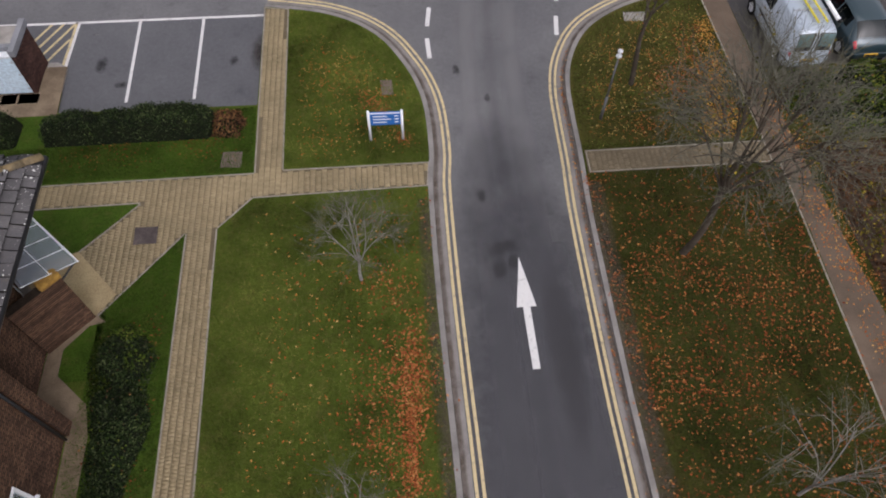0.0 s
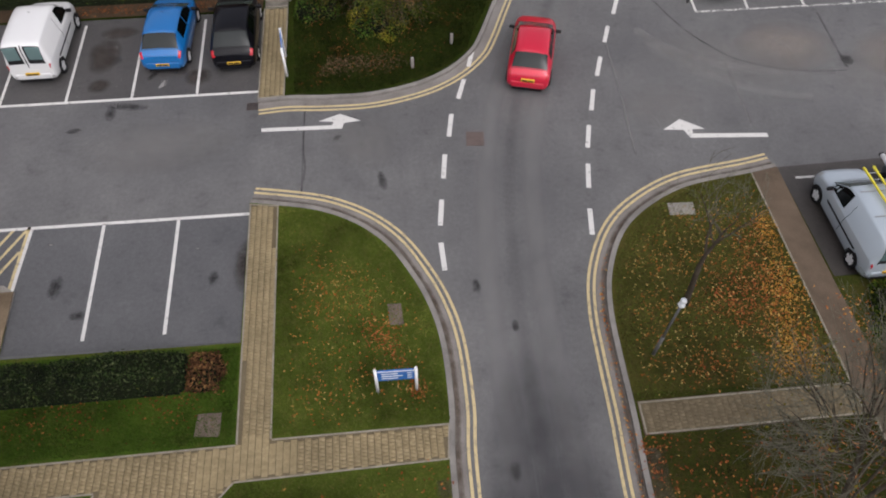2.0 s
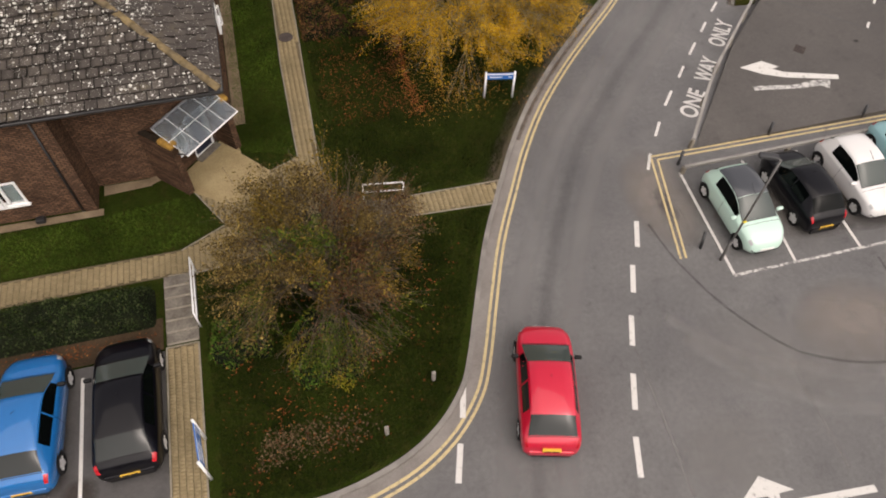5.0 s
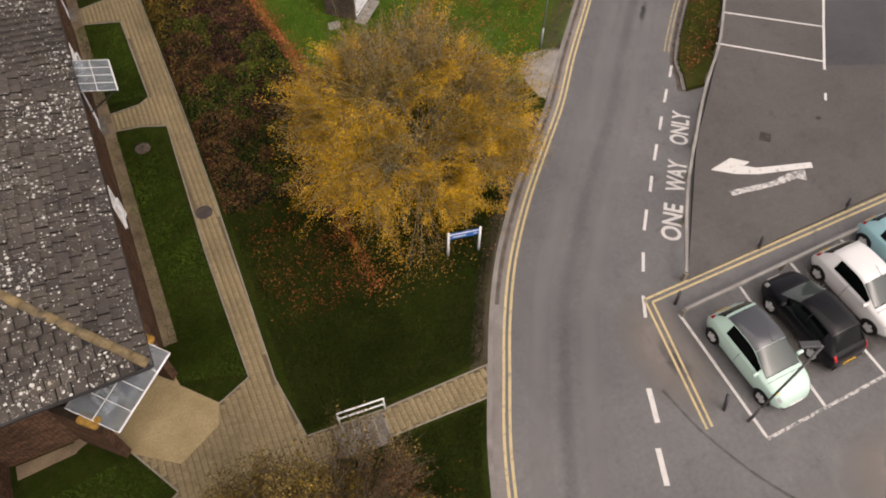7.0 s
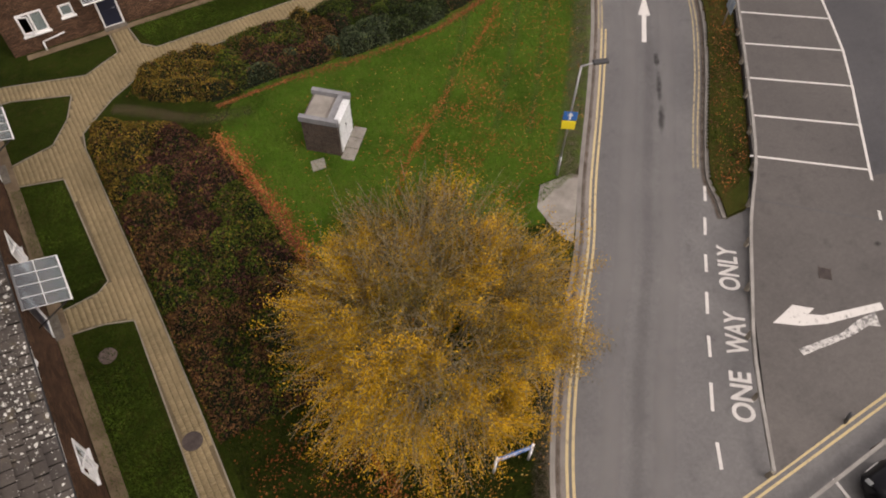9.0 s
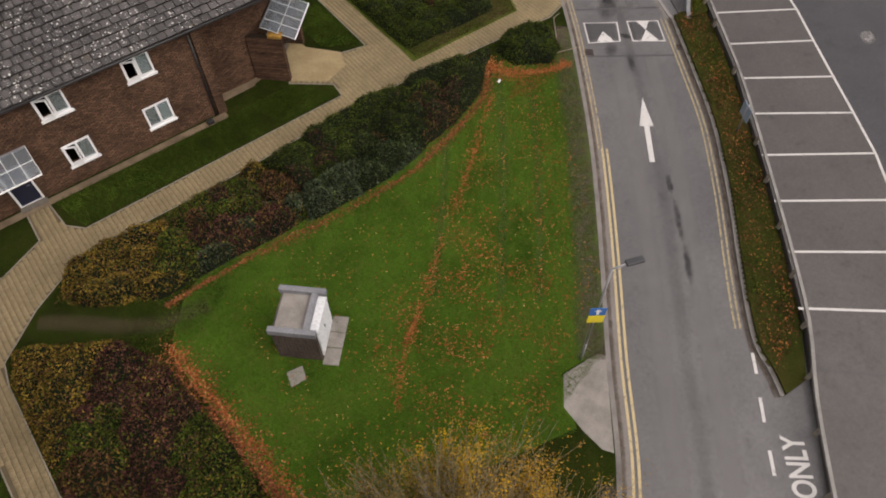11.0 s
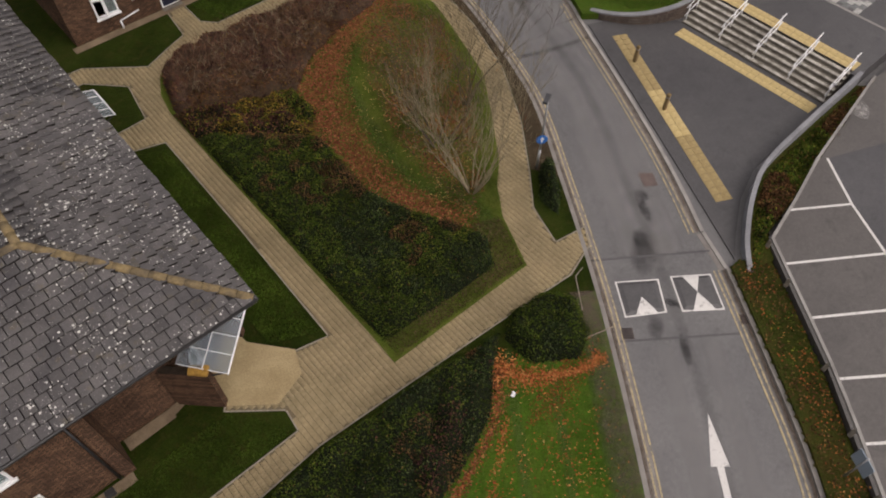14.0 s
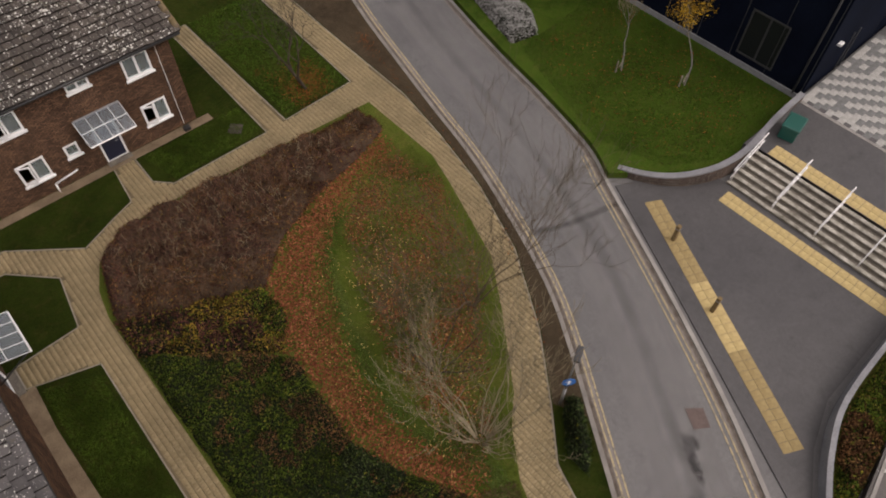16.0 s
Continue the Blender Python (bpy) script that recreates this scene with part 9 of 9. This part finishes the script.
GLOBE = principled("grey_white_globe", (0.55, 0.57, 0.59), 0.35)
POST_GREY = principled("weathered_post", (0.13, 0.13, 0.128), 0.6, 0.3)
def lamp_post(base, h, label, reach=(0, 0), head="flat", signs=(), steel=STEEL):
    l = thing("street_lamp", label, "street lamp")
    b = Vector((*base, LAWN if base[2:] == () else base[2])) if len(base) == 2 else Vector(base)
    r = Vector((reach[0], reach[1], 0))
    tubes("base", [(b - Vector((0, 0, .1)), b + Vector((0, 0, 1.1)), .055)], steel, l)
    tubes("pole", [(b + Vector((0, 0, 1.1)), b + Vector((0, 0, h)), .036)], steel, l)
    t = b + Vector((0, 0, h))
    if head == "flat":
        if r.length:
            tubes("arm", [(t, t + r * .6 + Vector((0, 0, .1)), .03)], steel, l)
        bm = bmesh.new()
        box(bm, (-.12, -.1, -.05), (.42, .1, .06), Matrix.Translation(t + r * .6 + Vector((0, 0, .1))) @ Matrix.Rotation(math.atan2(r.y, r.x), 4, "Z"), .03)
        lan = part("lantern", bm, DARK_STEEL, l, "dark flat lantern head")
    else:
        for z, rr in ((0, .1), (.2, .09)):
            bm = bmesh.new()
            bmesh.ops.create_uvsphere(bm, u_segments=14, v_segments=8, radius=rr)
            bmesh.ops.transform(bm, matrix=Matrix.Translation(t + Vector((0, 0, z))) @ Matrix.Diagonal((1, 1, .7, 1)), verts=bm.verts)
            part("globe", bm, GLOBE, l, "white lamp globe", smooth=True)
    for z, size, mat, nx, ny, rnd in signs:
        m = Matrix.Translation(b + Vector((nx * .06, ny * .06, z))) @ Matrix.Rotation(math.atan2(ny, nx) + math.pi / 2, 4, "Z")
        bm = bmesh.new()
        if rnd:
            vs = tube(bm, (0, -.012, 0), (0, .012, 0), size / 2, sides=24)
            bmesh.ops.transform(bm, matrix=m, verts=bm.verts)
        else:
            box(bm, (-size / 2, -.012, -size * .4), (size / 2, .012, size * .4), m, .01)
        part("sign_plate", bm, mat, l, "small sign plate on the pole")
        if mat is SIGN_BLUE:
            bm = bmesh.new()
            for pts in ([(-.04, 0, -.16), (.04, 0, -.16), (.04, 0, .02), (-.04, 0, .02)], [(-.12, 0, .02), (.12, 0, .02), (0, 0, .17)]):
                bm.faces.new([bm.verts.new(m @ (Vector(p) * (size / .5) + Vector((0, -.016, 0)))) for p in pts])
            part("arrow", bm, SIGN_WHITE, l, "white arrow")


lamp_post((7.2, 16.6), 2.9, "slim lamp post with two white globes", head="globe", steel=POST_GREY)
lamp_post((13.4, 33.2, 0), 5.0, "street lamp standing in the car park", reach=(-.35, .15), signs=((2.2, .12, SIGN_YELLOW, -.3, -1, False),), steel=POST_GREY)
lamp_post((16.5, 51.15), 5.5, "street lamp with blue and yellow signs on the verge", reach=(.8, -.3), signs=((3.3, .5, SIGN_BLUE, -.6, -.8, False), (2.85, .5, SIGN_YELLOW, -.6, -.8, False)))
lamp_post((31.15, 69.75), 3.95, "street lamp with a round blue sign beside the road", reach=(-.2, -.1), signs=((1.75, .45, SIGN_BLUE, -.6, -.8, True),))
sp = thing("sign_post", "grey sign on a post beside the car park rail", "sign")
tubes("post", [((29.0, 54.6, .1), (29.0, 54.6, 1.75), .035)], STEEL, sp)
boxed("plate", (-.35, -.015, 1.05), (.35, .015, 1.7), principled("sign_back_grey", (.2, .25, .3), .5), sp, "blue-grey plate", m=Matrix.Translation((29.0, 54.6, 0)) @ Matrix.Rotation(radians(60), 4, "Z"))

# ---- knee rails ----
def knee_rail(line, label, h=0.42, zf=lot_z):
    k = thing("knee_rail", label, "rail")
    pts = [Vector(p) for p in line]
    for i in range(0, len(pts), 2):
        p = pts[i]
        z = zf(p.x, p.y)
        boxed("post", (p.x - .07, p.y - .07, z - .1), (p.x + .07, p.y + .07, z + h - .03), TIMBER, k, bevel=.012)
    for p, q in zip(pts, pts[1:]):
        a, b = Vector((p.x, p.y, zf(p.x, p.y) + h)), Vector((q.x, q.y, zf(q.x, q.y) + h))
        m = Matrix.Translation(a) @ (b - a).to_track_quat("X", "Z").to_matrix().to_4x4()
        boxed("rail", (0, -.055, -.055), ((b - a).length, .055, .055), PALE_KERB, k, m=m)


knee_rail([p for p in RAIL], "weathered grey knee rail along the car park edge")
knee_rail(V(34.7, 61.1, 37.2, 61.6, 39.8, 62.2, 43, 62.7, 46.2, 63.2), "weathered grey knee rail along the car park edge", 0.35)
knee_rail(V(13.85, 37.15, 16, 37.15, 18.2, 37.15, 20.4, 37.15, 22.6, 37.15, 24.8, 37.15), "low grey rail behind the parked city cars", 0.35)
for x, y, dx, dy in ((12.95, 33.8, .1, .25), (13.9, 37.6, .1, .1), (18.1, 38.2, 0, .1), (22.3, 38.2, 0, .1)):
    p = thing("marker_post", "short dark leaning post beside the bay", "post", "car park posts")
    tubes("post", [((x, y, -.05), (x + dx, y + dy, .6), .06)], DARK_STEEL, p)

# ---- garden steps and handrails ----
def garden_steps(a, b, width, n, label):
    a, b = Vector(a), Vector(b)
    s = thing("garden_steps", label, "steps")
    d = (b - a) / n
    m0 = math.atan2(d.y, d.x)
    for k in range(n):
        m = Matrix.Translation((*(a + d * k), 0)) @ Matrix.Rotation(m0, 4, "Z")
        boxed("step", (0, -width / 2, LAWN - .03), (d.length + .02, width / 2, LAWN + .03 + .03 * k), STEP_DARK, s, m=m, bevel=.012)
        boxed("riser_edge", (-.004, -width / 2 + .02, LAWN - .01), (.05, width / 2 - .02, LAWN + .034 + .03 * k), TIMBER, s, m=m)
    return s


def hoop_rail(a, b, label, h=.85):
    r = thing("handrail", label, "handrail", "garden handrails")
    a, b = Vector((*a, LAWN)), Vector((*b, LAWN + .15))
    for p in (a, b):
        tubes("post", [(p - Vector((0, 0, .1)), p + Vector((0, 0, h)), .028)], SIGN_WHITE, r)
    for z in (.45, h):
        tubes("rail", [(a + Vector((0, 0, z)), b + Vector((0, 0, z)), .028)], SIGN_WHITE, r)


garden_steps((-4.47, 34.25), (-4.47, 36.7), 0.98, 6, "shallow concrete garden steps with timber edges")
hoop_rail((-3.92, 34.7), (-3.92, 36.7), "white tubular handrail beside the garden steps")
garden_steps((3.3, 37.78), (1.7, 37.9), 1.0, 5, "shallow concrete steps down to the road")
hoop_rail((3.42, 38.34), (2.0, 38.42), "white tubular handrail beside the steps")
for x, y in ((2.75, 31.2), (1.05, 29.88)):
    p = thing("marker_stone", "short pale concrete marker post in the grass", "marker post", "marker posts", at=pose(x, y, LAWN))
    boxed("post", (-.06, -.05, -.1), (.06, .05, .5), SLAB, p, bevel=.025)
# box frame and white rail beside the crossing
fr = thing("edge_frame", "low white timber edging beside the crossing", "edging")
for a, b in (((28.35, 65.05), (28.85, 65.15)), ((28.35, 65.05), (27.45, 63.9)), ((26.6, 63.1), (27.75, 62.75))):
    tubes("edge", [((*a, LAWN + .02), (*b, LAWN + .02), .018)], EDGING, fr, sides=6)

scrap = thing("paper_scrap", "crumpled white paper scrap on the fallen leaves", "litter", at=pose(23.3, 63.25, LAWN + .03, 0, 0, 25))
raw("sheet", [(-.09, -.06, 0), (0, -.07, .04), (.1, -.05, .01), (-.09, .06, .03), (.01, .05, .0), (.09, .06, .05)], [(0, 1, 4, 3), (1, 2, 5, 4)], SIGN_WHITE, scrap)

# ---- covers, gullies, patches ----
def cover(outline, mat, label, z=0.014):
    c = slab("access_cover", outline, z - .02, z, mat)
    return tagged(c, label, "access cover")


cover(V(2.7, 25.55, 3.35, 25.5, 3.42, 26.2, 2.77, 26.25), RUST_PATCH, "reddish iron cover in the road")
cover(V(33.82, 66.2, 34.3, 65.88, 34.68, 66.45, 34.2, 66.85), RUST_PATCH, "reddish iron cover in the road")
cover(V(9.2, 21.65, 10.08, 21.6, 10.15, 22.12, 9.25, 22.16), SLAB, "pale concrete access cover in the grass", LAWN + .02)
cover(V(-.5, 18.32, -.08, 18.3, -.13, 19.04, -.55, 19.06), PINK_SLAB, "concrete access cover in the grass", LAWN + .02)
cover(V(-8.48, 12.44, -7.76, 12.44, -7.78, 13.08, -8.5, 13.09), IRON, "dark square cover in the block paving", LAWN + .017)
cover(V(-6.05, 15.35, -5.35, 15.3, -5.35, 16.0, -6.0, 16.0), PINK_SLAB, "concrete access cover by the path", LAWN + .02)
cover([Vector((.4 + .32 * math.cos(k * math.tau / 20), 48.3 + .32 * math.sin(k * math.tau / 20))) for k in range(20)], IRON, "round iron cover in the footpath", LAWN + .017)
cover([Vector((-.95 + .3 * math.cos(k * math.tau / 20), 52.5 + .3 * math.sin(k * math.tau / 20))) for k in range(20)], RUST_PATCH, "round cover in the grass", LAWN + .017)
cover([Vector((29.9 + .42 * math.cos(k * math.tau / 4), 88.0 + .42 * math.sin(k * math.tau / 4))) for k in range(4)], IRON, "dark cover in the grass", LAWN + .017)


def gully(x, y, w, d, turn, label, z=0.012):
    t = thing("drain_gully", label, "drain", "road gullies", at=pose(x, y, z, 0, 0, turn))
    boxed("pit", (-w / 2, -d / 2, -.03), (w / 2, d / 2, -.004), ROOM, t)
    for k in range(6):
        x0 = -w / 2 + w * k / 6
        boxed("bar", (x0, -d / 2, -.01), (x0 + w / 11, d / 2, .006), IRON, t)
    for y0 in (-d / 2, d / 2 - .03):
        boxed("frame_bar", (-w / 2, y0, -.01), (w / 2, y0 + .03, .007), IRON, t)


gully(-5.2, 28.32, .42, .38, 0, "iron gully grate by the kerb")
gully(21.85, 42.35, .5, .45, 45, "iron gully grate in the car park", lot_z(21.85, 42.35) + .01)
gully(28.0, 62.25, .45, .4, 50, "iron gully grate beside the kerb")
gully(31.6, 59.85, .4, .35, 50, "iron gully grate beside the kerb")


def stain(x, y, w, d, turn, mat=STAIN, z=0.005):
    """A flat soft-edged mark on the tarmac."""
    r = Matrix.Rotation(radians(turn), 2)
    q = [Vector((x, y)) + r @ Vector((w * 0.8 * i, d * 0.8 * j)) for i, j in ((-1, -1), (1, -1), (1, 1), (-1, 1))]
    s = raw("tarmac_stain", [(c.x, c.y, z) for c in q], [(0, 1, 2, 3)], mat)
    uv = s.data.uv_layers.new(name="UVMap")
    for loop, c in zip(uv.data, ((0, 0), (1, 0), (1, 1), (0, 1))):
        loop.uv = c
    tagged(s, "pale worn blotch on the tarmac" if mat in (BLOTCH, CLOUD) else "dark irregular stain on the tarmac", "stain", kind="structure")


for i, (x, y, w, d, tn) in enumerate(((-9.9, 28.72, 1.5, .35, -8), (-10.5, 28.4, .4, .7, 0), (-.45, 24.15, .3, .8, 10), (3.05, 11.5, .9, .5, 20), (2.85, 10.8, .45, .7, 0), (3.3, 11.0, .3, .5, 0), (2.6, 13.6, .3, .5, 0), (-2.0, 26.4, .35, .2, 40), (23.7, 53.1, .22, 1.9, -40), (22.4, 51.5, .25, 1.6, -42), (24.8, 54.5, .25, .9, -40), (30.2, 62.0, .3, .8, 30), (32.9, 65.5, .35, 1.3, -30), (33.4, 66.0, .4, .6, 0), (29.0, 60.5, .3, 1.1, -40), (2.3, 19.5, .25, .6, 0), (3.3, 18.0, .2, .4, 0), (-10.9, 20.7, .4, .8, 0), (-8.4, 31.0, .6, .9, 20), (-11.0, 31.5, .8, .5, 0), (22.4, 35.4, .6, .5, 0), (31.6, 64.6, .9, .6, 40), (36.5, 78.5, .2, .1, 0))):
    stain(x, y, w, d, tn)
cover(V(4.6, 11.6, 5.32, 11.62, 5.4, 12.58, 4.66, 12.64), PATCH, "square tarmac repair patch", .006)
for i, (x, y, r) in enumerate(((44.2, 62.6, .6), (38.5, 54.6, .5), (43.5, 60.0, .6), (40.5, 57.5, .45))):
    stain(x, y, r * 2, r * 1.3, 40, BLOTCH, lot_z(x, y) + .01)
for x, y, w, d, tn in ((14.0, 29.4, 5.5, 2.6, -20), (10.5, 27.0, 2.5, 2.0, 0), (-8.5, 26.5, 4.5, 2.2, 5), (-1.0, 26.2, 2.0, 2.4, 20), (20.5, 28.0, 4.5, 2.5, 0), (31.8, 63.9, 1.3, 1.0, 40)):
    stain(x, y, w, d, tn, CLOUD, 0.0058 if x < 38 else 0.056)
for x, y, w, d, tn in ((-8.4, 32.0, 1.0, 1.6, 0), (19.6, 33.6, 2.6, 0.8, 0), (15.5, 22.0, 1.2, 2.0, 0), (31.0, 64.0, 1.4, 0.8, 38), (4.4, 8.0, 0.8, 5.0, 0), (12.6, 35.8, 0.5, 1.4, 0), (29.0, 61.8, 0.9, 0.5, 38)):
    stain(x, y, w, d, tn, DAMP, 0.0064)
stain(3.45, 2.0, 3.6, 20.0, 0, NEWER, 0.0048)
# cracks, seams and tinted repairs in the car park tarmac
def crack(pts, w=0.05, mat=PATCH, label="dark crack in the tarmac", z=0.0068):
    wear("tarmac_crack", spline(pts), -w, w, z, mat, label)


SEAM_DARK = soft_patch("dark_tarmac_seam", (0.05, 0.047, 0.046), 0.42, 0.3, 0.95, 3.0, True)
SEAM_PALE = soft_patch("pale_tarmac_seam", (0.27, 0.262, 0.25), 0.3, 0.3, 1.0, 2.0, True)
BAY_DIRT = soft_patch("brown_bay_dirt", (0.05, 0.041, 0.036), 0.75, 0.2, 0.75, 1.6)
DUST = soft_patch("brown_dusty_tarmac", (0.235, 0.21, 0.19), 0.6, 0.12, 0.75, 0.8)
crack(V(11.6, 35.2, 11.94, 33.39, 12.73, 31.35, 13.86, 29.71, 14.68, 29.11, 15.74, 28.64, 17.08, 28.36, 18.5, 28.28), 0.07, SEAM_DARK)
crack(V(18.83, 32.01, 18.73, 30.57, 18.6, 28.48), 0.09, SEAM_DARK)
crack(V(9.16, 30.79, 9.02, 27.57, 8.93, 26.55, 8.8, 24.6), 0.08, SEAM_PALE, "pale seam in the tarmac")
crack(V(13.71, 29.28, 13.57, 25.75), 0.09, SEAM_PALE, "pale seam in the tarmac")
crack(V(-3.2, 28.3, -3.25, 26.2, -3.17, 25.0, -3.3, 23.7), 0.06, SEAM_DARK, "dark wandering crack across the junction")
crack(V(35.4, 75.5, 37.2, 74.75, 39.4, 74.15, 41.2, 73.6), 0.22, SEAM_DARK, "dark tarred trench across the road")
crack(V(36.4, 67.6, 37.9, 70.4, 39.4, 73.4), 0.06, SEAM_PALE, "pale seam in the tarmac")
for x, y, w, d, tn in ((16.6, 30.0, 3.0, 2.2, 0), (12.6, 36.2, 2.0, 3.4, 0), (19.0, 35.0, 7.0, 2.6, 0), (22.0, 29.0, 4.0, 2.6, 0)):
    stain(x, y, w, d, tn, DUST, 0.0061)
for x, y, w, d, tn in ((18.8, 28.9, .5, .55, 0), (24.5, 42.2, .3, .2, 0), (-11.7, 27.6, .5, .25, 10), (-9.2, 30.4, .25, .6, -30), (-6.0, 20.6, .3, .5, 0), (-10.0, 19.6, .5, .3, 0)):
    stain(x, y, w, d, tn, STAIN, (lot_z(x, y) + 0.013) if y > 38.5 else 0.0072)
for x, y, w, d, tn in ((-8.75, 29.9, .22, .55, -20), (-8.3, 30.6, .15, .25, 0), (-6.6, 21.8, .12, .1, 0), (-11.4, 22.4, .2, .12, 0), (1.0, 27.9, .08, .12, 0)):
    stain(x, y, w, d, tn, BLOTCH, 0.0074)
for x, y, w, d, tn in ((-11.3, 31.8, 1.0, 1.7, 0), (-10.9, 33.2, 1.2, .6, 0), (-7.4, 30.2, .8, .8, 0), (-11.2, 30.0, .7, .6, 20), (-4.9, 21.0, .8, 1.6, 0)):
    stain(x, y, w, d, tn, BAY_DIRT, 0.0062)
for x, y, w, d, tn in ((-12.0, 30.0, .14, .12, 0), (-11.9, 29.4, .2, .1, 30), (-10.5, 29.9, .12, .1, 0), (-10.4, 30.3, .08, .12, 0), (-11.4, 33.0, .18, .1, 0), (-10.9, 32.3, .12, .14, 0), (-9.8, 29.6, .14, .12, 0)):
    stain(x, y, w, d, tn, BLOTCH, 0.0074)
# outside tap pipe and wall pipe on the house fronts
for x, y, z in ((-12.6, 40.35, .35), (1.2, 69.25, .5), (22.6, 89.62, .5)):
    w = thing("wall_pipe", "white waste pipe on the brick wall", "pipe")
    tubes("pipe", [((x, y, z), (x + 1.0, y - .04, z + .18), .035)], UPVC, w)
    tubes("drop", [((x, y, z), (x - .02, y - .08, LAWN), .04)], UPVC, w)
for x, y in ((-9.0, 40.2), (11.9, 69.0), (28.3, 89.35)):
    d = thing("drain_hopper", "small black drain hopper at the wall foot", "drain", at=pose(x, y, LAWN))
    boxed("hopper", (-.15, -.12, -.02), (.15, .12, .18), BLACK_PIPE, d, bevel=.03)

# ---- paving blocks and edgings ----
def pave(bed, outline, z, near=None, mat=BLOCK, wide=0.19, deep=0.105, gap=0.024):
    """Blocks in straight columns over a path's outline, staggered column by column; those in the near stretch are parts of their own."""
    rng = np.random.default_rng(len(outline))
    p = np.array([tuple(q) for q in outline])
    lo, hi = np.maximum(p.min(0), (-16, 1)), np.minimum(p.max(0), (38, 97))
    nx, ny = int((hi[0] - lo[0]) / wide) + 2, int((hi[1] - lo[1]) / deep) + 2
    i, j = [k.ravel() for k in np.meshgrid(np.arange(nx), np.arange(ny), indexing="ij")]
    x = np.floor(lo[0] / wide) * wide + (i + 0.5) * wide
    y = np.floor(lo[1] / deep) * deep + (j + 0.5 * (i % 2)) * deep
    ok = inside(x, y, p)
    x, y = x[ok], y[ok]
    ok = poly_edge_distance(x, y, outline) > 0.085
    x, y = x[ok], y[ok]
    a, b = (wide - gap) / 2, deep / 2 - 0.0015
    top = np.array([(-a, -b, .007), (a, -b, .007), (a, b, .007), (-a, b, .007), (-a - .003, -b, -.004), (a + .003, -b, -.004), (a + .003, b, -.004), (-a - .003, b, -.004)])
    quads = np.array([(0, 1, 2, 3), (4, 5, 1, 0), (5, 6, 2, 1), (6, 7, 3, 2), (7, 4, 0, 3)])
    single = np.zeros(len(x), bool)
    if near:
        single = (x > near[0]) & (x < near[2]) & (y > near[1]) & (y < near[3])
        single &= np.cumsum(single) <= 300
        me = bpy.data.meshes.new("paving_block")
        me.from_pydata([tuple(v) for v in top], [], [tuple(q) for q in quads])
        me.materials.append(mat)
        for bx, by in zip(x[single], y[single]):
            ob = new("paving_block", me)
            ob.parent = bed
            ob.matrix_basis = Matrix.Translation((bx, by, z))
    x, y = x[~single], y[~single]
    if not len(x):
        return
    v = top[None] + np.stack([x, y, z + rng.normal(size=len(x)) * 0.0007], 1)[:, None]
    f = quads[None] + 8 * np.arange(len(x))[:, None, None]
    ob = fast("paving_blocks", v.reshape(-1, 3), f.reshape(-1, 4), mat, bed, "rows of worn paving blocks")
    ob["kind"] = "stuff"


def edge_strip(bed, outline, z):
    """A thin concrete edging along the sides of a path."""
    v, f = [], []
    pts = [Vector(p) for p in outline]
    turn = 1 if sum(a.x * b.y - b.x * a.y for a, b in zip(pts, pts[1:] + pts[:1])) > 0 else -1
    for a, b in zip(pts, pts[1:] + pts[:1]):
        if (b - a).length < 0.3 or not (-16 < (a.x + b.x) / 2 < 38 and 1 < (a.y + b.y) / 2 < 97):
            continue
        d = (b - a).normalized()
        n = Vector((-d.y, d.x)) * turn
        k = len(v)
        v += [(q.x, q.y, h) for h in (z - 0.03, z + 0.0085) for q in (a, b, b + n * 0.05, a + n * 0.05)]
        f += [(k + 4, k + 5, k + 6, k + 7), (k, k + 1, k + 5, k + 4), (k + 2, k + 3, k + 7, k + 6)]
    raw("edging", v, f, EDGING, bed, "thin pale concrete edging")


for bed, outline, z in BLOCK_PATHS:
    pave(bed, outline, z, {"pavement_1": (-5.9, 13.9, -3.2, 15.2), "pavement_4": (16.5, 66.0, 19.0, 68.0)}.get(bed.name), DIRTY_BLOCK if bed.name == "pavement_14" else BLOCK)
    if bed.name not in ("pavement_5", "pavement_6"):
        edge_strip(bed, outline, z)
